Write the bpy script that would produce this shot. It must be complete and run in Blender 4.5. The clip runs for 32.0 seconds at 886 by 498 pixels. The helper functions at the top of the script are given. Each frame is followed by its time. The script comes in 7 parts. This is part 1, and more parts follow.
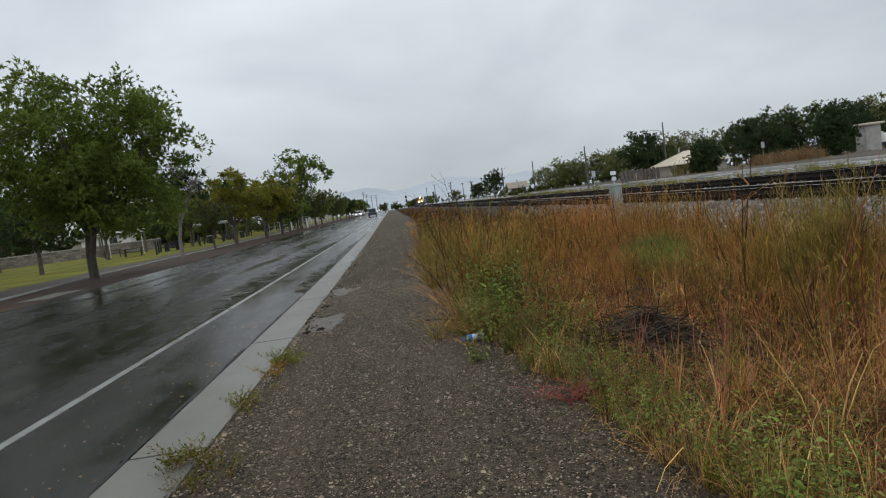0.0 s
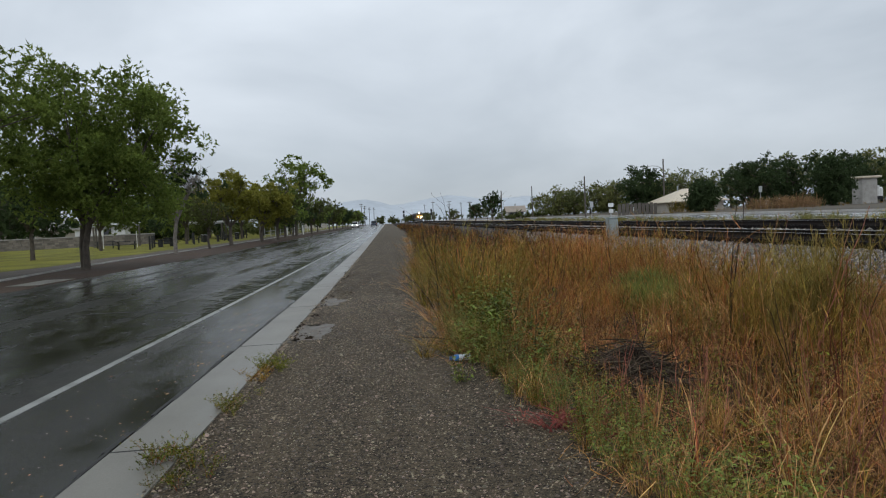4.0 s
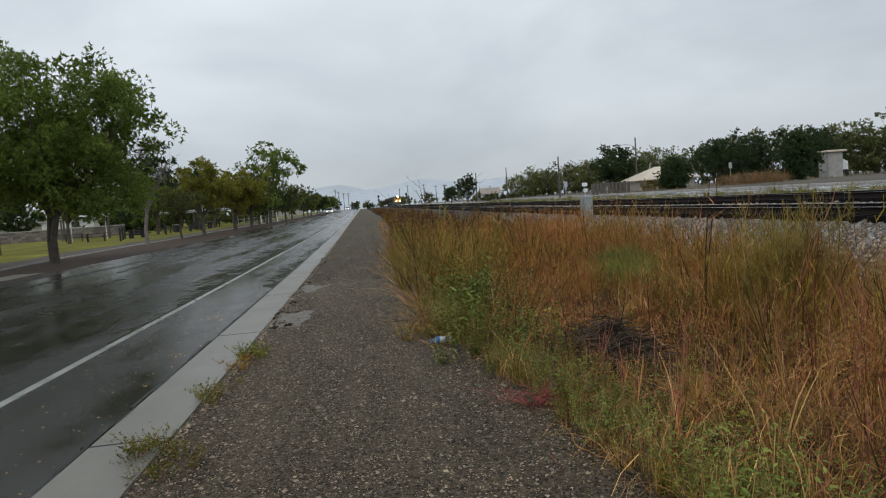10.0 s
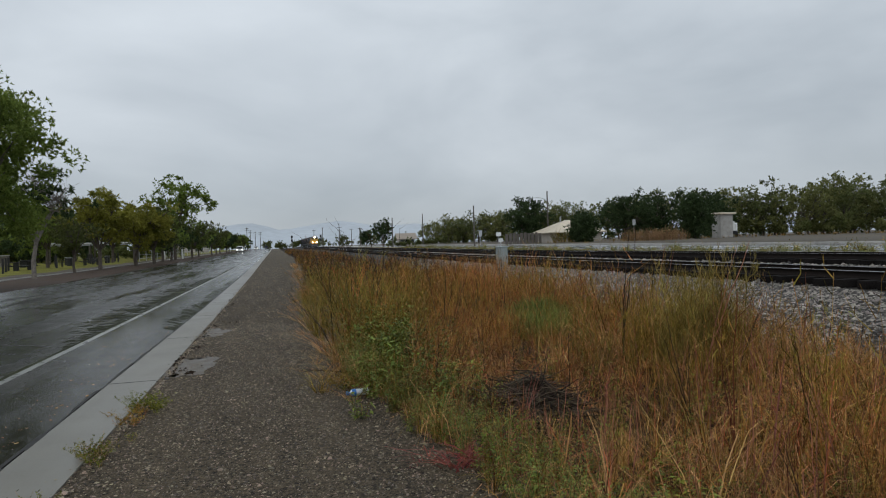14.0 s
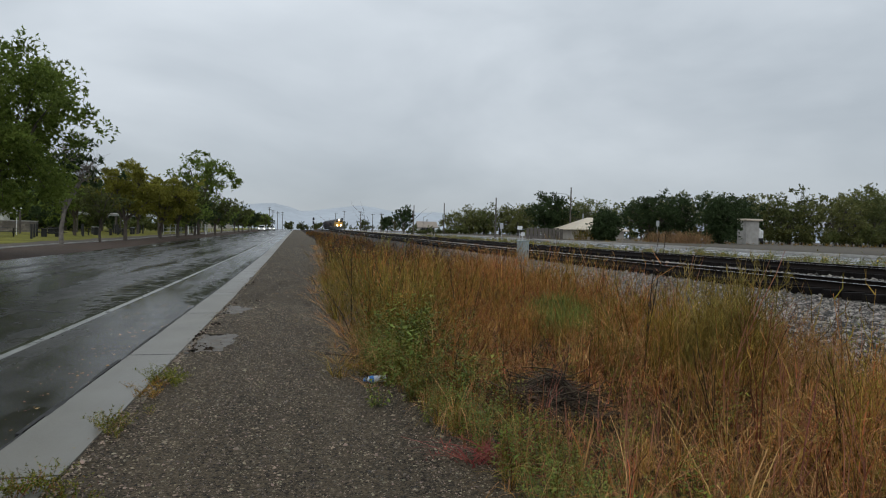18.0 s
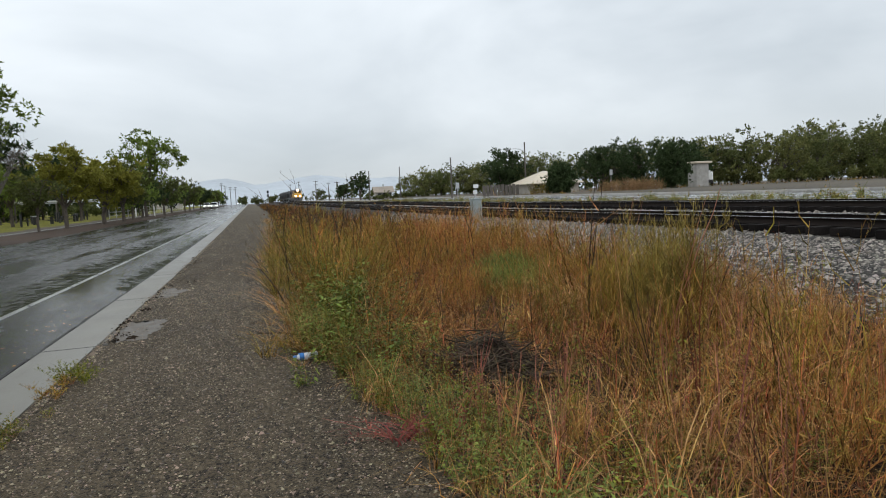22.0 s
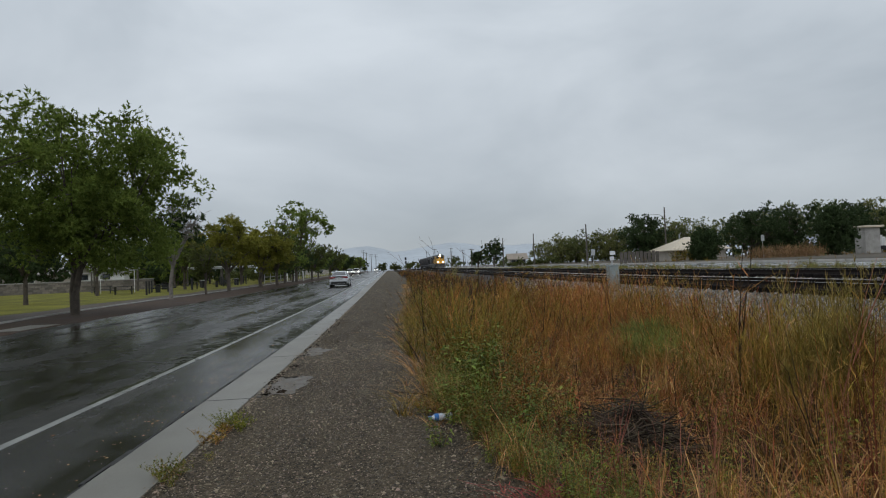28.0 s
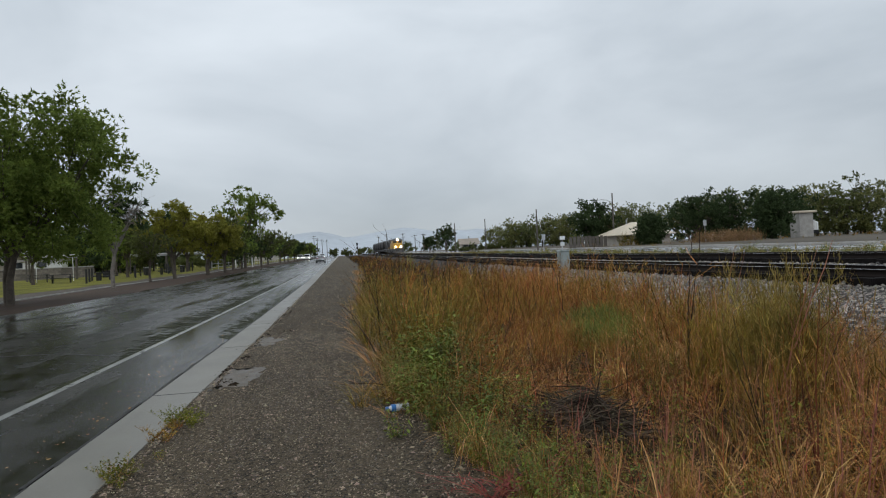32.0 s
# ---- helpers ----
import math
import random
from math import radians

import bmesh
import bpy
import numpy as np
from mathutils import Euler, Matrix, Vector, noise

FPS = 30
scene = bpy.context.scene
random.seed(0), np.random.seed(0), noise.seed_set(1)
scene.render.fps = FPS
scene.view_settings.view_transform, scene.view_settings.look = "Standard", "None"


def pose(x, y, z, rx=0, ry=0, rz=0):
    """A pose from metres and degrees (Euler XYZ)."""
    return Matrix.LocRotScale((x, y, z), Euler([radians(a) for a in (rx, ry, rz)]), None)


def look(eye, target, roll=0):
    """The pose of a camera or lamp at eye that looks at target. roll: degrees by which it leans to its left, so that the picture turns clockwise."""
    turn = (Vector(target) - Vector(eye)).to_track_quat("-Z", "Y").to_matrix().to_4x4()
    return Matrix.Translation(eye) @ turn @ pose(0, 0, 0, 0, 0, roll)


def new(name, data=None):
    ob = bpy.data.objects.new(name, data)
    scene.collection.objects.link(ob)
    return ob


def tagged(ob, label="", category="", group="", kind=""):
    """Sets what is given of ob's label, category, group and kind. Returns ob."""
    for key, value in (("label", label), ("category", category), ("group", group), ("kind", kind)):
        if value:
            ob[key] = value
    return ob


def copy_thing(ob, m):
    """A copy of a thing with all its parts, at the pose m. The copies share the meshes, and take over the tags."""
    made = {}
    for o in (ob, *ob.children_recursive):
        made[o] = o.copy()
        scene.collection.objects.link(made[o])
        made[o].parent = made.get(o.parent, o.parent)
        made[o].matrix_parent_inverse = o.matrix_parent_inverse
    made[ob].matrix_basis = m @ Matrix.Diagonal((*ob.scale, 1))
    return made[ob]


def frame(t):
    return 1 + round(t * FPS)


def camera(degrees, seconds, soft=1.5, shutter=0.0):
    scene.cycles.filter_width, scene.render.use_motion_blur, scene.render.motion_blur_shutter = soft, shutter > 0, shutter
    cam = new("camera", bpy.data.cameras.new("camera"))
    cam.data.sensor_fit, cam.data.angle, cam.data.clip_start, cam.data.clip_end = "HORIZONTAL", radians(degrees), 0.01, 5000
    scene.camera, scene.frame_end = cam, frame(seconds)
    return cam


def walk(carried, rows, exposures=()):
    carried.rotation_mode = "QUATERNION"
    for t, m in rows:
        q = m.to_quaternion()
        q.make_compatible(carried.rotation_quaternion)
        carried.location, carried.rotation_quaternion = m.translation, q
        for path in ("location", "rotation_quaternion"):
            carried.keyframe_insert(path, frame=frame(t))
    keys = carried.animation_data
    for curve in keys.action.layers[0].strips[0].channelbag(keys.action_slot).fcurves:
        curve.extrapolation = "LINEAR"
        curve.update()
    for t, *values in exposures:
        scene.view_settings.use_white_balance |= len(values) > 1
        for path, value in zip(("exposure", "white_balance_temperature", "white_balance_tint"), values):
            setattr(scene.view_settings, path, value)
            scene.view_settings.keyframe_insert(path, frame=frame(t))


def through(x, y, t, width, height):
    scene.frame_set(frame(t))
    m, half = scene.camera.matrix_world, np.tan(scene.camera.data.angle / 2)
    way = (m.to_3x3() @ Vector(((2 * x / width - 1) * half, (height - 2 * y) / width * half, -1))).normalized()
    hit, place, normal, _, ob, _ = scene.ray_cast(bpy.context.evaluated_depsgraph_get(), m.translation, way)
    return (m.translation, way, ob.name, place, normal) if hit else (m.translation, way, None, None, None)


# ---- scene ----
cam = camera(70.0, 32.0, soft=1.1)
PATH = [
    (0, (0.323, 1.37, 1.421), (0.471, 3.359, 1.279), -7.3),
    (0.5, (0.348, 1.363, 1.407), (0.466, 3.348, 1.193), -4.2),
    (1, (0.326, 1.371, 1.403), (0.459, 3.356, 1.193), -4.5),
    (1.5, (0.367, 1.367, 1.412), (0.423, 3.34, 1.084), -7.8),
    (2, (0.38, 1.378, 1.412), (0.501, 3.356, 1.149), -6.1),
    (2.5, (0.349, 1.368, 1.426), (0.537, 3.346, 1.193), -4.1),
    (3, (0.33, 1.307, 1.439), (0.518, 3.296, 1.329), -4.4),
    (3.5, (0.316, 1.298, 1.44), (0.507, 3.287, 1.35), -3.0),
    (5.5, (0.294, 1.187, 1.463), (0.416, 3.183, 1.41), -3.5),
    (6, (0.281, 1.213, 1.448), (0.395, 3.209, 1.423), -3.9),
    (6.5, (0.307, 1.207, 1.45), (0.509, 3.197, 1.447), -3.4),
    (7, (0.363, 1.238, 1.452), (0.522, 3.232, 1.41), -3.0),
    (7.5, (0.39, 1.252, 1.452), (0.523, 3.245, 1.34), -3.5),
    (8, (0.385, 1.237, 1.452), (0.534, 3.231, 1.416), -4.9),
    (8.5, (0.349, 1.241, 1.447), (0.533, 3.232, 1.404), -4.1),
    (9, (0.318, 1.22, 1.442), (0.515, 3.21, 1.404), -3.3),
    (9.5, (0.315, 1.265, 1.441), (0.563, 3.248, 1.36), -4.2),
    (10, (0.29, 1.294, 1.435), (0.533, 3.274, 1.291), -4.1),
    (10.5, (0.349, 1.429, 1.442), (0.464, 3.421, 1.303), -3.9),
    (11, (0.362, 1.547, 1.458), (0.527, 3.529, 1.25), -2.6),
    (11.5, (0.276, 1.553, 1.462), (0.649, 3.514, 1.347), -2.3),
    (12, (0.226, 1.527, 1.482), (0.756, 3.454, 1.416), -3.5),
    (12.5, (0.226, 1.503, 1.492), (0.743, 3.435, 1.487), -4.6),
    (13, (0.225, 1.493, 1.493), (0.753, 3.421, 1.539), -2.6),
    (13.5, (0.239, 1.511, 1.477), (0.774, 3.438, 1.485), -3.1),
    (14, (0.242, 1.508, 1.459), (0.758, 3.44, 1.443), -1.7),
    (14.5, (0.238, 1.508, 1.468), (0.769, 3.436, 1.44), -2.8),
    (16.5, (0.24, 1.593, 1.465), (0.719, 3.534, 1.403), -3.3),
    (17, (0.233, 1.586, 1.485), (0.727, 3.523, 1.416), -3.7),
    (17.5, (0.195, 1.612, 1.476), (0.733, 3.538, 1.444), 0.0),
    (18, (0.203, 1.594, 1.467), (0.659, 3.541, 1.419), 1.6),
    (18.5, (0.223, 1.573, 1.493), (0.708, 3.513, 1.509), 2.4),
    (19, (0.229, 1.564, 1.484), (0.736, 3.498, 1.486), -1.4),
    (19.5, (0.253, 1.551, 1.493), (0.784, 3.479, 1.504), -3.0),
    (20, (0.251, 1.565, 1.481), (0.774, 3.496, 1.489), -2.5),
    (20.5, (0.273, 1.57, 1.478), (0.839, 3.489, 1.454), -2.5),
    (21, (0.296, 1.542, 1.473), (0.955, 3.429, 1.418), -4.8),
    (21.5, (0.5, 1.678, 1.395), (0.951, 3.622, 1.261), -1.7),
    (22, (0.598, 1.872, 1.441), (1.17, 3.781, 1.274), -2.5),
    (22.5, (0.612, 1.919, 1.42), (1.18, 3.832, 1.288), -4.0),
    (23, (0.633, 1.947, 1.416), (0.99, 3.905, 1.225), -4.1),
    (23.5, (0.617, 1.931, 1.431), (1.062, 3.873, 1.258), -1.6),
    (24, (0.574, 1.89, 1.441), (1.081, 3.823, 1.361), -2.1),
    (24.5, (0.559, 1.851, 1.437), (0.854, 3.829, 1.451), 0.3),
    (25, (0.558, 1.811, 1.436), (0.688, 3.807, 1.429), -2.2),
    (25.5, (0.538, 1.763, 1.447), (0.65, 3.758, 1.528), -5.3),
    (26, (0.569, 1.77, 1.438), (0.654, 3.767, 1.504), -2.1),
    (26.5, (0.6, 1.819, 1.431), (0.749, 3.814, 1.444), -2.0),
    (28.5, (0.562, 1.802, 1.407), (0.75, 3.792, 1.477), -2.5),
    (29, (0.578, 1.831, 1.44), (0.813, 3.817, 1.471), -2.6),
    (29.5, (0.554, 1.808, 1.44), (0.786, 3.794, 1.506), -2.8),
    (30, (0.552, 1.804, 1.442), (0.78, 3.791, 1.49), -3.5),
    (30.5, (0.54, 1.825, 1.427), (0.767, 3.811, 1.379), -3.7),
    (31, (0.523, 1.835, 1.429), (0.774, 3.819, 1.377), -4.0),
    (31.5, (0.542, 1.836, 1.436), (0.826, 3.815, 1.386), -3.7),
    (32, (0.532, 1.848, 1.456), (0.852, 3.822, 1.464), -2.6),
]
EXPOSURE = [(0.0, 0.05, 6500, 9), (1.0, 0.42, 6520, 9), (2.0, 0.66, 6250, 12), (2.5, 0.32, 6220, 11), (3.0, 0.15, 6080, 10), (3.5, 0.08, 6200, 10), (5.5, 0.0, 6420, 8), (6.0, 0.0, 6400, 9), (9.0, 0.0, 6400, 9), (10.0, 0.05, 6500, 9), (11.0, 0.28, 6540, 9), (12.0, 0.07, 6400, 9), (13.0, -0.21, 6400, 9), (14.0, -0.15, 6400, 9), (17.0, -0.03, 6400, 9), (19.0, -0.18, 6400, 9), (20.0, -0.1, 6400, 9), (21.0, -0.08, 6400, 9), (22.0, 0.35, 6560, 9), (23.0, 0.2, 6580, 9), (24.0, 0.09, 6300, 9), (25.0, -0.18, 6400, 9), (26.0, -0.33, 6400, 9), (29.0, -0.15, 6400, 9), (30.0, -0.25, 6400, 9), (31.0, -0.03, 6400, 9), (32.0, 0.0, 6400, 9)]
walk(cam, [(t, look(eye, target, roll)) for t, eye, target, roll in PATH], EXPOSURE)

# ---- world and light: a rainy overcast day ----
wd = bpy.data.worlds.new("overcast")
scene.world = wd
wd.use_nodes = True
wn, wl = wd.node_tree.nodes, wd.node_tree.links
wn.clear()


def wnode(kind, **kw):
    n = wn.new(kind)
    for k, v in kw.items():
        n.inputs[k].default_value = v
    return n


w_out = wn.new("ShaderNodeOutputWorld")
w_bg = wnode("ShaderNodeBackground", Strength=1.0)
w_sky = wn.new("ShaderNodeTexSky")
w_sky.sky_type, w_sky.sun_disc = "NISHITA", False
w_sky.sun_elevation, w_sky.sun_rotation = radians(50), radians(150)
w_tc = wn.new("ShaderNodeTexCoord")
w_map = wn.new("ShaderNodeMapping")
w_map.inputs["Scale"].default_value = (1.0, 1.0, 2.2)
w_noise = wnode("ShaderNodeTexNoise", Scale=2.1, Detail=5.0, Roughness=0.5, Distortion=0.3)
w_ramp = wn.new("ShaderNodeValToRGB")
w_ramp.color_ramp.elements[0].position, w_ramp.color_ramp.elements[0].color = 0.33, (0.53, 0.58, 0.63, 1)
w_ramp.color_ramp.elements[1].position, w_ramp.color_ramp.elements[1].color = 0.70, (0.78, 0.83, 0.88, 1)
w_sep = wn.new("ShaderNodeSeparateXYZ")
w_up = wn.new("ShaderNodeMapRange")
for k, v in ((1, 0.0), (2, 0.48), (3, 0.80), (4, 1.20)):
    w_up.inputs[k].default_value = v
w_mul = wn.new("ShaderNodeVectorMath")
w_mul.operation = "SCALE"
w_dim = wn.new("ShaderNodeVectorMath")
w_dim.operation = "SCALE"
w_dim.inputs["Scale"].default_value = 0.1
w_mix = wn.new("ShaderNodeMixRGB")
w_mix.inputs["Fac"].default_value = 0.08
wl.new(w_tc.outputs["Generated"], w_map.inputs["Vector"])
wl.new(w_map.outputs["Vector"], w_noise.inputs["Vector"])
wl.new(w_noise.outputs["Fac"], w_ramp.inputs["Fac"])
wl.new(w_tc.outputs["Generated"], w_sep.inputs["Vector"])
wl.new(w_sep.outputs["Z"], w_up.inputs[0])
wl.new(w_ramp.outputs["Color"], w_mul.inputs[0])
wl.new(w_up.outputs[0], w_mul.inputs["Scale"])
wl.new(w_sky.outputs["Color"], w_dim.inputs[0])
wl.new(w_mul.outputs["Vector"], w_mix.inputs["Color1"])
wl.new(w_dim.outputs["Vector"], w_mix.inputs["Color2"])
wl.new(w_mix.outputs["Color"], w_bg.inputs["Color"])
wl.new(w_bg.outputs["Background"], w_out.inputs["Surface"])

sun = new("sun", bpy.data.lights.new("sun", "SUN"))
sun.data.energy, sun.data.angle, sun.data.color = 0.5, radians(40), (1.0, 0.98, 0.95)
sun.matrix_world = look((0, 0, 60), (24, 42, 0))


# ---- materials ----
def mat(name, base, rough=0.8, metal=0.0, var=0.25, scale=6.0, fine=60.0, bump=0.0, hue=None, island=0.0, objvar=0.0, rough_var=0.1, coat=0.0, spec=0.5):
    """A surface with a base colour, stains at a large scale, grain at a small one, and relief."""
    m = bpy.data.materials.new(name)
    m.use_nodes = True
    n, l = m.node_tree.nodes, m.node_tree.links
    p = n["Principled BSDF"]
    p.inputs["Metallic"].default_value = metal
    p.inputs["Specular IOR Level"].default_value = spec
    p.inputs["Coat Weight"].default_value = coat
    a = n.new("ShaderNodeTexNoise")
    a.inputs["Scale"].default_value, a.inputs["Detail"].default_value = scale, 5.0
    b = n.new("ShaderNodeTexNoise")
    b.inputs["Scale"].default_value, b.inputs["Detail"].default_value = fine, 3.0
    geo = n.new("ShaderNodeNewGeometry")
    l.new(geo.outputs["Position"], a.inputs["Vector"])
    l.new(geo.outputs["Position"], b.inputs["Vector"])
    mixf = n.new("ShaderNodeMath")
    mixf.operation = "MULTIPLY_ADD"
    mixf.inputs[1].default_value = 0.55
    half = n.new("ShaderNodeMath")
    half.operation = "MULTIPLY"
    half.inputs[1].default_value = 0.45
    l.new(b.outputs["Fac"], half.inputs[0])
    l.new(a.outputs["Fac"], mixf.inputs[0])
    l.new(half.outputs[0], mixf.inputs[2])
    ramp = n.new("ShaderNodeValToRGB")
    lo = [max(0.0, c * (1 - var * 1.6)) for c in base]
    hi = [min(1.0, c * (1 + var * 1.6)) for c in (hue or base)]
    ramp.color_ramp.elements[0].position, ramp.color_ramp.elements[0].color = 0.3, (*lo, 1)
    ramp.color_ramp.elements[1].position, ramp.color_ramp.elements[1].color = 0.7, (*hi, 1)
    l.new(mixf.outputs[0], ramp.inputs["Fac"])
    out = ramp.outputs["Color"]
    if island or objvar:
        src = geo.outputs["Random Per Island"] if island else n.new("ShaderNodeObjectInfo").outputs["Random"]
        hs = n.new("ShaderNodeHueSaturation")
        mr = n.new("ShaderNodeMapRange")
        mr.inputs[3].default_value, mr.inputs[4].default_value = 1 - (island or objvar), 1 + (island or objvar)
        l.new(src, mr.inputs[0])
        l.new(mr.outputs[0], hs.inputs["Value"])
        mh = n.new("ShaderNodeMapRange")
        mh.inputs[3].default_value, mh.inputs[4].default_value = 0.5 - 0.05 * island, 0.5 + 0.03 * island
        wob = n.new("ShaderNodeMath")
        wob.operation = "FRACT"
        w7 = n.new("ShaderNodeMath")
        w7.operation = "MULTIPLY"
        w7.inputs[1].default_value = 7.31
        l.new(src, w7.inputs[0])
        l.new(w7.outputs[0], wob.inputs[0])
        l.new(wob.outputs[0], mh.inputs[0])
        l.new(mh.outputs[0], hs.inputs["Hue"])
        l.new(out, hs.inputs["Color"])
        out = hs.outputs["Color"]
    l.new(out, p.inputs["Base Color"])
    rr = n.new("ShaderNodeMapRange")
    rr.inputs[1].default_value, rr.inputs[2].default_value = 0.3, 0.7
    rr.inputs[3].default_value, rr.inputs[4].default_value = max(0.03, rough - rough_var), min(1, rough + rough_var)
    l.new(a.outputs["Fac"], rr.inputs[0])
    l.new(rr.outputs[0], p.inputs["Roughness"])
    if bump:
        bp = n.new("ShaderNodeBump")
        bp.inputs["Strength"].default_value, bp.inputs["Distance"].default_value = bump, 0.02
        l.new(b.outputs["Fac"], bp.inputs["Height"])
        l.new(bp.outputs["Normal"], p.inputs["Normal"])
    return m


def leaf_mat(name, base, var=0.3, island=0.35, through=0.25, hue=None, spec=0.2):
    """Leaves and stems: light passes in part."""
    m = mat(name, base, rough=0.6, var=var, scale=0.9, fine=9.0, island=island, spec=spec, hue=hue)
    n, l = m.node_tree.nodes, m.node_tree.links
    p = n["Principled BSDF"]
    tr = n.new("ShaderNodeBsdfTranslucent")
    mx = n.new("ShaderNodeMixShader")
    mx.inputs[0].default_value = through
    l.new(p.inputs["Base Color"].links[0].from_socket, tr.inputs["Color"])
    l.new(p.outputs[0], mx.inputs[1])
    l.new(tr.outputs[0], mx.inputs[2])
    l.new(mx.outputs[0], n["Material Output"].inputs["Surface"])
    return m


def pebble_mat(name, lo, hi, cell, relief, rough=0.75):
    """Packed stones: every cell has its own grey, and rises in the middle."""
    m = bpy.data.materials.new(name)
    m.use_nodes = True
    n, l = m.node_tree.nodes, m.node_tree.links
    p = n["Principled BSDF"]
    p.inputs["Roughness"].default_value = rough
    p.inputs["Specular IOR Level"].default_value = 0.2
    geo = n.new("ShaderNodeNewGeometry")
    wob = n.new("ShaderNodeTexNoise")
    wob.inputs["Scale"].default_value = 0.6 / cell
    add = n.new("ShaderNodeVectorMath")
    add.operation = "MULTIPLY_ADD"
    add.inputs[1].default_value = (cell * 0.7,) * 3
    l.new(geo.outputs["Position"], wob.inputs["Vector"])
    l.new(wob.outputs["Color"], add.inputs[0])
    l.new(geo.outputs["Position"], add.inputs[2])
    vo = n.new("ShaderNodeTexVoronoi")
    vo.inputs["Scale"].default_value = 1 / cell
    l.new(add.outputs[0], vo.inputs["Vector"])
    sep = n.new("ShaderNodeSeparateColor")
    l.new(vo.outputs["Color"], sep.inputs[0])
    big = n.new("ShaderNodeTexNoise")
    big.inputs["Scale"].default_value, big.inputs["Detail"].default_value = 1.5, 5.0
    bands = n.new("ShaderNodeMapping")
    bands.inputs["Scale"].default_value = (1.6, 0.3, 1.0)
    l.new(geo.outputs["Position"], bands.inputs["Vector"])
    l.new(bands.outputs["Vector"], big.inputs["Vector"])
    mix = n.new("ShaderNodeMath")
    mix.operation = "MULTIPLY_ADD"
    mix.inputs[1].default_value = 0.42
    l.new(sep.outputs[0], mix.inputs[0])
    sc = n.new("ShaderNodeMath")
    sc.operation = "MULTIPLY"
    sc.inputs[1].default_value = 0.44
    l.new(big.outputs["Fac"], sc.inputs[0])
    v2 = n.new("ShaderNodeTexVoronoi")
    v2.inputs["Scale"].default_value = 0.37 / cell
    l.new(add.outputs[0], v2.inputs["Vector"])
    s2 = n.new("ShaderNodeSeparateColor")
    l.new(v2.outputs["Color"], s2.inputs[0])
    m2 = n.new("ShaderNodeMath")
    m2.operation = "MULTIPLY_ADD"
    m2.inputs[1].default_value = 0.26
    l.new(s2.outputs[1], m2.inputs[0])
    l.new(sc.outputs[0], m2.inputs[2])
    l.new(m2.outputs[0], mix.inputs[2])
    ramp = n.new("ShaderNodeValToRGB")
    ramp.color_ramp.elements[0].position, ramp.color_ramp.elements[0].color = 0.28, (*lo, 1)
    ramp.color_ramp.elements[1].position, ramp.color_ramp.elements[1].color = 0.88, (*hi, 1)
    l.new(mix.outputs[0], ramp.inputs["Fac"])
    l.new(ramp.outputs["Color"], p.inputs["Base Color"])
    bp = n.new("ShaderNodeBump")
    bp.invert = True
    bp.inputs["Strength"].default_value, bp.inputs["Distance"].default_value = 1.0, relief
    l.new(vo.outputs["Distance"], bp.inputs["Height"])
    l.new(bp.outputs["Normal"], p.inputs["Normal"])
    return m


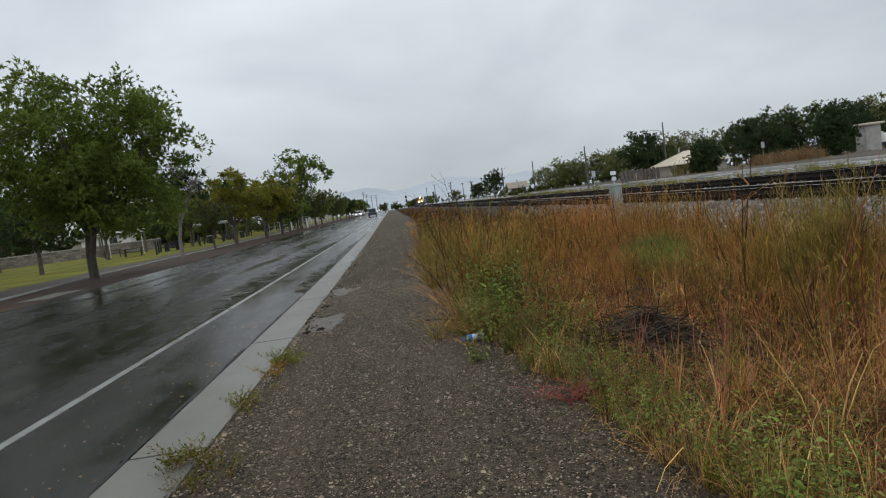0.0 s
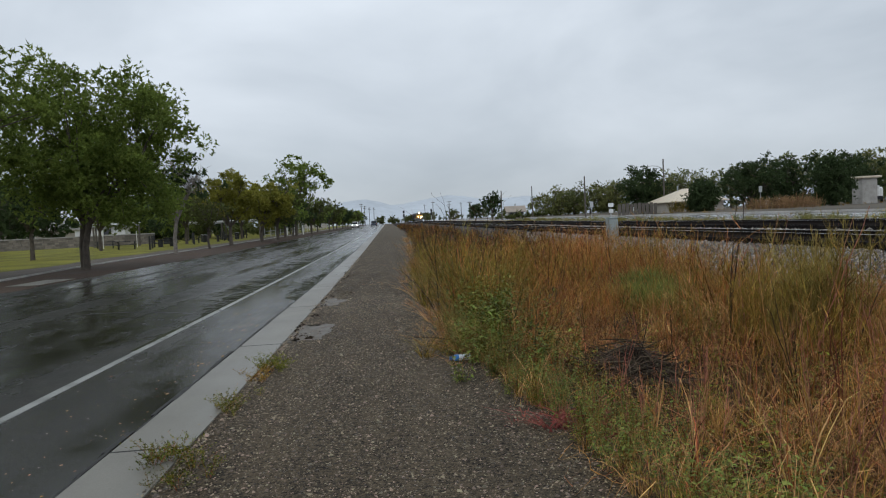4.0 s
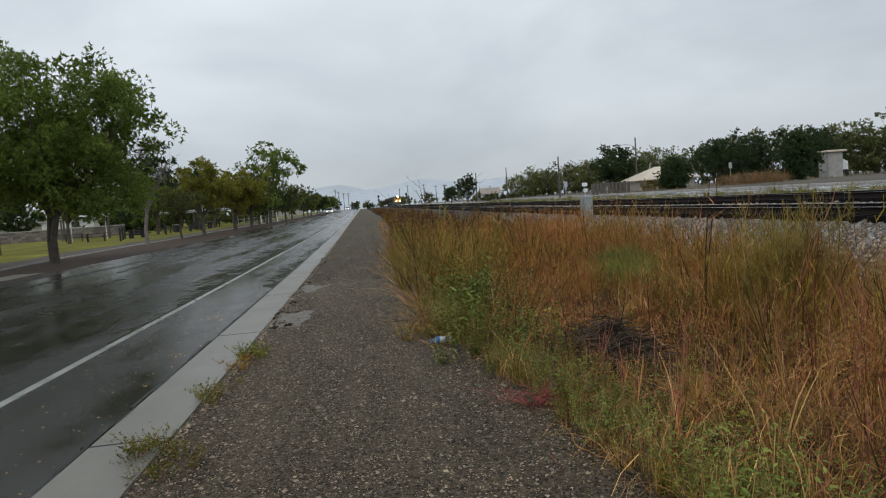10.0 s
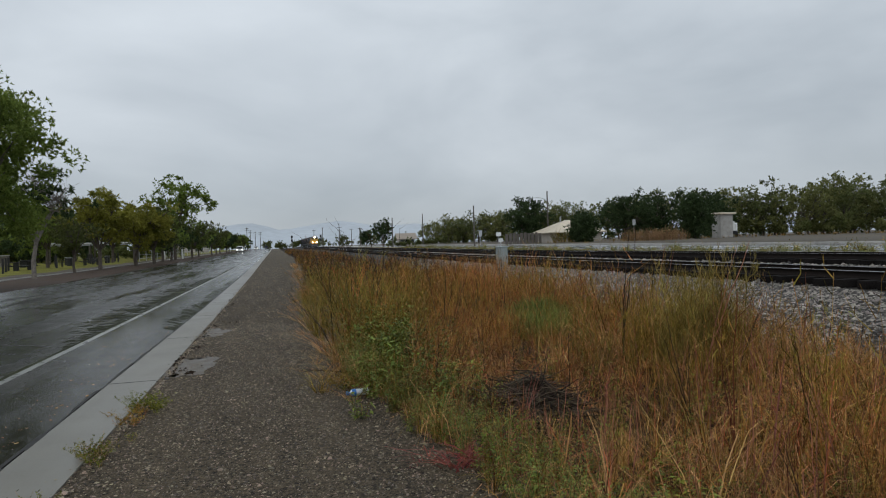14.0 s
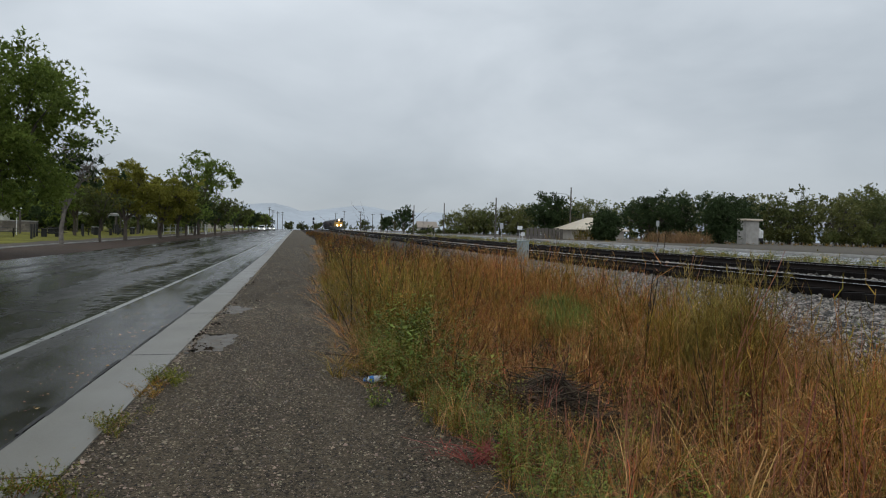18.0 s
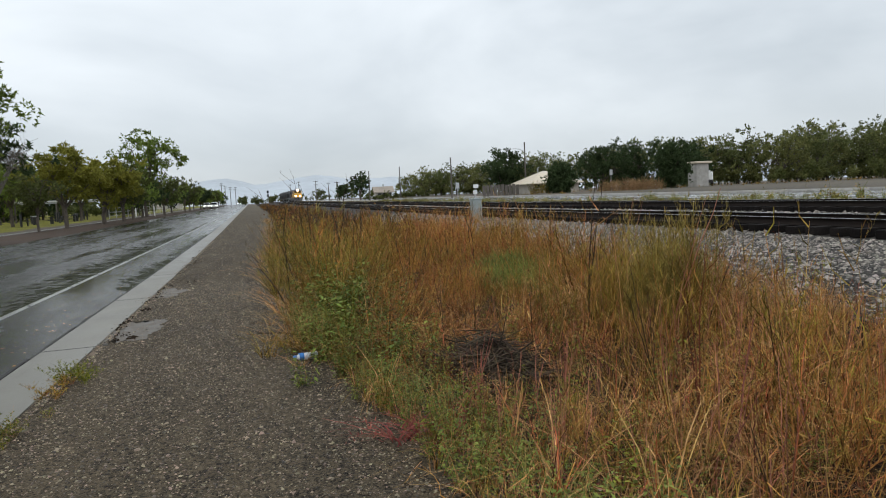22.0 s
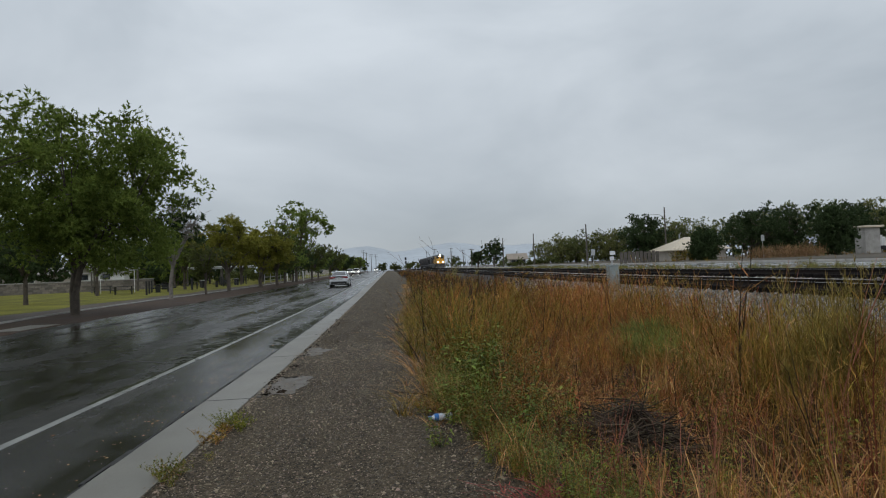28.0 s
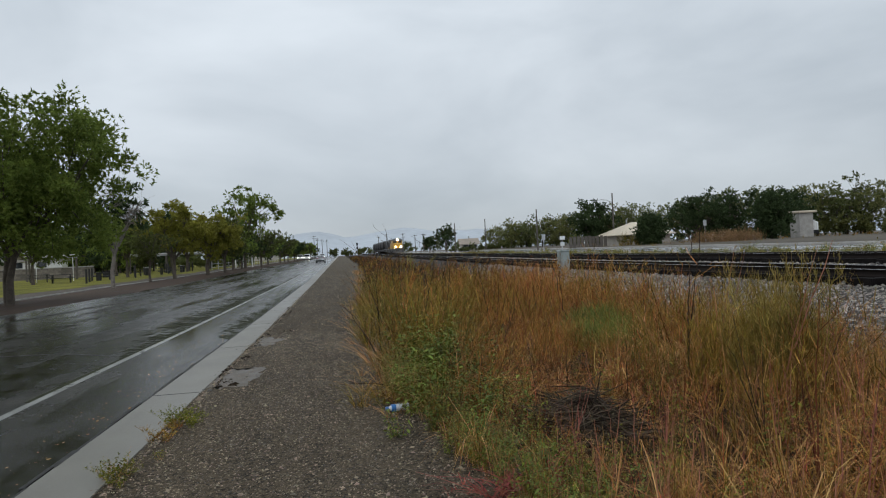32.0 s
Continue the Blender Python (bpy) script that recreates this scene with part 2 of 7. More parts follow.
def wet_mat(name, dry, wet, puddle=0.47, rough_lo=0.06, rough_hi=0.42, stretch=0.22, bump=0.25, fleck=0.5, soft=0.075, var=0.5):
    """Rain-wet paving: films of water lie in long patches along the road."""
    m = mat(name, dry, rough=0.4, var=var, scale=1.3, fine=70.0)
    n, l = m.node_tree.nodes, m.node_tree.links
    p = n["Principled BSDF"]
    geo = n.new("ShaderNodeNewGeometry")
    mp = n.new("ShaderNodeMapping")
    mp.inputs["Scale"].default_value = (1.0, stretch, 1.0)
    a = n.new("ShaderNodeTexNoise")
    a.inputs["Scale"].default_value, a.inputs["Detail"].default_value, a.inputs["Roughness"].default_value = 0.9, 6.0, 0.55
    l.new(geo.outputs["Position"], mp.inputs["Vector"])
    l.new(mp.outputs["Vector"], a.inputs["Vector"])
    b = n.new("ShaderNodeTexNoise")
    b.inputs["Scale"].default_value, b.inputs["Detail"].default_value, b.inputs["Roughness"].default_value = 1.5, 7.0, 0.62
    l.new(geo.outputs["Position"], b.inputs["Vector"])
    ab = n.new("ShaderNodeMath")
    ab.operation = "MULTIPLY_ADD"
    ab.inputs[1].default_value = fleck
    l.new(b.outputs["Fac"], ab.inputs[0])
    aa = n.new("ShaderNodeMath")
    aa.operation = "MULTIPLY"
    aa.inputs[1].default_value = 1.0 - fleck
    l.new(a.outputs["Fac"], aa.inputs[0])
    l.new(aa.outputs[0], ab.inputs[2])
    r = n.new("ShaderNodeMapRange")
    r.interpolation_type = "SMOOTHSTEP"
    r.inputs[1].default_value, r.inputs[2].default_value = puddle - soft, puddle + soft
    r.inputs[3].default_value, r.inputs[4].default_value = rough_hi, rough_lo
    l.new(ab.outputs[0], r.inputs[0])
    l.new(r.outputs[0], p.inputs["Roughness"])
    mx = n.new("ShaderNodeMixRGB")
    mx.inputs["Color2"].default_value = (*wet, 1)
    r2 = n.new("ShaderNodeMapRange")
    r2.inputs[1].default_value, r2.inputs[2].default_value = puddle - soft, puddle + soft
    l.new(ab.outputs[0], r2.inputs[0])
    l.new(r2.outputs[0], mx.inputs["Fac"])
    l.new(p.inputs["Base Color"].links[0].from_socket, mx.inputs["Color1"])
    l.new(mx.outputs[0], p.inputs["Base Color"])
    g = n.new("ShaderNodeTexNoise")
    g.inputs["Scale"].default_value, g.inputs["Detail"].default_value = 110.0, 2.0
    l.new(geo.outputs["Position"], g.inputs["Vector"])
    st = n.new("ShaderNodeMapRange")
    st.inputs[3].default_value, st.inputs[4].default_value = bump, bump * 0.08
    l.new(r2.outputs[0], st.inputs[0])
    bp = n.new("ShaderNodeBump")
    bp.inputs["Distance"].default_value = 0.006
    l.new(st.outputs[0], bp.inputs["Strength"])
    l.new(g.outputs["Fac"], bp.inputs["Height"])
    l.new(bp.outputs["Normal"], p.inputs["Normal"])
    return m


def glow(name, colour, strength):
    m = bpy.data.materials.new(name)
    m.use_nodes = True
    p = m.node_tree.nodes["Principled BSDF"]
    p.inputs["Base Color"].default_value = (*colour, 1)
    p.inputs["Emission Color"].default_value = (*colour, 1)
    p.inputs["Emission Strength"].default_value = strength
    return m


M = {}
# Brown soil, its colour darkened to deepen the shade between the weeds.
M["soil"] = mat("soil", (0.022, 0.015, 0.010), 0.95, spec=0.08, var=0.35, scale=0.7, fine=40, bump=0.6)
M["land"] = mat("land", (0.085, 0.068, 0.045), 0.95, var=0.35, scale=0.03, fine=2.0, bump=0.3)
# The near-black low tone paints shaded gaps between the gravel stones.
M["gravel"] = pebble_mat("gravel", (0.0085, 0.006, 0.0038), (0.166, 0.127, 0.078), 0.0105, 0.016)
M["pebble"] = mat("pebble", (0.193, 0.153, 0.099), 0.5, var=0.3, scale=2, fine=60, island=0.95)
M["dirt"] = mat("dirt", (0.075, 0.054, 0.041), 0.85, spec=0.12, var=0.35, scale=0.6, fine=30, bump=0.6, rough_var=0.2)
M["asphalt"] = wet_mat("wet_asphalt", (0.024, 0.0218, 0.017), (0.0125, 0.0116, 0.007), puddle=0.475, rough_lo=0.13, rough_hi=0.44, bump=0.8, stretch=0.09, fleck=0.28, soft=0.13)
M["asphalt"].node_tree.nodes["Principled BSDF"].inputs["Specular IOR Level"].default_value = 0.20
M["lane"] = wet_mat("wet_edge_lane", (0.030, 0.0275, 0.022), (0.020, 0.0185, 0.015), puddle=0.45, rough_lo=0.10, rough_hi=0.36, bump=0.8, stretch=0.12, fleck=0.25, soft=0.14)
M["lane"].node_tree.nodes["Principled BSDF"].inputs["Specular IOR Level"].default_value = 0.22
M["walk"] = mat("damp_path", (0.10, 0.085, 0.07), 0.8, var=0.4, scale=0.9, fine=30, bump=0.4, spec=0.2)
M["gutter"] = wet_mat("wet_concrete", (0.180, 0.168, 0.140), (0.150, 0.141, 0.118), puddle=0.55, rough_lo=0.30, rough_hi=0.48, stretch=0.12, fleck=0.3, soft=0.15, var=0.18)
M["farroad"] = wet_mat("wet_pale_road", (0.34, 0.34, 0.335), (0.26, 0.26, 0.26), puddle=0.45, rough_lo=0.12)
M["concrete"] = mat("concrete", (0.36, 0.345, 0.32), 0.75, var=0.22, scale=1.2, fine=50, bump=0.3)
M["paint"] = mat("road_paint", (0.235, 0.235, 0.22), 0.35, var=0.3, scale=3, fine=70, bump=0.2)
M["lawn"] = mat("lawn", (0.108, 0.128, 0.028), 0.9, var=0.35, scale=0.35, fine=14, bump=0.8, hue=(0.19, 0.175, 0.034), spec=0.1)
M["rough_grass"] = mat("rough_grass", (0.13, 0.13, 0.045), 0.95, var=0.4, scale=0.4, fine=12, bump=0.8, hue=(0.19, 0.15, 0.07))
# Bed coloured near black: the shade in the gaps between the loose stones.
M["ballast"] = pebble_mat("ballast_bed_gap_shade", (0.005, 0.0045, 0.004), (0.07, 0.062, 0.052), 0.06, 0.06)
M["rock"] = mat("ballast_stone", (0.21, 0.188, 0.158), 0.75, var=0.25, scale=3, fine=40, island=0.9)
M["tie"] = mat("creosoted_timber", (0.013, 0.011, 0.010), 0.9, spec=0.12, var=0.4, scale=4, fine=40, bump=0.5, objvar=0.3)
M["rail"] = mat("rusty_rail", (0.016, 0.012, 0.010), 0.85, 0.0, spec=0.15, var=0.4, scale=5, fine=60)
M["railtop"] = mat("worn_rail_head", (0.66, 0.66, 0.66), 0.33, 1.0, var=0.1, scale=4, fine=80)
M["bark"] = mat("bark", (0.10, 0.082, 0.066), 0.9, var=0.4, scale=5, fine=35, bump=1.0)
M["bark_pale"] = mat("pale_bark", (0.21, 0.185, 0.16), 0.9, var=0.35, scale=5, fine=35, bump=1.0)
M["leaf_green"] = leaf_mat("leaf_green", (0.112, 0.172, 0.039), hue=(0.195, 0.25, 0.055), through=0.48, island=0.25, spec=0.1)
M["leaf_dark"] = leaf_mat("leaf_dark", (0.045, 0.068, 0.03), hue=(0.06, 0.088, 0.036), through=0.35, island=0.2, spec=0.08)
M["leaf_yellow"] = leaf_mat("leaf_yellow", (0.17, 0.19, 0.035), hue=(0.26, 0.245, 0.045), through=0.45, island=0.25, spec=0.1)
M["leaf_olive"] = leaf_mat("leaf_olive", (0.10, 0.115, 0.034), through=0.35)
# Olive woodland leaves, paled so that rain haze is part of the colour.
M["leaf_wood"] = leaf_mat("leaf_woodland", (0.17, 0.188, 0.068), hue=(0.215, 0.22, 0.08), through=0.5, island=0.15, spec=0.08)
M["weed_rust"] = leaf_mat("weed_rust", (0.18, 0.078, 0.020), hue=(0.35, 0.165, 0.044), island=0.95, through=0.04, spec=0.06)
M["weed_straw"] = leaf_mat("weed_straw", (0.29, 0.155, 0.055), hue=(0.50, 0.30, 0.12), island=0.6, through=0.04, spec=0.06)
M["weed_olive"] = leaf_mat("weed_olive", (0.132, 0.098, 0.018), hue=(0.27, 0.19, 0.036), island=0.75, through=0.04, spec=0.06)
M["weed_green"] = leaf_mat("weed_green", (0.08, 0.10, 0.016), hue=(0.15, 0.16, 0.024), island=0.7, through=0.04, spec=0.06)
M["weed_red"] = leaf_mat("weed_red", (0.25, 0.045, 0.045), hue=(0.30, 0.10, 0.07))
M["weed_lawn"] = leaf_mat("weed_lawn", (0.12, 0.15, 0.03), hue=(0.175, 0.20, 0.045), island=0.5, through=0.2)
M["weed_bright"] = leaf_mat("weed_bright", (0.085, 0.125, 0.022), hue=(0.155, 0.185, 0.038), island=0.5, through=0.2)
M["weed_sage"] = leaf_mat("weed_sage", (0.088, 0.082, 0.02), hue=(0.20, 0.17, 0.045), island=0.6, through=0.12, spec=0.06)
M["weed_plume"] = leaf_mat("weed_plume", (0.21, 0.17, 0.042), hue=(0.33, 0.255, 0.07), island=0.5, through=0.15, spec=0.06)
M["brush_tan"] = leaf_mat("brush_tan", (0.16, 0.10, 0.05), hue=(0.27, 0.175, 0.085), island=0.5, through=0.1, spec=0.06)
M["weed_dead"] = leaf_mat("weed_dead", (0.05, 0.03, 0.016), hue=(0.11, 0.065, 0.032), island=0.6, through=0.05, spec=0.06)
M["weed_pink"] = leaf_mat("weed_pink", (0.33, 0.12, 0.085), hue=(0.40, 0.19, 0.12), island=0.4, through=0.05)
M["weed_dark"] = leaf_mat("weed_dark", (0.05, 0.034, 0.022))
M["weed_crimson"] = leaf_mat("weed_crimson", (0.13, 0.03, 0.03), hue=(0.17, 0.06, 0.03))
M["moss"] = mat("dark_moss", (0.034, 0.037, 0.018), 0.7, var=0.4, scale=5, fine=50, bump=0.5, spec=0.06)
M["seam"] = mat("tarred_seam", (0.05, 0.048, 0.043), 0.45, var=0.3, scale=6, spec=0.4)
M["crack"] = mat("wet_crack", (0.012, 0.011, 0.009), 0.7, var=0.3, scale=8)
M["weed_far"] = leaf_mat("weed_far", (0.155, 0.078, 0.019), hue=(0.26, 0.137, 0.032), island=0.8, through=0.05, spec=0.06)
M["weed_brown"] = leaf_mat("weed_brown", (0.185, 0.092, 0.024), hue=(0.37, 0.195, 0.052), island=0.75, through=0.04, spec=0.06)
# A second woodland leaf, likewise lightened in colour for the haze.
M["leaf_hazed"] = leaf_mat("leaf_hazed", (0.13, 0.155, 0.062), hue=(0.17, 0.19, 0.072), through=0.5, island=0.15, spec=0.08)
M["weed_grass"] = leaf_mat("verge_blades", (0.095, 0.125, 0.03), hue=(0.18, 0.19, 0.05), island=0.5, through=0.2)
M["weed_lush"] = leaf_mat("weed_lush", (0.085, 0.122, 0.026), hue=(0.145, 0.18, 0.038), island=0.6, through=0.1, spec=0.1)
M["twig"] = mat("wet_twigs", (0.080, 0.062, 0.042), 0.85, spec=0.12, var=0.3, island=0.8)
M["pole"] = mat("pole_timber", (0.12, 0.105, 0.09), 0.85, var=0.3, scale=3, fine=40)
M["galv"] = mat("galvanised_steel", (0.45, 0.46, 0.46), 0.5, 0.6, var=0.15)
M["dark"] = mat("dark_paint", (0.02, 0.02, 0.021), 0.5, var=0.2)
M["rubber"] = mat("tyre_rubber", (0.018, 0.018, 0.018), 0.7, var=0.2)
M["cabinet"] = mat("cabinet_paint", (0.30, 0.34, 0.335), 0.5, var=0.15, scale=3, fine=30)
M["white"] = mat("white_paint", (0.72, 0.72, 0.70), 0.5, var=0.1, scale=2, fine=30)
M["cream"] = mat("cream_roof", (0.60, 0.52, 0.40), 0.6, var=0.12, scale=1, fine=12)
M["tanroof"] = mat("tan_roof", (0.30, 0.25, 0.20), 0.7, var=0.2, scale=1, fine=12)
M["stucco"] = mat("stucco", (0.42, 0.38, 0.33), 0.9, var=0.15, scale=1, fine=30, bump=0.3)
M["stone"] = mat("wall_stone", (0.20, 0.175, 0.15), 0.85, var=0.25, scale=2, fine=20, bump=0.5, objvar=0.35)
M["mortar"] = mat("mortar", (0.15, 0.14, 0.13), 0.9, var=0.2)
M["silver"] = mat("silver_car_paint", (0.60, 0.62, 0.64), 0.24, 0.45, var=0.04, scale=1, fine=10, coat=0.8)
M["chrome"] = mat("chrome", (0.7, 0.7, 0.7), 0.15, 1.0, var=0.05)
M["glass"] = mat("dark_glass", (0.02, 0.025, 0.028), 0.05, 0.0, var=0.1, spec=0.7, rough_var=0.01)
# Pale red for the highlight on the tail lamps, painted as a colour.
M["tail_pale"] = mat("tail_highlight", (0.40, 0.10, 0.10), 0.3, var=0.1, spec=0.3)
M["tail"] = mat("tail_lamp", (0.17, 0.005, 0.010), 0.3, var=0.1, spec=0.25)
M["navy"] = mat("navy_paint", (0.03, 0.045, 0.07), 0.3, 0.2, var=0.08, coat=0.6)
M["yellow"] = mat("yellow_loco_paint", (0.50, 0.27, 0.03), 0.5, var=0.2, scale=1.5, fine=15)
M["loco_grey"] = mat("grey_loco_paint", (0.10, 0.10, 0.10), 0.6, var=0.25, scale=1, fine=12)
M["wagon"] = mat("dark_wagon_paint", (0.035, 0.033, 0.035), 0.7, var=0.3, scale=0.8, fine=12)
# The hills' distance haze is put into this pale blue-grey, near the sky's colour.
M["hill"] = mat("haze_painted_hill", (0.46, 0.50, 0.54), 1.0, var=0.08, scale=0.004, fine=0.03)
M["lamp_on"] = glow("headlight_glow", (1.0, 0.78, 0.42), 14.0)
M["lamp_white"] = glow("white_headlight", (1.0, 0.95, 0.85), 5.0)
M["water"] = mat("standing_water", (0.085, 0.068, 0.048), 0.42, var=0.3, rough_var=0.1, spec=0.22)
M["bottle"] = mat("clear_plastic", (0.62, 0.66, 0.70), 0.15, var=0.1, coat=0.5)
M["blue"] = mat("blue_label", (0.03, 0.16, 0.45), 0.35, var=0.15)


# ---- small mesh tools ----
def mesh_np(name, verts, faces, materials, index=None):
    """A mesh from arrays; every face has the same number of corners."""
    verts, faces = np.asarray(verts, np.float32), np.asarray(faces, np.int32)
    me = bpy.data.meshes.new(name)
    k = faces.shape[1]
    me.vertices.add(len(verts))
    me.vertices.foreach_set("co", verts.ravel())
    me.loops.add(faces.size)
    me.loops.foreach_set("vertex_index", faces.ravel())
    me.polygons.add(len(faces))
    me.polygons.foreach_set("loop_start", np.arange(0, faces.size, k, dtype=np.int32))
    for m in materials:
        me.materials.append(m)
    if index is not None:
        me.polygons.foreach_set("material_index", np.asarray(index, np.int32))
    me.update(calc_edges=True)
    me.validate()
    return me


def part(name, data, material=None, parent=None, label=""):
    """Links a bmesh or a mesh as one object under a thing or a part."""
    if isinstance(data, bmesh.types.BMesh):
        me = bpy.data.meshes.new(name)
        data.to_mesh(me)
        data.free()
        data = me
    if material is not None and not data.materials:
        data.materials.append(material)
    ob = new(name, data)
    if parent is not None:
        ob.parent = parent
    if label:
        ob["label"] = label
    return ob


def empty(name, x, y, z, turn=0.0):
    ob = new(name)
    ob.empty_display_size = 0.2
    ob.location, ob.rotation_euler = (x, y, z), (0, 0, radians(turn))
    return ob


def box(x0, x1, y0, y1, z0, z1, bevel=0.0):
    bm = bmesh.new()
    bmesh.ops.create_cube(bm, size=1.0, matrix=Matrix.LocRotScale(((x0 + x1) / 2, (y0 + y1) / 2, (z0 + z1) / 2), None, (x1 - x0, y1 - y0, z1 - z0)))
    if bevel:
        bmesh.ops.bevel(bm, geom=list(bm.edges), offset=bevel, segments=1, affect="EDGES")
    return bm


def rod(a, b, r0, r1=None, sides=8):
    bm = bmesh.new()
    a, b = Vector(a), Vector(b)
    d = b - a
    bmesh.ops.create_cone(bm, cap_ends=True, segments=sides, radius1=r0, radius2=r0 if r1 is None else r1, depth=d.length,
                          matrix=Matrix.Translation((a + b) / 2) @ d.to_track_quat("Z", "Y").to_matrix().to_4x4())
    return bm


def extrude_yz(profile, x0, x1):
    """A prism: the outline in y and z, from x0 to x1."""
    bm = bmesh.new()
    a = [bm.verts.new((x0, y, z)) for y, z in profile]
    b = [bm.verts.new((x1, y, z)) for y, z in profile]
    n = len(profile)
    bm.faces.new(a)
    bm.faces.new(b[::-1])
    for i in range(n):
        bm.faces.new((a[i], b[i], b[(i + 1) % n], a[(i + 1) % n]))
    bmesh.ops.recalc_face_normals(bm, faces=list(bm.faces))
    return bm


def merge(*bms):
    out = bmesh.new()
    for bm in bms:
        me = bpy.data.meshes.new("tmp")
        bm.to_mesh(me)
        bm.free()
        out.from_mesh(me)
        bpy.data.meshes.remove(me)
    return out


# ---- lie of the land ----
def smooth(a, b, t):
    t = np.clip((np.asarray(t, float) - a) / (b - a), 0, 1)
    return t * t * (3 - 2 * t)


def rise(y):
    """The land climbs gently away along the road."""
    return 0.0046 * (np.clip(y, 40, 370) - 40)


XS = [-3000, -60, -20, -15.5, -10.6, -1.7, -1.2, 1.0, 2.6, 5.0, 6.6, 8.0, 11.2, 11.8, 14.3, 14.9, 15.9, 16.6, 19.2, 19.8, 21.0, 24.0, 37.0, 42.0, 60.0, 3000]
ZS = [0.0, 0.0, 0.06, 0.0, 0.0, -0.004, 0.0, 0.0, -0.12, -0.05, 0.02, 0.13, 0.24, 0.29, 0.29, 0.43, 0.50, 0.47, 0.47, 0.5, 0.52, 0.60, 0.68, 0.98, 1.0, 1.0]


def gz(x, y):
    return np.interp(x, XS, ZS) + rise(y)


def bend(y):
    """How far the road's lines lie to the side of straight."""
    return np.interp(y, [0, 6, 18, 50, 100, 200, 400], [-0.08, -0.04, 0.03, 0.03, 0.1, 0.3, 0.3])


def sheet(name, x0, x1, ys, material, lift=0.0, nx=8, depth=0.12, follow=True, label="", category="", wobble=0.0):
    """A strip of surfacing along the road, with thickness at its edges."""
    ys = np.asarray(ys, float)
    rng = np.random.RandomState(len(name) * 7 + nx)
    e0 = (x0(ys) if callable(x0) else np.full(len(ys), x0)) + (bend(ys) if follow else 0)
    e1 = (x1(ys) if callable(x1) else np.full(len(ys), x1)) + (bend(ys) if follow else 0)
    if wobble:
        e0, e1 = e0 + rng.normal(0, wobble, len(ys)), e1 + rng.normal(0, wobble, len(ys))
    f = np.r_[0, np.linspace(0, 1, nx), 1]
    X = e0[:, None] + (e1 - e0)[:, None] * f
    Y = np.repeat(ys[:, None], nx + 2, 1)
    Z = gz(X, Y) + lift
    Z[:, 0] -= depth
    Z[:, -1] -= depth
    v = np.stack([X, Y, Z], -1).reshape(-1, 3)
    w = nx + 2
    i = (np.arange(len(ys) - 1)[:, None] * w + np.arange(w - 1)).ravel()
    q = np.stack([i, i + 1, i + w + 1, i + w], 1)
    me = mesh_np(name, v, q, [material])
    me.polygons.foreach_set("use_smooth", np.zeros(len(me.polygons), bool))
    ob = new(name, me)
    return tagged(ob, label, category, kind="structure")


YS = np.r_[np.arange(-25, 40, 0.5), np.arange(40, 120, 2.0), np.arange(120, 451, 6.0)]
YL = np.r_[np.arange(-25, 60, 1.0), np.arange(60, 120, 3.0), np.arange(120, 451, 8.0)]


def weed_edge(y):
    return np.interp(y, [0, 2, 4, 5, 6, 7, 8.8, 13, 20, 32, 80], [2.2, 1.86, 1.60, 1.47, 1.36, 1.22, 0.88, 0.84, 0.98, 1.5, 2.5])


def kerb_x(y):
    """Where the park's kerb runs: it swings out from the road and comes back."""
    return np.interp(y, [0, 18, 25, 30, 34, 40, 48, 56, 80, 300], [-12.4, -13.0, -13.65, -14.4, -14.9, -15.3, -15.35, -14.9, -15.0, -15.0])


# ground: one sheet to the horizon
gx = np.array([-4500, -1500, -600, -250, -120, -60] + list(np.arange(-45, 62, 1.0)) + [80, 120, 250, 600, 1500, 4500])
gy = np.array([-800, -200, -80] + list(np.arange(-40, 140, 4.0)) + list(np.arange(140, 460, 20.0)) + [600, 1000, 1800, 3000, 4900])
GX, GY = np.meshgrid(gx, gy)
GZ = gz(GX, GY) - 0.07
gv = np.stack([GX, GY, GZ], -1).reshape(-1, 3)
gi = (np.arange(len(gy) - 1)[:, None] * len(gx) + np.arange(len(gx) - 1)).ravel()
ground = new("ground", mesh_np("ground", gv, np.stack([gi, gi + 1, gi + len(gx) + 1, gi + len(gx)], 1), [M["land"]]))
tagged(ground, "bare brown earth reaching to the horizon", "ground", kind="structure")

edge_lane = sheet("edge_lane", -2.90, -1.565, YS, M["lane"], 0.002, 6, label="paler wet strip of asphalt outside the edge line", category="road")
road = sheet("road", -10.6, -2.895, YS, M["asphalt"], 0.0, 14, label="rain-wet dark asphalt road with shallow puddles", category="road")
shoulder = sheet("shoulder", -1.18, lambda y: weed_edge(y) + 0.8, YS, M["gravel"], 0.0, 16, label="damp grey gravel shoulder beside the gutter", category="gravel", wobble=0.03)
field = sheet("field_soil", lambda y: weed_edge(y) + 0.52 + 0.14 * np.sin(y * 1.9) + 0.08 * np.sin(y * 4.7 + 1), lambda y: np.interp(y, [0, 12, 16], [6.5, 6.6, 7.6]), YS, M["soil"], 0.004, 14, label="soil under the weeds, darkened to deepen their shade", category="soil", follow=False)
strip = sheet("dirt_strip", lambda y: kerb_x(y) + 0.05, -10.58, YL, M["dirt"], 0.004, 8, label="wet brown dirt strip under the street trees", category="dirt", wobble=0.12)
walkway = sheet("walkway", lambda y: kerb_x(y) - 3.2, lambda y: kerb_x(y) + 0.1, YL, M["walk"], 0.01, 6, label="wet dark path along the park", category="path")
lawn = sheet("lawn_ground", -60.0, lambda y: kerb_x(y) - 2.55 + 0.35 * np.sin(y * 0.55), YL, M["lawn"], 0.02, 24, label="mown yellow-green park lawn", category="lawn", follow=False)
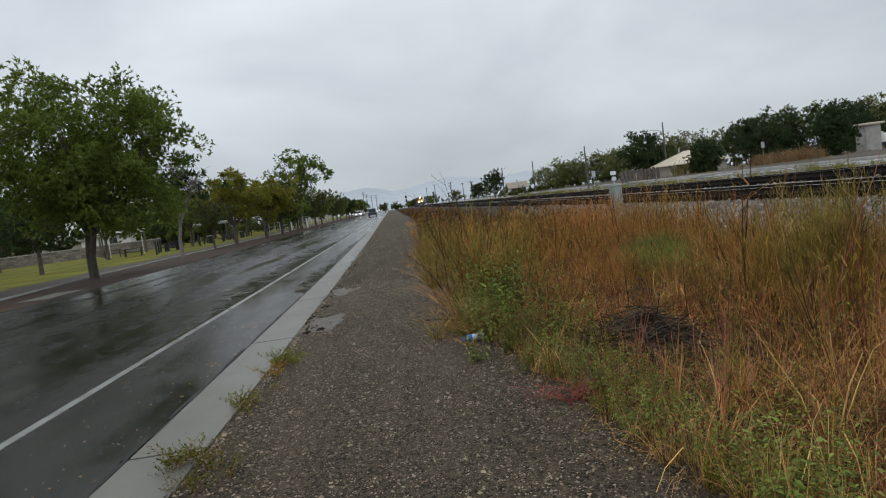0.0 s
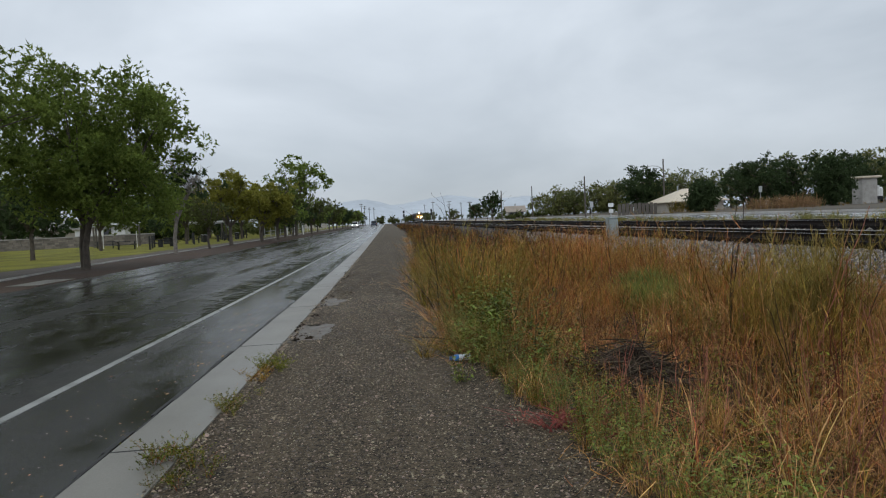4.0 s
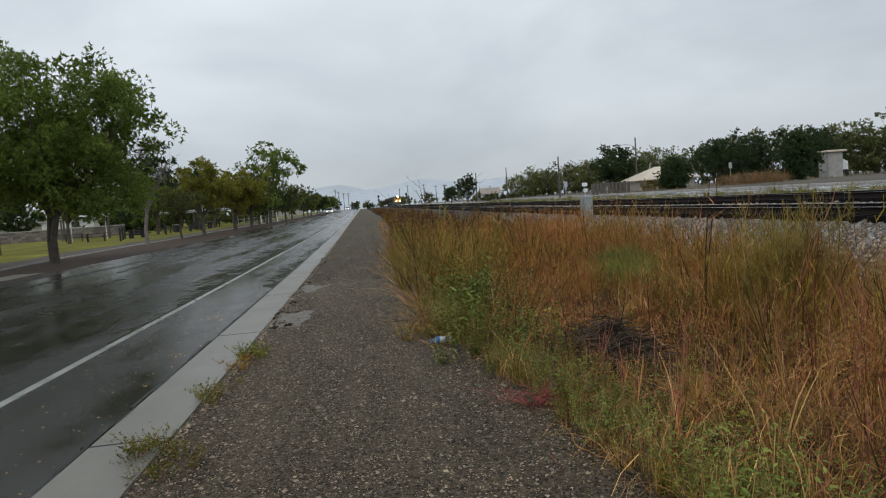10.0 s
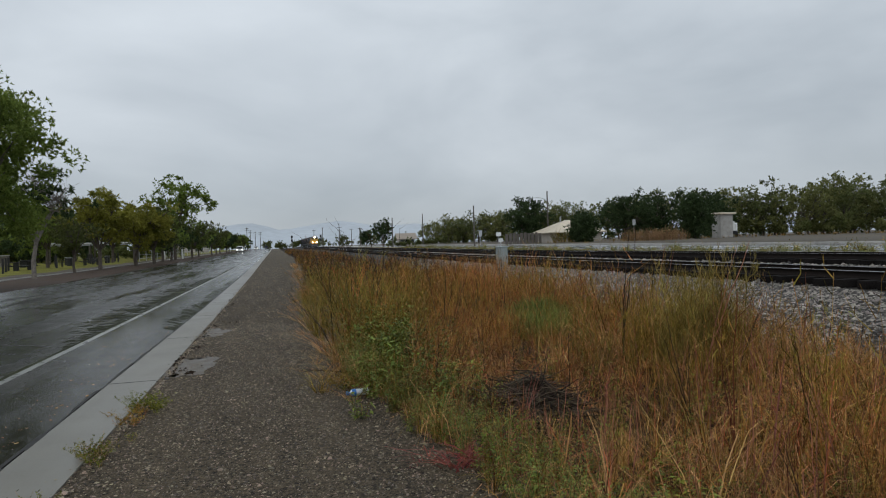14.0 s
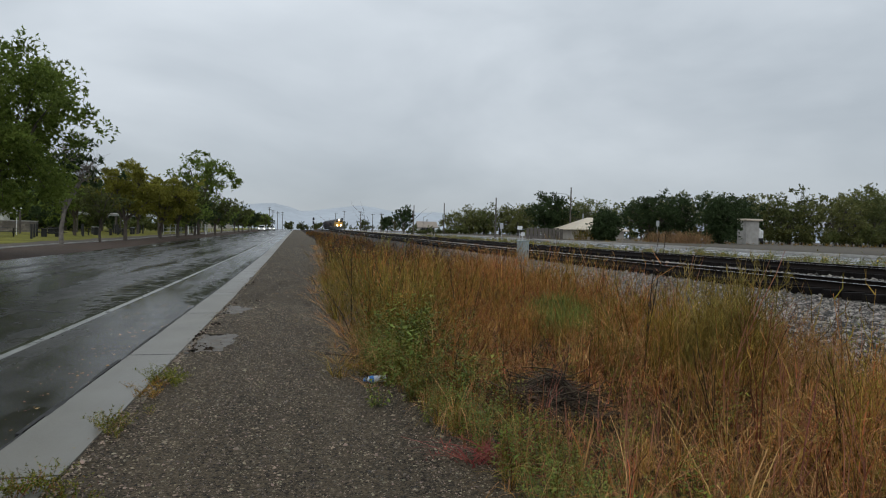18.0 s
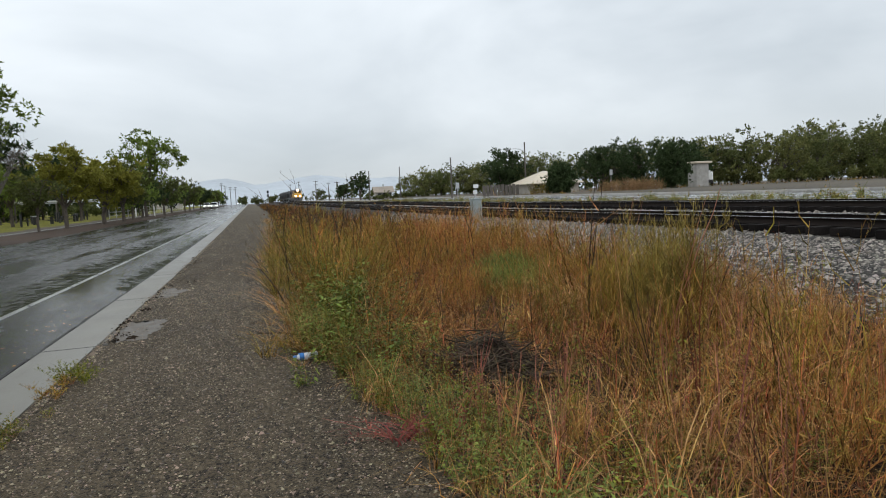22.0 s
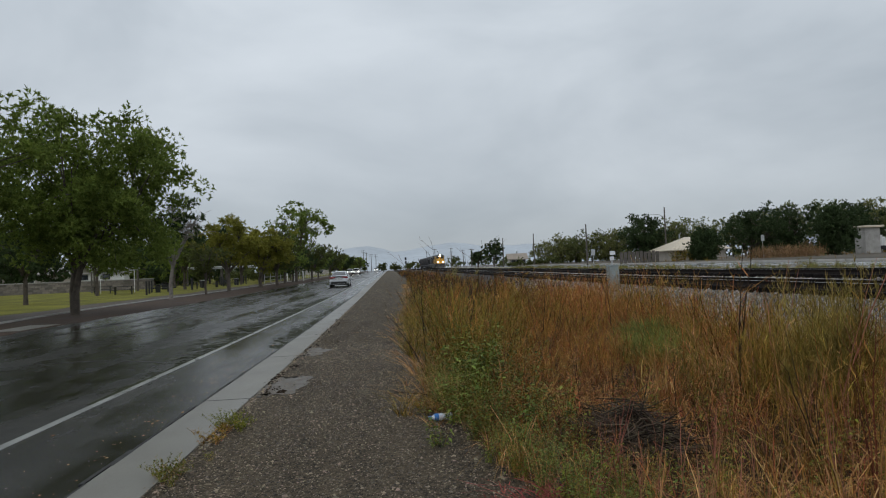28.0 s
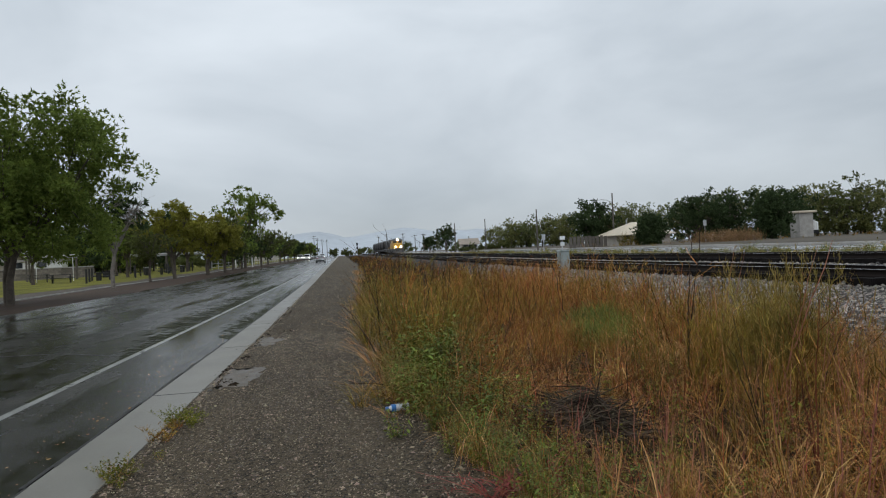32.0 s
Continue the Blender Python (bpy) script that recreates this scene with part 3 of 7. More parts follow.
bed = sheet("trackbed", lambda y: np.interp(y, [0, 12, 16], [6.2, 6.3, 7.3]), 21.2, YS, M["ballast"], 0.002, 26, label="crushed stone trackbed, darkened for the shade between stones", category="ballast", follow=False)
verge = sheet("verge", 20.8, lambda y: np.interp(y, [0, 30, 60, 100, 200], [23.5, 24.5, 26, 27, 27]), YL, M["rough_grass"], 0.012, 8, label="rough green and tan grass verge", category="verge", follow=False)
far_road = sheet("far_road", lambda y: np.interp(y, [0, 30, 60, 100, 200], [23.4, 24.4, 25.9, 26.9, 26.9]), lambda y: np.interp(y, [0, 30, 60, 100, 200], [35, 35, 36, 36, 36]), YL, M["farroad"], 0.006, 10, label="pale wet side street beyond the tracks", category="street", follow=False)


# ---- road furniture: gutter slabs, lines, kerbs ----
def along(name, x0, x1, y0, y1, lift, thick, material, parent=None, label=""):
    """One slab that follows the land and the road's bend."""
    v, q = [], []
    for i, y in enumerate((y0, y1)):
        for x in (x0, x1):
            X = x + bend(y)
            v.append((X, y, gz(X, y) + lift))
        for x in (x0, x1):
            X = x + bend(y)
            v.append((X, y, gz(X, y) + lift - thick))
    q = [(0, 1, 5, 4), (2, 6, 7, 3), (0, 2, 3, 1), (4, 5, 7, 6), (0, 4, 6, 2), (1, 3, 7, 5)]
    me = mesh_np(name, v, q, [material])
    me.polygons.foreach_set("use_smooth", np.zeros(len(me.polygons), bool))
    return part(name, me, None, parent, label)


gutter = tagged(empty("gutter", -1.45, 0, 0), "pale wet concrete gutter pan in long slabs", "gutter", kind="structure")
kerb = tagged(empty("kerb", -15.5, 0, 0), "low pale concrete kerb at the park edge", "kerb", kind="structure")
line = tagged(empty("edge_line", -2.95, 0, 0), "worn white painted edge line", "road marking", kind="structure")
for ob in (gutter, kerb, line):
    ob.location = (0, 0, 0)
y = -20.0
while y < 330:
    n = 3.66 if y < 45 else 12.2
    along("slab", -1.56, -1.05, y + 0.004, y + n, 0.012, 0.1, M["gutter"], gutter)
    y += n
y = -20.0
while y < 240:
    n = 4.0 if y < 80 else 16.0
    k0, k1 = (float(kerb_x(b) - bend(b)) for b in (y + 0.02, y + n))
    ks = along("kerbstone", -0.06, 0.06, y + 0.02, y + n, 0.075, 0.25, M["concrete"], kerb)
    for vv in ks.data.vertices:
        vv.co.x += k0 if vv.index < 4 else k1
    y += n
for i in range(90):
    y = -20 + i * 4.0
    along("stripe", -2.895, -2.795, y, y + 4.0, 0.005, 0.006, M["paint"], line)
joint = tagged(empty("pavement_joint", 0, 0, 0), "dark mossy joint beside the edge line", "road joint", kind="structure")
for i in range(60):
    y = 9.5 + i * 0.8
    w = 0.05 + 0.26 * abs(noise.noise(Vector((0.0, y * 0.35, 4.0)))) * min(1.0, (y - 8.5) / 6)
    along("seam", -2.90 - w, -2.897, y, y + 0.81, 0.004, 0.005, M["moss"], joint)
crack = tagged(empty("gutter_crack", 0, 0, 0), "dark crumbling crack between the road and the gutter", "crack", kind="structure")
rc = random.Random(12)
for i in range(110):
    w = rc.uniform(0.014, 0.05) if i < 70 else 0.03
    o = rc.uniform(-0.012, 0.012)
    along("break", -1.565 - w + o, -1.565 + o, 1.0 + i * 0.42, 1.43 + i * 0.42, 0.0135, 0.02, M["crack"], crack)
for i in range(7):
    along("break", -1.56, -1.05, 1.94 + i * 3.66, 1.96 + i * 3.66, 0.0135, 0.02, M["crack"], crack)
patch = along("driveway_slab", -11.9, -10.9, 22.4, 24.9, 0.015, 0.1, M["gutter"])
tagged(patch, "worn concrete slab sunk in the dirt strip", "slab", kind="structure")


trench = tagged(empty("road_seam", 0, 0, 0), "pale curved seam across the wet road", "road seam", kind="structure")
cx = np.linspace(-7.6, -3.1, 13)
cy = np.interp(cx, [-7.6, -5.59, -5.17, -4.47, -3.58, -3.1], [12.6, 13.62, 13.75, 13.67, 13.2, 12.8])
for i in range(12):
    p = [(cx[i], cy[i] - 0.02), (cx[i + 1], cy[i + 1] - 0.02), (cx[i + 1], cy[i + 1] + 0.02), (cx[i], cy[i] + 0.02)]
    v = [(x, y, float(gz(x, y)) + z) for z in (0.004, -0.002) for x, y in p]
    part("seam", mesh_np("seam", v, [(0, 1, 2, 3), (4, 7, 6, 5), (0, 4, 5, 1), (1, 5, 6, 2), (2, 6, 7, 3), (3, 7, 4, 0)], [M["seam"]]), None, trench)


# water standing by the gutter
def puddle(label, cx, cy, rx, ry, seed, lift):
    a = np.arange(60) * 2 * np.pi / 60
    q = np.array([1 + 0.6 * noise.noise(Vector((math.cos(t) * 1.7, math.sin(t) * 1.7, seed))) + 0.35 * noise.noise(Vector((math.cos(t) * 5, math.sin(t) * 5, seed))) for t in a])
    x, y = cx + rx * q * np.cos(a), cy + ry * q * np.sin(a)
    z = gz(x, y) + lift
    bm = bmesh.new()
    top = [bm.verts.new(p) for p in zip(x, y, z)]
    bm.faces.new(top)
    bmesh.ops.triangulate(bm, faces=list(bm.faces))
    return tagged(part("puddle", bm, M["water"]), label, "puddle", "puddles", "structure")


puddle("shallow puddle of rain on the gravel edge", -0.80, 10.05, 0.30, 0.62, 1.0, 0.004)
puddle("shallow puddle of rain on the gravel edge", -0.82, 13.4, 0.22, 0.55, 2.0, 0.004)


def slime(label, n, x, sx, y0, y1, wide, seed):
    """Thin streaks of dark slime left by the runoff, thickest at one edge."""
    r = np.random.RandomState(seed)
    v, q = [], []
    for k in range(n):
        cy = r.uniform(y0, y1)
        fade = math.sin(math.pi * (cy - y0) / (y1 - y0)) ** 0.5
        cx = x + sx * abs(r.normal(0, 0.5)) * fade
        rx, ry = wide * r.uniform(0.3, 1.0) ** 2 * (0.4 + fade), r.uniform(0.02, 0.09)
        ring = []
        for t in np.arange(8) * 2 * np.pi / 8:
            e = r.uniform(0.65, 1.2)
            X, Y = cx + rx * e * math.cos(t), cy + ry * e * math.sin(t)
            ring.append((X, Y, float(gz(X, Y)) + 0.0042 + 0.000004 * k))
        q.append(tuple(range(len(v), len(v) + 8)))
        v += ring
    me = bpy.data.meshes.new("road_slime")
    me.from_pydata(v, [], q)
    me.materials.append(M["moss"])
    return tagged(new("road_slime", me), label, "stain", kind="stuff")


slime("dark green slime streaked along the gutter edge", 300, -1.60, -0.40, 14.2, 21.0, 0.10, 61)
slime("dark green slime streaked along the gutter edge", 240, -1.60, -0.36, 20.0, 36.0, 0.11, 62)
slime("dark slime streaked beside the painted edge line", 560, -2.93, -0.95, 12.5, 38.0, 0.22, 63)


def rail_track(name, xc, top, near):
    """Ties, and two rails with a worn bright head."""
    tr = tagged(empty(name, 0, 0, 0), "railway track with dark ties and bright worn rails", "railway track", "tracks", "structure")
    prof = [(-0.070, 0), (-0.070, 0.012), (-0.012, 0.035), (-0.012, 0.135), (-0.036, 0.145), (-0.036, 0.17), (0.036, 0.17), (0.036, 0.145), (0.012, 0.135), (0.012, 0.035), (0.070, 0.012), (0.070, 0)]
    ys = np.r_[np.arange(-30, 120, 6.0), np.arange(120, 421, 15.0)]
    for side in (-0.755, 0.755):
        v = [(xc + side + px, yy, top - 0.17 + pz + rise(yy)) for yy in ys for px, pz in prof]
        n = len(prof)
        q = [(a * n + i, a * n + (i + 1) % n, (a + 1) * n + (i + 1) % n, (a + 1) * n + i) for a in range(len(ys) - 1) for i in range(n)]
        idx = [1 if i == 5 else 0 for a in range(len(ys) - 1) for i in range(n)]
        part("rail", mesh_np("rail", v, q, [M["rail"], M["railtop"]], idx), None, tr)
    tie = bpy.data.meshes.new("tie")
    bm = box(-1.3, 1.3, -0.115, 0.115, -0.17, 0.0, 0.012)
    bm.to_mesh(tie)
    bm.free()
    tie.materials.append(M["tie"])
    rng = random.Random(int(xc * 10))
    for i in range(near):
        yy = -2 + i * 0.53
        t = part("tie", tie, None, tr)
        t.location = (xc + rng.uniform(-0.04, 0.04), yy + rng.uniform(-0.02, 0.02), top - 0.165 + rise(yy) + rng.uniform(-0.012, 0.008))
        t.rotation_euler = (0, 0, rng.uniform(-0.02, 0.02))
    rest = [yy for yy in np.arange(-2 + near * 0.53, 330, 0.53)]
    c = np.array([(sx * 1.3, sy * 0.115, sz) for sx in (-1, 1) for sy in (-1, 1) for sz in (-0.17, 0)])
    f = np.array([(0, 1, 3, 2), (4, 6, 7, 5), (0, 4, 5, 1), (2, 3, 7, 6), (1, 5, 7, 3)])
    v = np.concatenate([c + (xc, yy, top - 0.165 + rise(yy)) for yy in rest])
    q = np.concatenate([f + 8 * k for k in range(len(rest))])
    tagged(part("ties", mesh_np("ties", v, q, [M["tie"]]), None, tr), kind="stuff")
    return tr


rail_track("track_near", 13.05, 0.62, 130)
rail_track("track_far", 17.9, 0.80, 110)


def stones(name, label, count, area, size, material, seed, flat=0.7, height=None, half=False):
    """Loose angular stones scattered over the ground."""
    rng = np.random.RandomState(seed)
    pos = area(rng, count)
    n = len(pos)
    octa = np.array([(1, 0, 0), (-1, 0, 0), (0, 1, 0), (0, -1, 0), (0, 0, 1), (0, 0, -1)], float)
    tri = np.array([(0, 2, 4), (2, 1, 4), (1, 3, 4), (3, 0, 4), (2, 0, 5), (1, 2, 5), (3, 1, 5), (0, 3, 5)])
    if half:
        octa, tri = octa[:5], tri[:4]
    w = len(octa)
    v = octa[None] * rng.uniform(0.55, 1.25, (n, w, 1))
    v += rng.normal(0, 0.18, v.shape)
    s = size * np.exp(rng.normal(0, 0.42, n))
    v *= s[:, None, None] * np.array([1, 1, flat])
    a = rng.uniform(0, 6.283, n)
    c, d = np.cos(a), np.sin(a)
    t = rng.normal(0, 0.35, n)
    x, y, z = v[..., 0], v[..., 1] + v[..., 2] * t[:, None], v[..., 2]
    v = np.stack([x * c[:, None] - y * d[:, None], x * d[:, None] + y * c[:, None], z], -1)
    zz = gz(pos[:, 0], pos[:, 1]) + s * 0.18 + (0 if height is None else height(pos, rng))
    v += np.stack([pos[:, 0], pos[:, 1], zz], -1)[:, None]
    q = (tri[None] + w * np.arange(n)[:, None, None]).reshape(-1, 3)
    return tagged(new(name, mesh_np(name, v.reshape(-1, 3), q, [material])), label, "stones", kind="stuff")


def area_ballast(rng, n):
    y = 3 + 45 * rng.power(0.6, n)
    x = np.interp(y, [0, 12, 16, 60], [6.3, 6.4, 7.3, 7.3]) + 5.2 * rng.power(1.3, n)
    x = np.minimum(x, 12.2)
    return np.stack([x, y], 1)


def area_between(rng, n):
    y = 3 + 75 * rng.power(0.8, n)
    x = np.where(rng.uniform(0, 1, n) < 0.5, rng.uniform(14.5, 16.6, n), rng.uniform(19.4, 21.0, n))
    return np.stack([x, y], 1)


def area_gravel(rng, n):
    y = np.where(rng.uniform(0, 1, n) < 0.10, rng.uniform(-4, 2.2, n), 0.9 + np.abs(rng.normal(0, 0.5, n)) + 13 * rng.power(0.68, n))
    x = -1.2 + (weed_edge(y) + 0.9 + 1.2) * rng.uniform(0, 1, n)
    return np.stack([x, y], 1)


def area_gravel_far(rng, n):
    y = 12 + 40 * rng.power(0.8, n)
    return np.stack([-1.15 + bend(y) + (weed_edge(y) + 0.8 + 1.15) * rng.uniform(0, 1, n), y], 1)


def area_spill(rng, n):
    y = 1.5 + 28 * rng.power(0.7, n)
    reach = np.array([0.5 + 1.4 * abs(noise.noise(Vector((0.0, b * 0.8, 3.3)))) for b in y])
    return np.stack([-0.95 + bend(y) - np.abs(rng.normal(0, 0.08, n)) * reach, y], 1)


stones("ballast_stones", "loose grey crushed stones on the track slope", 40000, area_ballast, 0.025, M["rock"], 3, half=True)
stones("ballast_stones", "loose grey crushed stones between the rails", 9000, area_between, 0.034, M["rock"], 4, half=True)
def area_litter(rng, n):
    y = 3 + 12 * rng.power(0.8, n)
    return np.stack([-1.62 - np.abs(rng.normal(0, 0.35, n)), y], 1)


def area_grit(rng, n):
    y = 3 + 16 * rng.power(0.8, n)
    return np.stack([-1.66 - np.abs(rng.normal(0, 1.1, n)) + bend(y), y], 1)


def area_clods(rng, n):
    y = 9.5 + 12 * rng.power(0.8, n)
    reach = np.array([max(0.0, 0.08 + 0.9 * noise.noise(Vector((2.0, b * 0.7, 8.0)))) for b in y])
    return np.stack([-1.06 + reach * rng.uniform(0, 1, n) + np.abs(rng.normal(0, 0.05, n)), y], 1)


stones("mud_clods", "dark wet clods of mud along the gutter", 420, area_clods, 0.016, M["soil"], 15, half=True)
stones("leaf_litter", "small fallen leaves and grit along the gutter", 420, area_litter, 0.008, M["weed_straw"], 8, flat=0.25)
stones("road_grit", "pale grit washed over the edge of the road", 700, area_grit, 0.0045, M["pebble"], 14, half=True)
stones("gravel_stones", "small damp grey gravel stones", 88000, area_gravel, 0.0052, M["pebble"], 5, half=True)
stones("gravel_stones", "damp grey gravel stones further along", 9000, area_gravel_far, 0.0095, M["pebble"], 6, half=True)
stones("gravel_spill", "gravel strewn over the edge of the gutter", 2600, area_spill, 0.0085, M["pebble"], 9, height=lambda p, r: 0.013, half=True)


# ---- trees ----
def sweep(paths, sides=7):
    """Tapered tubes along paths of (points, radii), as arrays."""
    V, F, base = [], [], 0
    ang = np.arange(sides) * 2 * np.pi / sides
    for pts, rad in paths:
        pts = np.asarray(pts, float)
        for i, p in enumerate(pts):
            d = pts[min(i + 1, len(pts) - 1)] - pts[max(i - 1, 0)]
            d = d / (np.linalg.norm(d) + 1e-9)
            u = np.cross(d, (0.31, 0.95, 0.02))
            u /= np.linalg.norm(u) + 1e-9
            w = np.cross(d, u)
            V.append(p + rad[i] * (np.cos(ang)[:, None] * u + np.sin(ang)[:, None] * w))
        for i in range(len(pts) - 1):
            for k in range(sides):
                F.append((base + i * sides + k, base + i * sides + (k + 1) % sides, base + (i + 1) * sides + (k + 1) % sides, base + (i + 1) * sides + k))
        base += len(pts) * sides
    return np.concatenate(V), np.array(F)


def leaf_cloud(rng, centres, radii, per, size, droop=0.25):
    """Sprays of narrow leaves: every twig end carries a rosette that points outwards."""
    k = 9
    n = len(centres) * max(1, per // k)
    c = np.repeat(centres, max(1, per // k), 0)
    r = np.repeat(radii, max(1, per // k))
    d = rng.normal(0, 1, (n, 3)) + (0, 0, 0.25)
    d /= np.linalg.norm(d, axis=1)[:, None]
    tip = c + d * (r * rng.power(1.7, n))[:, None] * np.array([1, 1, 0.85])
    axis = d + rng.normal(0, 0.45, (n, 3)) + (0, 0, 0.15)
    axis /= np.linalg.norm(axis, axis=1)[:, None]
    tip, axis = np.repeat(tip, k, 0), np.repeat(axis, k, 0)
    m = n * k
    p = tip - axis * (size * 2.2 * rng.uniform(0, 1, m))[:, None]
    a = axis * 0.75 + rng.normal(0, 0.62, (m, 3))
    a[:, 2] -= droop
    a /= np.linalg.norm(a, axis=1)[:, None]
    b = np.cross(a, rng.normal(0, 1, (m, 3)))
    b /= np.linalg.norm(b, axis=1)[:, None] + 1e-9
    s = (size * np.exp(rng.normal(0, 0.25, m)))[:, None]
    v = np.stack([p + b * s * 0.46, p + a * s * 2, p - b * s * 0.46], 1)
    return v.reshape(-1, 3), np.arange(3 * m).reshape(-1, 3)


def tree(label, x, y, height, spread, fork, girth, leaf, seed, clumps=90, per=70, size=0.13, clump=0.75, bark="bark", low=0.25, lean=(0, 0), stems=1, offset=(0, 0), flat=1.0, gaps=0.0, group="", name="tree", bare=0, wavy=0.22):
    rng = np.random.RandomState(seed)
    root = tagged(empty(name, x, y, float(gz(x, y)) - 0.04), label, "tree", group)
    zc, rz = (height + height * low) / 2, (height - height * low) / 2
    cx, cy = offset
    # the crown's lumps
    pts = []
    while len(pts) < clumps:
        d = rng.normal(0, 1, 3)
        d /= np.linalg.norm(d)
        r = rng.power(2.2)
        lump = 1 + wavy * math.sin(3 * math.atan2(d[1], d[0]) + seed) * (1 - abs(d[2])) + 0.16 * math.sin(5.0 * d[2] + 2.0 * seed + 4 * d[0])
        q = np.array([cx + d[0] * spread * r * lump, cy + d[1] * spread * r * lump, zc + d[2] * rz * r * min(1.0, lump)])
        if gaps and noise.noise(Vector(q * 0.55) + Vector((seed, 0, 0))) < gaps - 0.5:
            continue
        pts.append(q)
    pts = np.array(pts)
    paths, heads = [], []
    for s in range(stems):
        off = np.array([0.10 * (2 * s - 1), rng.normal(0, 0.08), 0]) * (stems > 1)
        top = np.array([lean[0] + cx * 0.25 + off[0] * 2.5, lean[1] + off[1] * 2.5, fork])
        mid = np.array([lean[0] * 0.3 + rng.normal(0, 0.05), lean[1] * 0.3, fork * 0.5]) + off * 2
        g = girth / (1 + 0.35 * (stems - 1))
        paths.append(([off + (0, 0, -0.05), off + (0, 0, 0.12), mid, top], [g * 1.35, g * 1.05, g * 0.9, g * 0.78]))
        heads.append(top)
    arms = []
    for k in range(9):
        h = heads[k % stems]
        a = k * 2.4 + rng.uniform(-0.4, 0.4)
        reach = rng.uniform(0.35, 0.7) * spread
        end = np.array([cx + math.cos(a) * reach, cy + math.sin(a) * reach, zc + rng.uniform(-0.35, 0.65) * rz])
        m = (h + end) / 2 + rng.normal(0, 0.12, 3) + (0, 0, 0.15)
        g = girth * rng.uniform(0.36, 0.55)
        paths.append(([h - (0, 0, 0.12), h * 0.6 + m * 0.4, m, end], [g, g * 0.85, g * 0.6, g * 0.22]))
        arms.append((m, end))
    ends = np.array([e for _, e in arms])
    for q in pts[: min(len(pts), 70)]:
        i = int(np.argmin(((ends - q) ** 2).sum(1)))
        st = arms[i][0] * 0.5 + arms[i][1] * 0.5
        md = (st + q) / 2 + rng.normal(0, 0.1, 3)
        paths.append(([st, md, q], [girth * 0.16, girth * 0.10, girth * 0.03]))
    for _ in range(bare):
        i = rng.randint(len(arms))
        q = arms[i][1] + rng.normal(0, 0.5, 3) * (1.6, 1.6, 1.2) + (0, 0, 0.4)
        md = (arms[i][1] + q) / 2 + rng.normal(0, 0.15, 3)
        paths.append(([arms[i][1], md, q], [girth * 0.13, girth * 0.07, girth * 0.02]))
    v, f = sweep(paths, 7 if size < 0.1 else 4)
    tm = mesh_np("trunk", v, f, [M[bark]])
    tm.polygons.foreach_set("use_smooth", np.ones(len(tm.polygons), bool))
    part("trunk", tm, None, root, "bare branching trunk and limbs")
    v, f = leaf_cloud(rng, pts, clump * rng.uniform(0.6, 1.25, len(pts)), per, size)
    part("crown", mesh_np("crown", v, f, [M[leaf]]), None, root, "uneven leafy crown")
    return root


tree("broad green shade tree with a thick forked trunk", -13.45, 31.4, 9.3, 4.4, 2.2, 0.21, "leaf_green", 11, clumps=290, per=450, size=0.066, clump=0.9, low=0.17, stems=2, offset=(0.65, 0.3), wavy=0.10)
tree("tall leafy green tree at the park edge", -15.2, 23.5, 11.4, 4.75, 2.4, 0.28, "leaf_green", 12, clumps=230, per=378, size=0.070, clump=0.85, low=0.12, offset=(-1.0, 0))
tree("half-bare street tree with a pale twisted trunk", -14.5, 47.0, 7.5, 2.9, 2.3, 0.17, "leaf_dark", 13, clumps=62, per=72, size=0.104, clump=0.55, bark="bark_pale", low=0.45, bare=150, lean=(0.1, 0), offset=(0.3, 0))
tree("small dark bushy street tree", -14.4, 55.0, 5.0, 1.9, 1.3, 0.10, "leaf_olive", 14, clumps=60, per=108, size=0.0874, clump=0.6, low=0.25)
tree("street tree turning yellow", -14.3, 62.0, 7.1, 3.2, 1.8, 0.17, "leaf_yellow", 15, clumps=95, per=234, size=0.094, clump=0.8, low=0.3)
tree("street tree turning golden green", -13.0, 70.0, 6.6, 3.7, 1.8, 0.22, "leaf_yellow", 16, clumps=105, per=234, size=0.10, clump=0.85, low=0.28, offset=(0.6, 0))
tree("street tree turning golden green", -12.7, 78.0, 6.2, 3.2, 1.7, 0.2, "leaf_olive", 17, clumps=95, per=216, size=0.105, clump=0.85, low=0.28)
tree("tall open-crowned tree above the row", -13.6, 100.0, 12.2, 5.0, 3.4, 0.26, "leaf_green", 18, clumps=95, per=153, size=0.138, clump=1.0, low=0.36, gaps=0.52, offset=(0.6, 0))
rng = random.Random(4)
for i, yy in enumerate((88, 96, 108, 118, 129, 141, 154, 168, 184, 200, 218, 238, 260, 285)):
    tree("dark green street tree in the roadside row", -12.6 + rng.uniform(-1.2, 0.5), yy, rng.uniform(5.2, 6.6), rng.uniform(3.0, 3.9), 1.6, 0.18, ("leaf_green", "leaf_dark", "leaf_olive")[i % 3], 30 + i, clumps=60 if yy < 150 else 36, per=72, size=0.15 if yy < 150 else 0.30, clump=1.0, low=0.25, group="roadside trees")
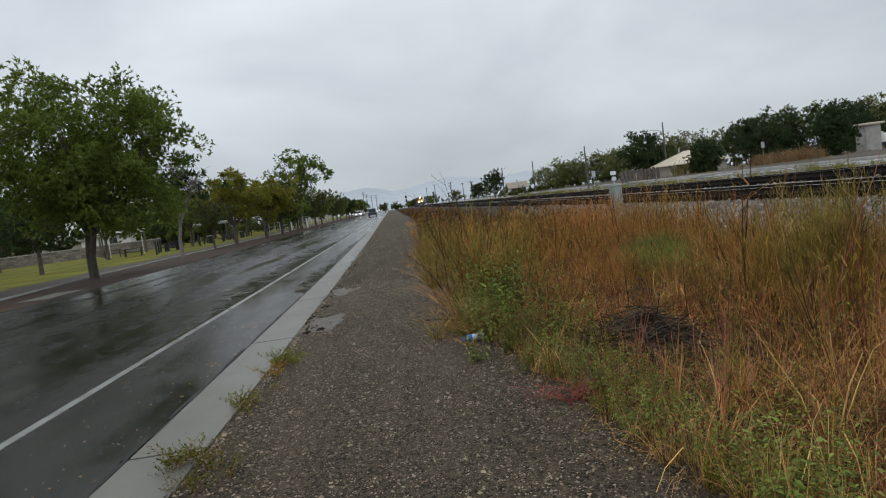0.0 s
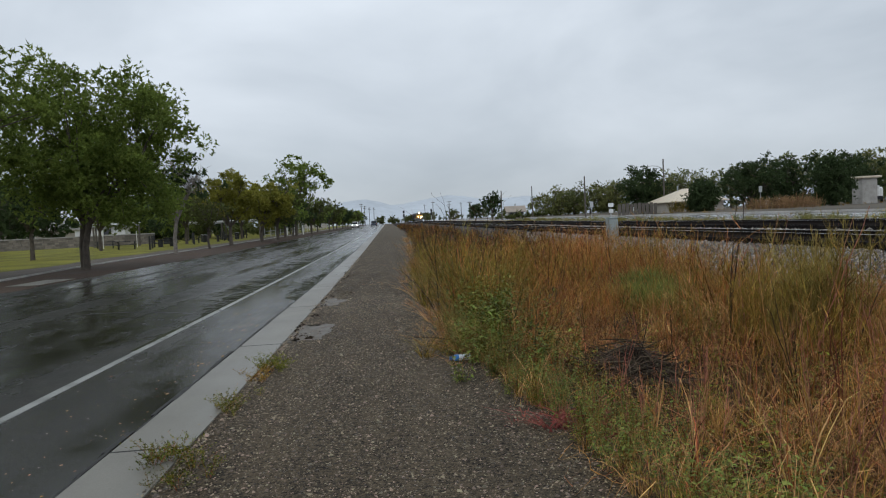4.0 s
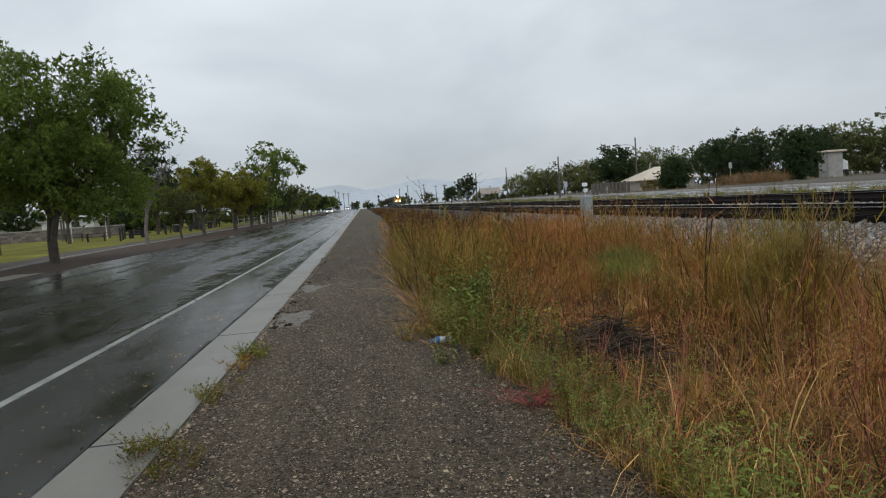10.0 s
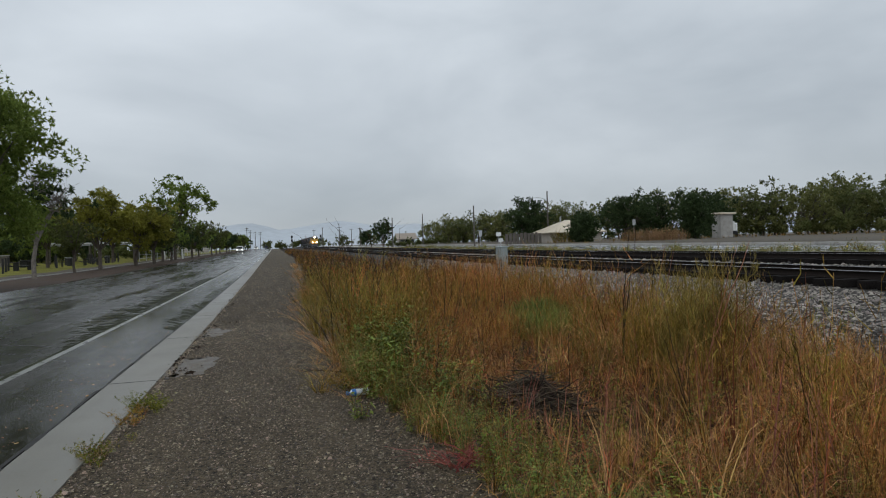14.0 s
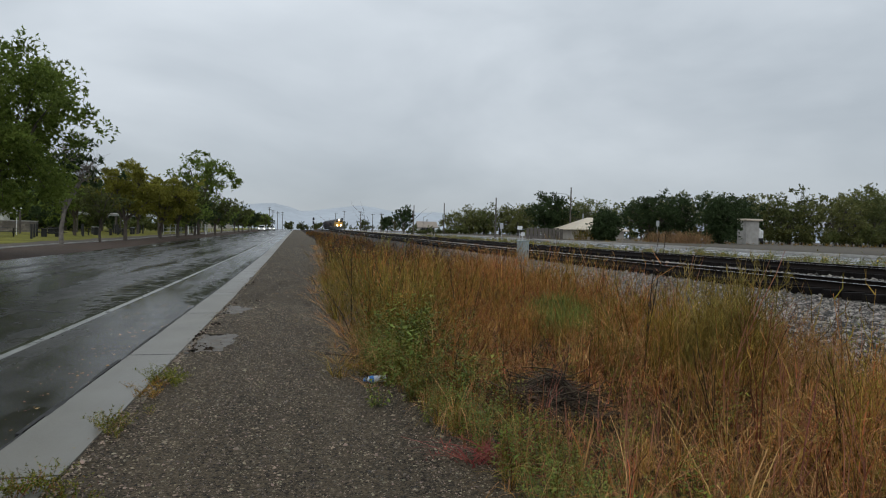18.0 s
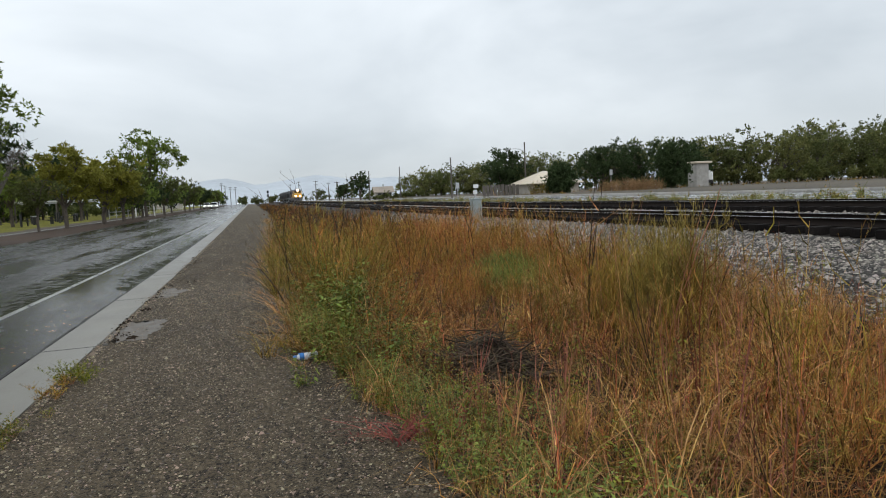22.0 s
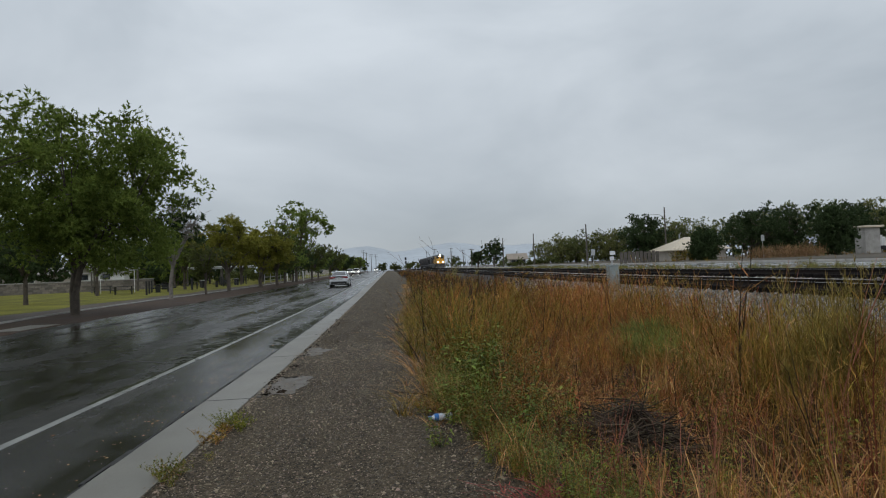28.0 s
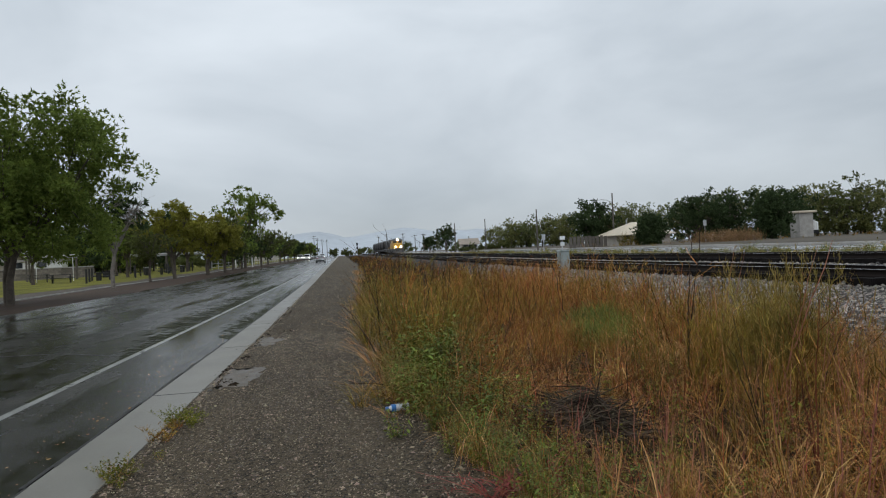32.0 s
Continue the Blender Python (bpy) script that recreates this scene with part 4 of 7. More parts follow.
for i, (xx, yy, h, s, lf) in enumerate(((-23.5, 46, 6.2, 3.4, "leaf_dark"), (-26, 62, 6.8, 3.3, "leaf_green"), (-31, 52, 7.2, 3.8, "leaf_dark"), (-22, 74, 6.2, 3.0, "leaf_green"), (-27, 86, 6.6, 3.4, "leaf_dark"), (-38, 66, 7.5, 4.2, "leaf_dark"), (-20, 92, 6.2, 3.2, "leaf_olive"), (-24, 110, 6.8, 4.0, "leaf_dark"), (-22, 132, 6.8, 4.0, "leaf_green"), (-46, 70, 8.0, 5.0, "leaf_dark"), (-56, 74, 8.6, 5.2, "leaf_dark"), (-24, 34, 7.6, 4.4, "leaf_dark"))):
    tree("dark shade tree on the park lawn", xx, yy, h, s, 1.9, 0.2, lf, 60 + i, clumps=80, per=50, size=0.173, clump=0.95, low=0.3, group="park trees")
for i, (xx, yy) in enumerate(((-46, 93), (-51, 90), (-57, 88), (-54, 99))):
    tree("dense dark tree behind the park wall", xx, yy, 8.5 + (i % 3), 4.6, 1.6, 0.2, "leaf_dark", 262 + i, clumps=70, per=45, size=0.26, clump=1.25, low=-0.04, group="park trees")
for i in range(16):
    xx, yy = -30 - 3.4 * (i % 10) - rng.uniform(0, 2), 104 + 5.0 * i - (i >= 10) * 40
    tree("tall dark tree behind the park", xx, yy, rng.uniform(7, 9.5), rng.uniform(4.2, 5.4), 1.8, 0.2, ("leaf_dark", "leaf_green")[i % 3 == 0], 240 + i, clumps=62, per=36, size=0.319, clump=1.25, low=0.02, group="park trees")


# ---- weeds ----
def ribbon(p, w, face):
    """A flat stem along points p, tapering from width w; returns vertices and faces."""
    p = np.asarray(p, float)
    n = len(p)
    t = np.linspace(1, 0.25, n)[:, None] * w * 0.5
    v = np.concatenate([p - face * t, p + face * t])
    i = np.arange(n - 1)
    return v, np.stack([i, i + 1, i + 1 + n, i + n], 1)


def weed(seed, stems, height, splay, leaves, leaf, width=0.009, curve=0.15, side=4, mats=(0, 0), leaf_from=0.25, droop=0.0, seg=5, up=0.35):
    """One weed as arrays: stems with side twigs and small leaves; mats: stem and leaf material numbers."""
    rng = np.random.RandomState(seed)
    V, F, I, base = [], [], [], 0

    def add(v, f, m):
        nonlocal base
        V.append(v)
        F.append(f + base)
        I.append(np.full(len(f), m))
        base += len(v)

    for s in range(stems):
        a = rng.uniform(0, 6.283)
        h = height * rng.uniform(0.55, 1.1)
        out = splay * rng.uniform(0.2, 1.0)
        d = np.array([math.cos(a), math.sin(a), 0])
        b = d * rng.uniform(0, 0.07)
        t = np.linspace(0, 1, seg)[:, None]
        bend_to = np.array([rng.normal(0, curve), rng.normal(0, curve), 0])
        p = b + d * out * h * t ** 1.3 + np.array([0, 0, 1]) * h * (t - droop * t**3) + bend_to * t**2
        fa = rng.uniform(0, 6.283)
        face = np.array([math.cos(fa), math.sin(fa), 0])
        add(*ribbon(p, width, face), mats[0])
        for k in range(side):
            u = rng.uniform(0.25, 0.9)
            q = p[0] * 0 + np.array([np.interp(u, t[:, 0], p[:, j]) for j in range(3)])
            a2 = rng.uniform(0, 6.283)
            ln = h * rng.uniform(0.14, 0.34) * (1.1 - 0.5 * u)
            e = q + np.array([math.cos(a2) * ln * 0.6, math.sin(a2) * ln * 0.6, ln * rng.uniform(up, 1.0 + 0.6 * (up > 0.5))])
            m = (q + e) / 2 + (0, 0, 0.06 * ln)
            add(*ribbon([q, m, e] if seg > 4 else [q, e], width * 0.65, np.array([-math.sin(a2), math.cos(a2), 0])), mats[0])
            for _ in range(leaves):
                w = rng.uniform(0.1, 1)
                c = q + (e - q) * w
                la = rng.normal(0, 1, 3)
                la[2] = abs(la[2]) * 0.6
                la /= np.linalg.norm(la)
                lb = np.cross(la, rng.normal(0, 1, 3))
                lb /= np.linalg.norm(lb) + 1e-9
                z = leaf * rng.uniform(0.6, 1.4)
                add(np.array([c, c + la * z * 0.5 + lb * z * 0.2, c + la * z, c + la * z * 0.5 - lb * z * 0.2]), np.array([[0, 1, 2, 3]]), mats[1])
        for _ in range(leaves):
            u = rng.uniform(leaf_from, 1)
            c = np.array([np.interp(u, t[:, 0], p[:, j]) for j in range(3)])
            la = rng.normal(0, 1, 3)
            la /= np.linalg.norm(la)
            lb = np.cross(la, (0.3, 0.2, 1))
            lb /= np.linalg.norm(lb) + 1e-9
            z = leaf * rng.uniform(0.7, 1.6)
            add(np.array([c, c + la * z * 0.5 + lb * z * 0.22, c + la * z, c + la * z * 0.5 - lb * z * 0.22]), np.array([[0, 1, 2, 3]]), mats[1])
    return np.concatenate(V), np.concatenate(F), np.concatenate(I)


def plant_out(name, label, protos, where, size, materials, seed, category="weeds"):
    """Sows copies of a few weeds over the ground as one mass."""
    rng = np.random.RandomState(seed)
    V, F, I, base = [], [], [], 0
    which = rng.randint(len(protos), size=len(where))
    for k, (pv, pf, pi) in enumerate(protos):
        w = where[which == k]
        if not len(w):
            continue
        s = size[which == k]
        a = rng.uniform(0, 6.283, len(w))
        c, d = np.cos(a)[:, None], np.sin(a)[:, None]
        x, y = pv[:, 0][None] * s[:, None], pv[:, 1][None] * s[:, None]
        lx, ly = rng.normal(0, 0.10, (len(w), 1)), rng.normal(0, 0.10, (len(w), 1))
        z = pv[:, 2][None] * s[:, None]
        X, Y = x * c - y * d + lx * z, x * d + y * c + ly * z
        v = np.stack([X + w[:, :1], Y + w[:, 1:2], z + gz(w[:, 0], w[:, 1])[:, None] - 0.01], -1)
        V.append(v.reshape(-1, 3))
        F.append((pf[None] + (np.arange(len(w)) * len(pv))[:, None, None]).reshape(-1, 4) + base)
        I.append(np.tile(pi, len(w)))
        base += len(w) * len(pv)
    me = mesh_np(name, np.concatenate(V), np.concatenate(F), materials, np.concatenate(I))
    return tagged(new(name, me), label, category, kind="stuff")


def scatter(seed, n, y0, y1, power, x0, x1, keep):
    rng = np.random.RandomState(seed)
    y = y0 + (y1 - y0) * rng.power(power, n)
    x = x0(y) + (x1 - x0(y)) * rng.uniform(0, 1, n)
    k = keep(x, y, rng)
    return np.stack([x, y], 1)[k], rng


def hollow(x, y):
    """Open places among the weeds: the brush heap and the short green grass."""
    a = ((x - 2.52) / 0.40) ** 2 + ((y - 6.85) / 0.72) ** 2 < 1
    b = ((x - 4.9 - 0.36 * (y - 12.3)) / 0.42) ** 2 + ((y - 12.3) / 1.7) ** 2 < 1
    return a | b


def patchy(x, y, f, s):
    return np.array([noise.noise(Vector((a * f, b * f * 0.6, s))) for a, b in zip(x, y)])


def stand_height(x, y):
    """How tall the weeds stand: highest along the gravel further on and in the near corner by the tracks."""
    e = x - weed_edge(y)
    band = (1.14 + 0.32 * np.exp(-((y - 12) / 3.5) ** 2)) * np.exp(-((e - 0.8) / 1.2) ** 2) * smooth(7.0, 10.0, y)
    corner = np.minimum(1.08, 1.3 * np.exp(-((x - 4.2) / 1.25) ** 2 - ((y - 7.7) / 1.7) ** 2))
    low = 1 - 0.6 * np.exp(-((x - 2.15) / 0.75) ** 2 - ((y - 5.7) / 1.4) ** 2)
    low = low * (1 - 0.5 * np.exp(-((x - 4.25) / 0.6) ** 2 - ((y - 10.2) / 1.3) ** 2))
    tuss = 1 + 0.55 * patchy(np.atleast_1d(x), np.atleast_1d(y), 0.9, 7.0) + 0.45 * patchy(np.atleast_1d(x), np.atleast_1d(y), 2.3, 11.0)
    tall = np.maximum(np.maximum(band, corner), np.where(y > 24, 0.72, 0.58 + 0.36 * smooth(12.5, 15.5, y))) * np.clip(0.5 + e * 0.9, 0.5, 1) * tuss * low
    fall = np.clip(0.80 - 0.19 * (x - 4.0), 0.28, 0.95)
    return tall + (np.minimum(tall, fall) - tall) * smooth(-0.35, 0.45, x - 0.82 * (y - 1.3)) * (y < 13)


edge = lambda y: weed_edge(y) + 0.08


def gather(rows):
    """One mesh's arrays from stems given as (points, width, face, material number)."""
    V, F, I, base = [], [], [], 0
    for q, w, face, m in rows:
        v, f = ribbon(q, w, np.asarray(face, float))
        V.append(v)
        F.append(f + base)
        I.append(np.full(len(f), m))
        base += len(v)
    return np.concatenate(V), np.concatenate(F), np.concatenate(I)


def flank(rng):
    a = rng.uniform(0, 6.283)
    return np.array([math.cos(a), math.sin(a), rng.normal(0, 0.25)])


def feather(seed, stems=5, twigs=15, mats=(0, 1), wide=0.0042, splay=0.30, tips=2):
    """A bushy annual gone dry: upright stems, each a soft plume of fine upswept twigs."""
    rng = np.random.RandomState(seed)
    rows = []
    for s in range(stems):
        a, h = rng.uniform(0, 6.283), rng.uniform(0.62, 1.04)
        d = np.array([math.cos(a), math.sin(a), 0])
        t = np.linspace(0, 1, 5)[:, None]
        p = d * rng.uniform(0, 0.06) + d * splay * rng.uniform(0.15, 1.1) * h * t**1.3 + np.array([0, 0, 1]) * h * t + rng.normal(0, 0.018, (5, 3)) * t
        rows.append((p, wide * 1.7, flank(rng), mats[0]))
        for k in range(twigs):
            u = 0.16 + 0.82 * (k + rng.uniform(0, 1)) / twigs
            q = np.array([np.interp(u, t[:, 0], p[:, j]) for j in range(3)])
            b, ln = rng.uniform(0, 6.283), h * rng.uniform(0.16, 0.34) * (1.12 - 0.75 * u)
            g = np.array([math.cos(b), math.sin(b), 0])
            m = q + g * ln * 0.34 + (0, 0, ln * rng.uniform(0.25, 0.5))
            e = m + g * ln * rng.uniform(0.02, 0.3) + (0, 0, ln * rng.uniform(0.35, 0.65))
            rows.append(([q, m, e], wide, flank(rng), mats[1]))
            for w in range(tips):
                c = m + (e - m) * rng.uniform(-0.3, 0.8)
                x = rng.normal(0, 0.16, 3) * ln + (0, 0, ln * rng.uniform(0.12, 0.34))
                rows.append(([c, c + x], wide * 0.95, flank(rng), mats[1]))
    return gather(rows)


def bush_weed(seed, stems=11, twigs=9, wide=0.0042, splay=0.62, fine=1):
    """A rounded, tangled weed: stems fan out from the root, with crooked twigs on all sides and pale seed tips. Materials: stem, twig, tip."""
    rng = np.random.RandomState(seed)
    rows = []
    for s in range(stems):
        a, h = rng.uniform(0, 6.283), rng.uniform(0.45, 1.0)
        d = np.array([math.cos(a), math.sin(a), 0])
        o = splay * rng.uniform(0.05, 1.0) ** 0.7
        t = np.linspace(0, 1, 5)[:, None]
        p = d * rng.uniform(0, 0.05) + d * o * h * t**0.9 + np.array([0, 0, 1]) * h * (1 - 0.35 * o) * t ** (1 + 0.3 * o) + rng.normal(0, 0.026, (5, 3)) * t
        rows.append((p, wide * 1.5, flank(rng), 0))
        for k in range(twigs):
            u = rng.uniform(0.12, 1.0)
            q = np.array([np.interp(u, t[:, 0], p[:, j]) for j in range(3)])
            g = rng.normal(0, 1, 3) + d * 0.5 + (0, 0, 0.55)
            g /= np.linalg.norm(g)
            ln = h * rng.uniform(0.08, 0.26)
            m = q + g * ln * 0.5 + rng.normal(0, 0.012, 3)
            e = m + g * ln * 0.45 + rng.normal(0, 0.18, 3) * ln + (0, 0, 0.1 * ln)
            rows.append(([q, m, e], wide, flank(rng), 1))
            for w in range(fine):
                c = q + (e - q) * rng.uniform(0.3, 1.0)
                x = rng.normal(0, 0.5, 3) * ln * 0.5
                rows.append(([c, c + x], wide * 1.1, flank(rng), 2 if rng.uniform(0, 1) < 0.35 else 1))
    return gather(rows)


def arching(seed, n=34, mats=(0, 0), wide=0.0042, out=0.55, fall=0.45, height=0.9):
    """A tussock of long thin blades that bow over at their tips."""
    rng = np.random.RandomState(seed)
    rows = []
    for s in range(n):
        a, h = rng.uniform(0, 6.283), height * rng.uniform(0.45, 1.05)
        d = np.array([math.cos(a), math.sin(a), 0])
        t = np.linspace(0, 1, 5)[:, None]
        o, f = out * rng.uniform(0.1, 1.2), fall * rng.uniform(0.1, 1.4)
        p = d * rng.uniform(0, 0.09) + d * o * h * t**1.7 + np.array([0, 0, 1]) * h * (t - f * t**3) + rng.normal(0, 0.014, (5, 3)) * t
        rows.append((p, wide * rng.uniform(0.7, 1.3), (-d[1], d[0], rng.normal(0, 0.2)), mats[int(rng.uniform(0, 1) < 0.4)]))
    return gather(rows)


def tangle(seed, n=42, mats=(0, 1), wide=0.0040, size=0.5):
    """Limp dead stems crossing each other near the ground."""
    rng = np.random.RandomState(seed)
    rows = []
    for s in range(n):
        c = rng.normal(0, 0.16, 3) * (1, 1, 0) * size * 2 + (0, 0, rng.uniform(0.0, 0.25) * size)
        d = rng.normal(0, 1, 3)
        d[2] = abs(d[2]) * 0.9 + 0.1
        d /= np.linalg.norm(d)
        p = [c]
        for k in range(4):
            d = d + rng.normal(0, 0.38, 3) - (0, 0, 0.16)
            d /= np.linalg.norm(d)
            p.append(p[-1] + d * size * rng.uniform(0.12, 0.3))
            p[-1][2] = max(0.01, p[-1][2])
        rows.append((p, wide * rng.uniform(0.7, 1.4), flank(rng), mats[int(rng.uniform(0, 1) < 0.5)]))
    return gather(rows)


def cane(seed, stems=2, mats=(0, 1), wide=0.012, twigs=7):
    """Stout upright stems with short crooked side shoots."""
    rng = np.random.RandomState(seed)
    rows = []
    for s in range(stems):
        a, h = rng.uniform(0, 6.283), rng.uniform(0.7, 1.05)
        d = np.array([math.cos(a), math.sin(a), 0])
        t = np.linspace(0, 1, 7)[:, None]
        p = d * 0.22 * rng.uniform(0, 1) * t**1.4 * h + np.array([0, 0, 1]) * h * t + rng.normal(0, 0.012, (7, 3)) * t
        f = flank(rng)
        for face in (f, np.array([-f[1], f[0], 0.0])):
            rows.append((p, wide, face, mats[0]))
        for k in range(twigs):
            u = rng.uniform(0.3, 1.0)
            q = np.array([np.interp(u, t[:, 0], p[:, j]) for j in range(3)])
            b, ln = rng.uniform(0, 6.283), h * rng.uniform(0.07, 0.22)
            g = np.array([math.cos(b), math.sin(b), 0])
            m = q + g * ln * 0.5 + (0, 0, ln * rng.uniform(0.2, 0.5))
            rows.append(([q, m, m + g * ln * rng.uniform(-0.1, 0.4) + (0, 0, ln * rng.uniform(0.1, 0.6))], wide * 0.42, flank(rng), mats[1]))
    return gather(rows)


def leafy(seed, stems=7, leaves=16, leaf=0.030, height=0.8, splay=0.5, mats=(0, 1)):
    """A green weed: leaning stems set with small pointed leaves."""
    rng = np.random.RandomState(seed)
    rows, quads = [], []
    for s in range(stems):
        a, h = rng.uniform(0, 6.283), height * rng.uniform(0.5, 1.05)
        d = np.array([math.cos(a), math.sin(a), 0])
        t = np.linspace(0, 1, 5)[:, None]
        p = d * rng.uniform(0, 0.06) + d * splay * rng.uniform(0.1, 1.0) * h * t**1.2 + np.array([0, 0, 1]) * h * (t - 0.12 * t**3) + rng.normal(0, 0.015, (5, 3)) * t
        rows.append((p, 0.0055, flank(rng), mats[0]))
        for k in range(leaves):
            u = rng.uniform(0.12, 1.0)
            c = np.array([np.interp(u, t[:, 0], p[:, j]) for j in range(3)])
            b = rng.uniform(0, 6.283)
            g = np.array([math.cos(b), math.sin(b), rng.uniform(-0.5, 0.7)])
            z = leaf * rng.uniform(0.55, 1.5) * (1.2 - 0.5 * u)
            w = np.cross(g, (0, 0, 1)) + rng.normal(0, 0.3, 3)
            c = c + g * z * 0.5
            quads.append([c, c + g * z * 0.55 + w * z * 0.26, c + g * z * 1.25 - (0, 0, z * 0.3), c + g * z * 0.55 - w * z * 0.26])
    v, f, m = gather(rows)
    qv = np.array(quads).reshape(-1, 3)
    qf = np.arange(len(qv)).reshape(-1, 4) + len(v)
    return np.concatenate([v, qv]), np.concatenate([f, qf]), np.concatenate([m, np.full(len(qf), mats[1])])


near_olive = [bush_weed(s, 10, 7, wide=0.0056) for s in (4, 5, 6)] + [feather(84, 4, 14, wide=0.005)]
near_rust = [bush_weed(s, 12, 8, wide=0.0052, splay=0.75) for s in (1, 2)] + [arching(s, 32, (1, 2), wide=0.0068, out=0.9, fall=0.75) for s in (61, 62)] + [feather(63, 4, 12, wide=0.005)]
near_straw = [arching(s, 30, (0, 1), wide=0.0078, out=0.95, fall=0.85) for s in (65, 66)] + [tangle(67, 44, (0, 1), wide=0.006, size=0.8)]
near_green = [leafy(s, 8, 18, 0.034) for s in (7, 8, 9)]
near_dead = [tangle(s, 50, (0, 1), wide=0.006) for s in (10, 16, 17)]
mid_olive = [bush_weed(s, 9, 7, wide=0.0066) for s in (73, 74)] + [feather(75, 4, 11, wide=0.0062, tips=1)]
mid_rust = [bush_weed(76, 9, 7, wide=0.0062, splay=0.75), arching(77, 26, (1, 2), wide=0.0065, out=0.8, fall=0.6), arching(78, 26, (0, 1), wide=0.0065, out=0.7), feather(79, 4, 9, wide=0.0062, tips=1)]
canes = [cane(s) for s in (13, 14, 15)]
far_rust = [weed(s, 5, 1.0, 0.4, 2, 0.075, width=0.020, side=3, mats=(0, 1), seg=4, up=0.6) for s in (11, 12, 18)]
low_grass = [weed(s, 14, 0.9, 0.6, 1, 0.12, width=0.03, curve=0.2, side=0, mats=(0, 1), droop=0.2, seg=3) for s in (19, 20)]


def bare_side(x, y, r):
    """The stones show between thin stalks towards the near track."""
    return r.uniform(0, 1, len(x)) < 0.75 * smooth(5.4, 6.6, x) * smooth(15, 11, y)


def kinds(x, y, r):
    """0 rust, 1 olive, 2 straw, 3 leafy green, 4 dead and limp, by place."""
    n = len(x)
    e = x - weed_edge(y)
    u = r.uniform(0, 1, n)
    zone = patchy(x, y, 0.45, 1.0) + 0.5 * patchy(x, y, 1.3, 13.0)
    k = np.where(zone + 0.25 * (x > 3.2) * (y < 9.5) > 0.10, 1, 0)
    k = np.where((e < 1.25) & (y > 9.3) & (y < 24), np.where(u < 0.82, 1, 0), k)
    k = np.where((e > 1.3) & (y > 9.5) & (y < 15) & (x < 5.2), np.where(u < 0.48, 0, np.where(u < 0.84, 1, 2)), k)
    k = np.where(((x - 4.2) / 1.1) ** 2 + ((y - 7.7) / 1.7) ** 2 < 1, np.where(u < 0.82, 1, k), k)
    k = np.where((y < 6.3) & (e > 0.6), np.where(u < 0.68, 0, 1), k)
    k = np.where((y < 9.3) & (e > 0.55) & (patchy(x, y, 0.9, 5.0) > 0.12), 2, k)
    k = np.where((e < 0.62) & (y < 9.6), np.where(u < 0.62, 3, np.where(u < 0.85, 2, 1)), k)
    k = np.where(((x - 2.7) / 1.15) ** 2 + ((y - 7.9) / 1.75) ** 2 < 1, np.where(u < 0.72, 4, np.where(u < 0.9, 0, 2)), k)
    return k


def clump_out(seed, n, y0, y1, power, per, spread, keep):
    """Weeds sown in clumps: every clump has one kind and one height."""
    cen, r = scatter(seed, n, y0, y1, power, edge, 7.4, keep)
    kd, hh = kinds(cen[:, 0], cen[:, 1], r), stand_height(cen[:, 0], cen[:, 1]) * np.exp(r.normal(0, 0.26, len(cen)))
    who = np.repeat(np.arange(len(cen)), r.randint(per[0], per[1], len(cen)))
    pos = cen[who] + r.normal(0, spread, (len(who), 2))
    pos[:, 0] = np.maximum(pos[:, 0], weed_edge(pos[:, 1]) + 0.03)
    far_in = np.hypot(*(pos - cen[who]).T) / spread
    return pos, kd[who], hh[who] * np.exp(r.normal(0, 0.10, len(who))) * (1.08 - 0.13 * far_in), r


pos, kd, h, r = clump_out(21, 500, 2.2, 10.2, 1.0, (2, 5), 0.14, lambda x, y, r: ~hollow(x, y) & ~bare_side(x, y, r))
h = np.minimum(h, 1.28)
plant_out("rust_weeds", "dry rust-brown feathery weeds and grass", near_rust, pos[kd == 0], h[kd == 0], [M["weed_rust"], M["weed_brown"], M["weed_straw"]], 31)
plant_out("olive_weeds", "tall feathery olive weeds going to seed", near_olive, pos[kd == 1], h[kd == 1], [M["weed_brown"], M["weed_olive"], M["weed_straw"]], 32)
plant_out("straw_weeds", "bleached straw-coloured arching grass", near_straw, pos[kd == 2], h[kd == 2] * 0.9, [M["weed_straw"], M["weed_brown"]], 39)
plant_out("green_weeds", "leafy green weeds along the gravel edge", near_green, pos[kd == 3], np.clip(h[kd == 3], 0.35, 0.8), [M["weed_olive"], M["weed_green"]], 33)
plant_out("dead_weeds", "limp dead brown stems round the brush heap", near_dead, pos[kd == 4], np.clip(h[kd == 4] * 1.3, 0.5, 1.0), [M["weed_dead"], M["weed_rust"]], 40)
pos, kd, h, r = clump_out(22, 500, 10.0, 24.5, 0.9, (3, 5), 0.24, lambda x, y, r: ~hollow(x, y) & ~bare_side(x, y, r))
h = np.minimum(h, 1.5)
a = (kd == 1) | (kd == 3)
b = a & (pos[:, 0] < weed_edge(pos[:, 1]) + 1.5)
a = a & ~b
plant_out("sage_weeds", "tall feathery sage-green weeds beside the gravel", mid_olive, pos[b], h[b], [M["weed_olive"], M["weed_sage"], M["weed_straw"]], 94)
b = ~(a | b)
plant_out("olive_weeds", "tall olive-brown feathery weeds beside the gravel", mid_olive, pos[a], h[a], [M["weed_brown"], M["weed_olive"], M["weed_straw"]], 34)
plant_out("brown_weeds", "dry tan and rust-brown grass and weeds", mid_rust, pos[b], h[b] * 0.92, [M["weed_rust"], M["weed_brown"], M["weed_straw"]], 29)
# the green band that leans over the gravel
r = np.random.RandomState(90)
ey = 2.3 + 7.4 * r.uniform(0, 1, 190)
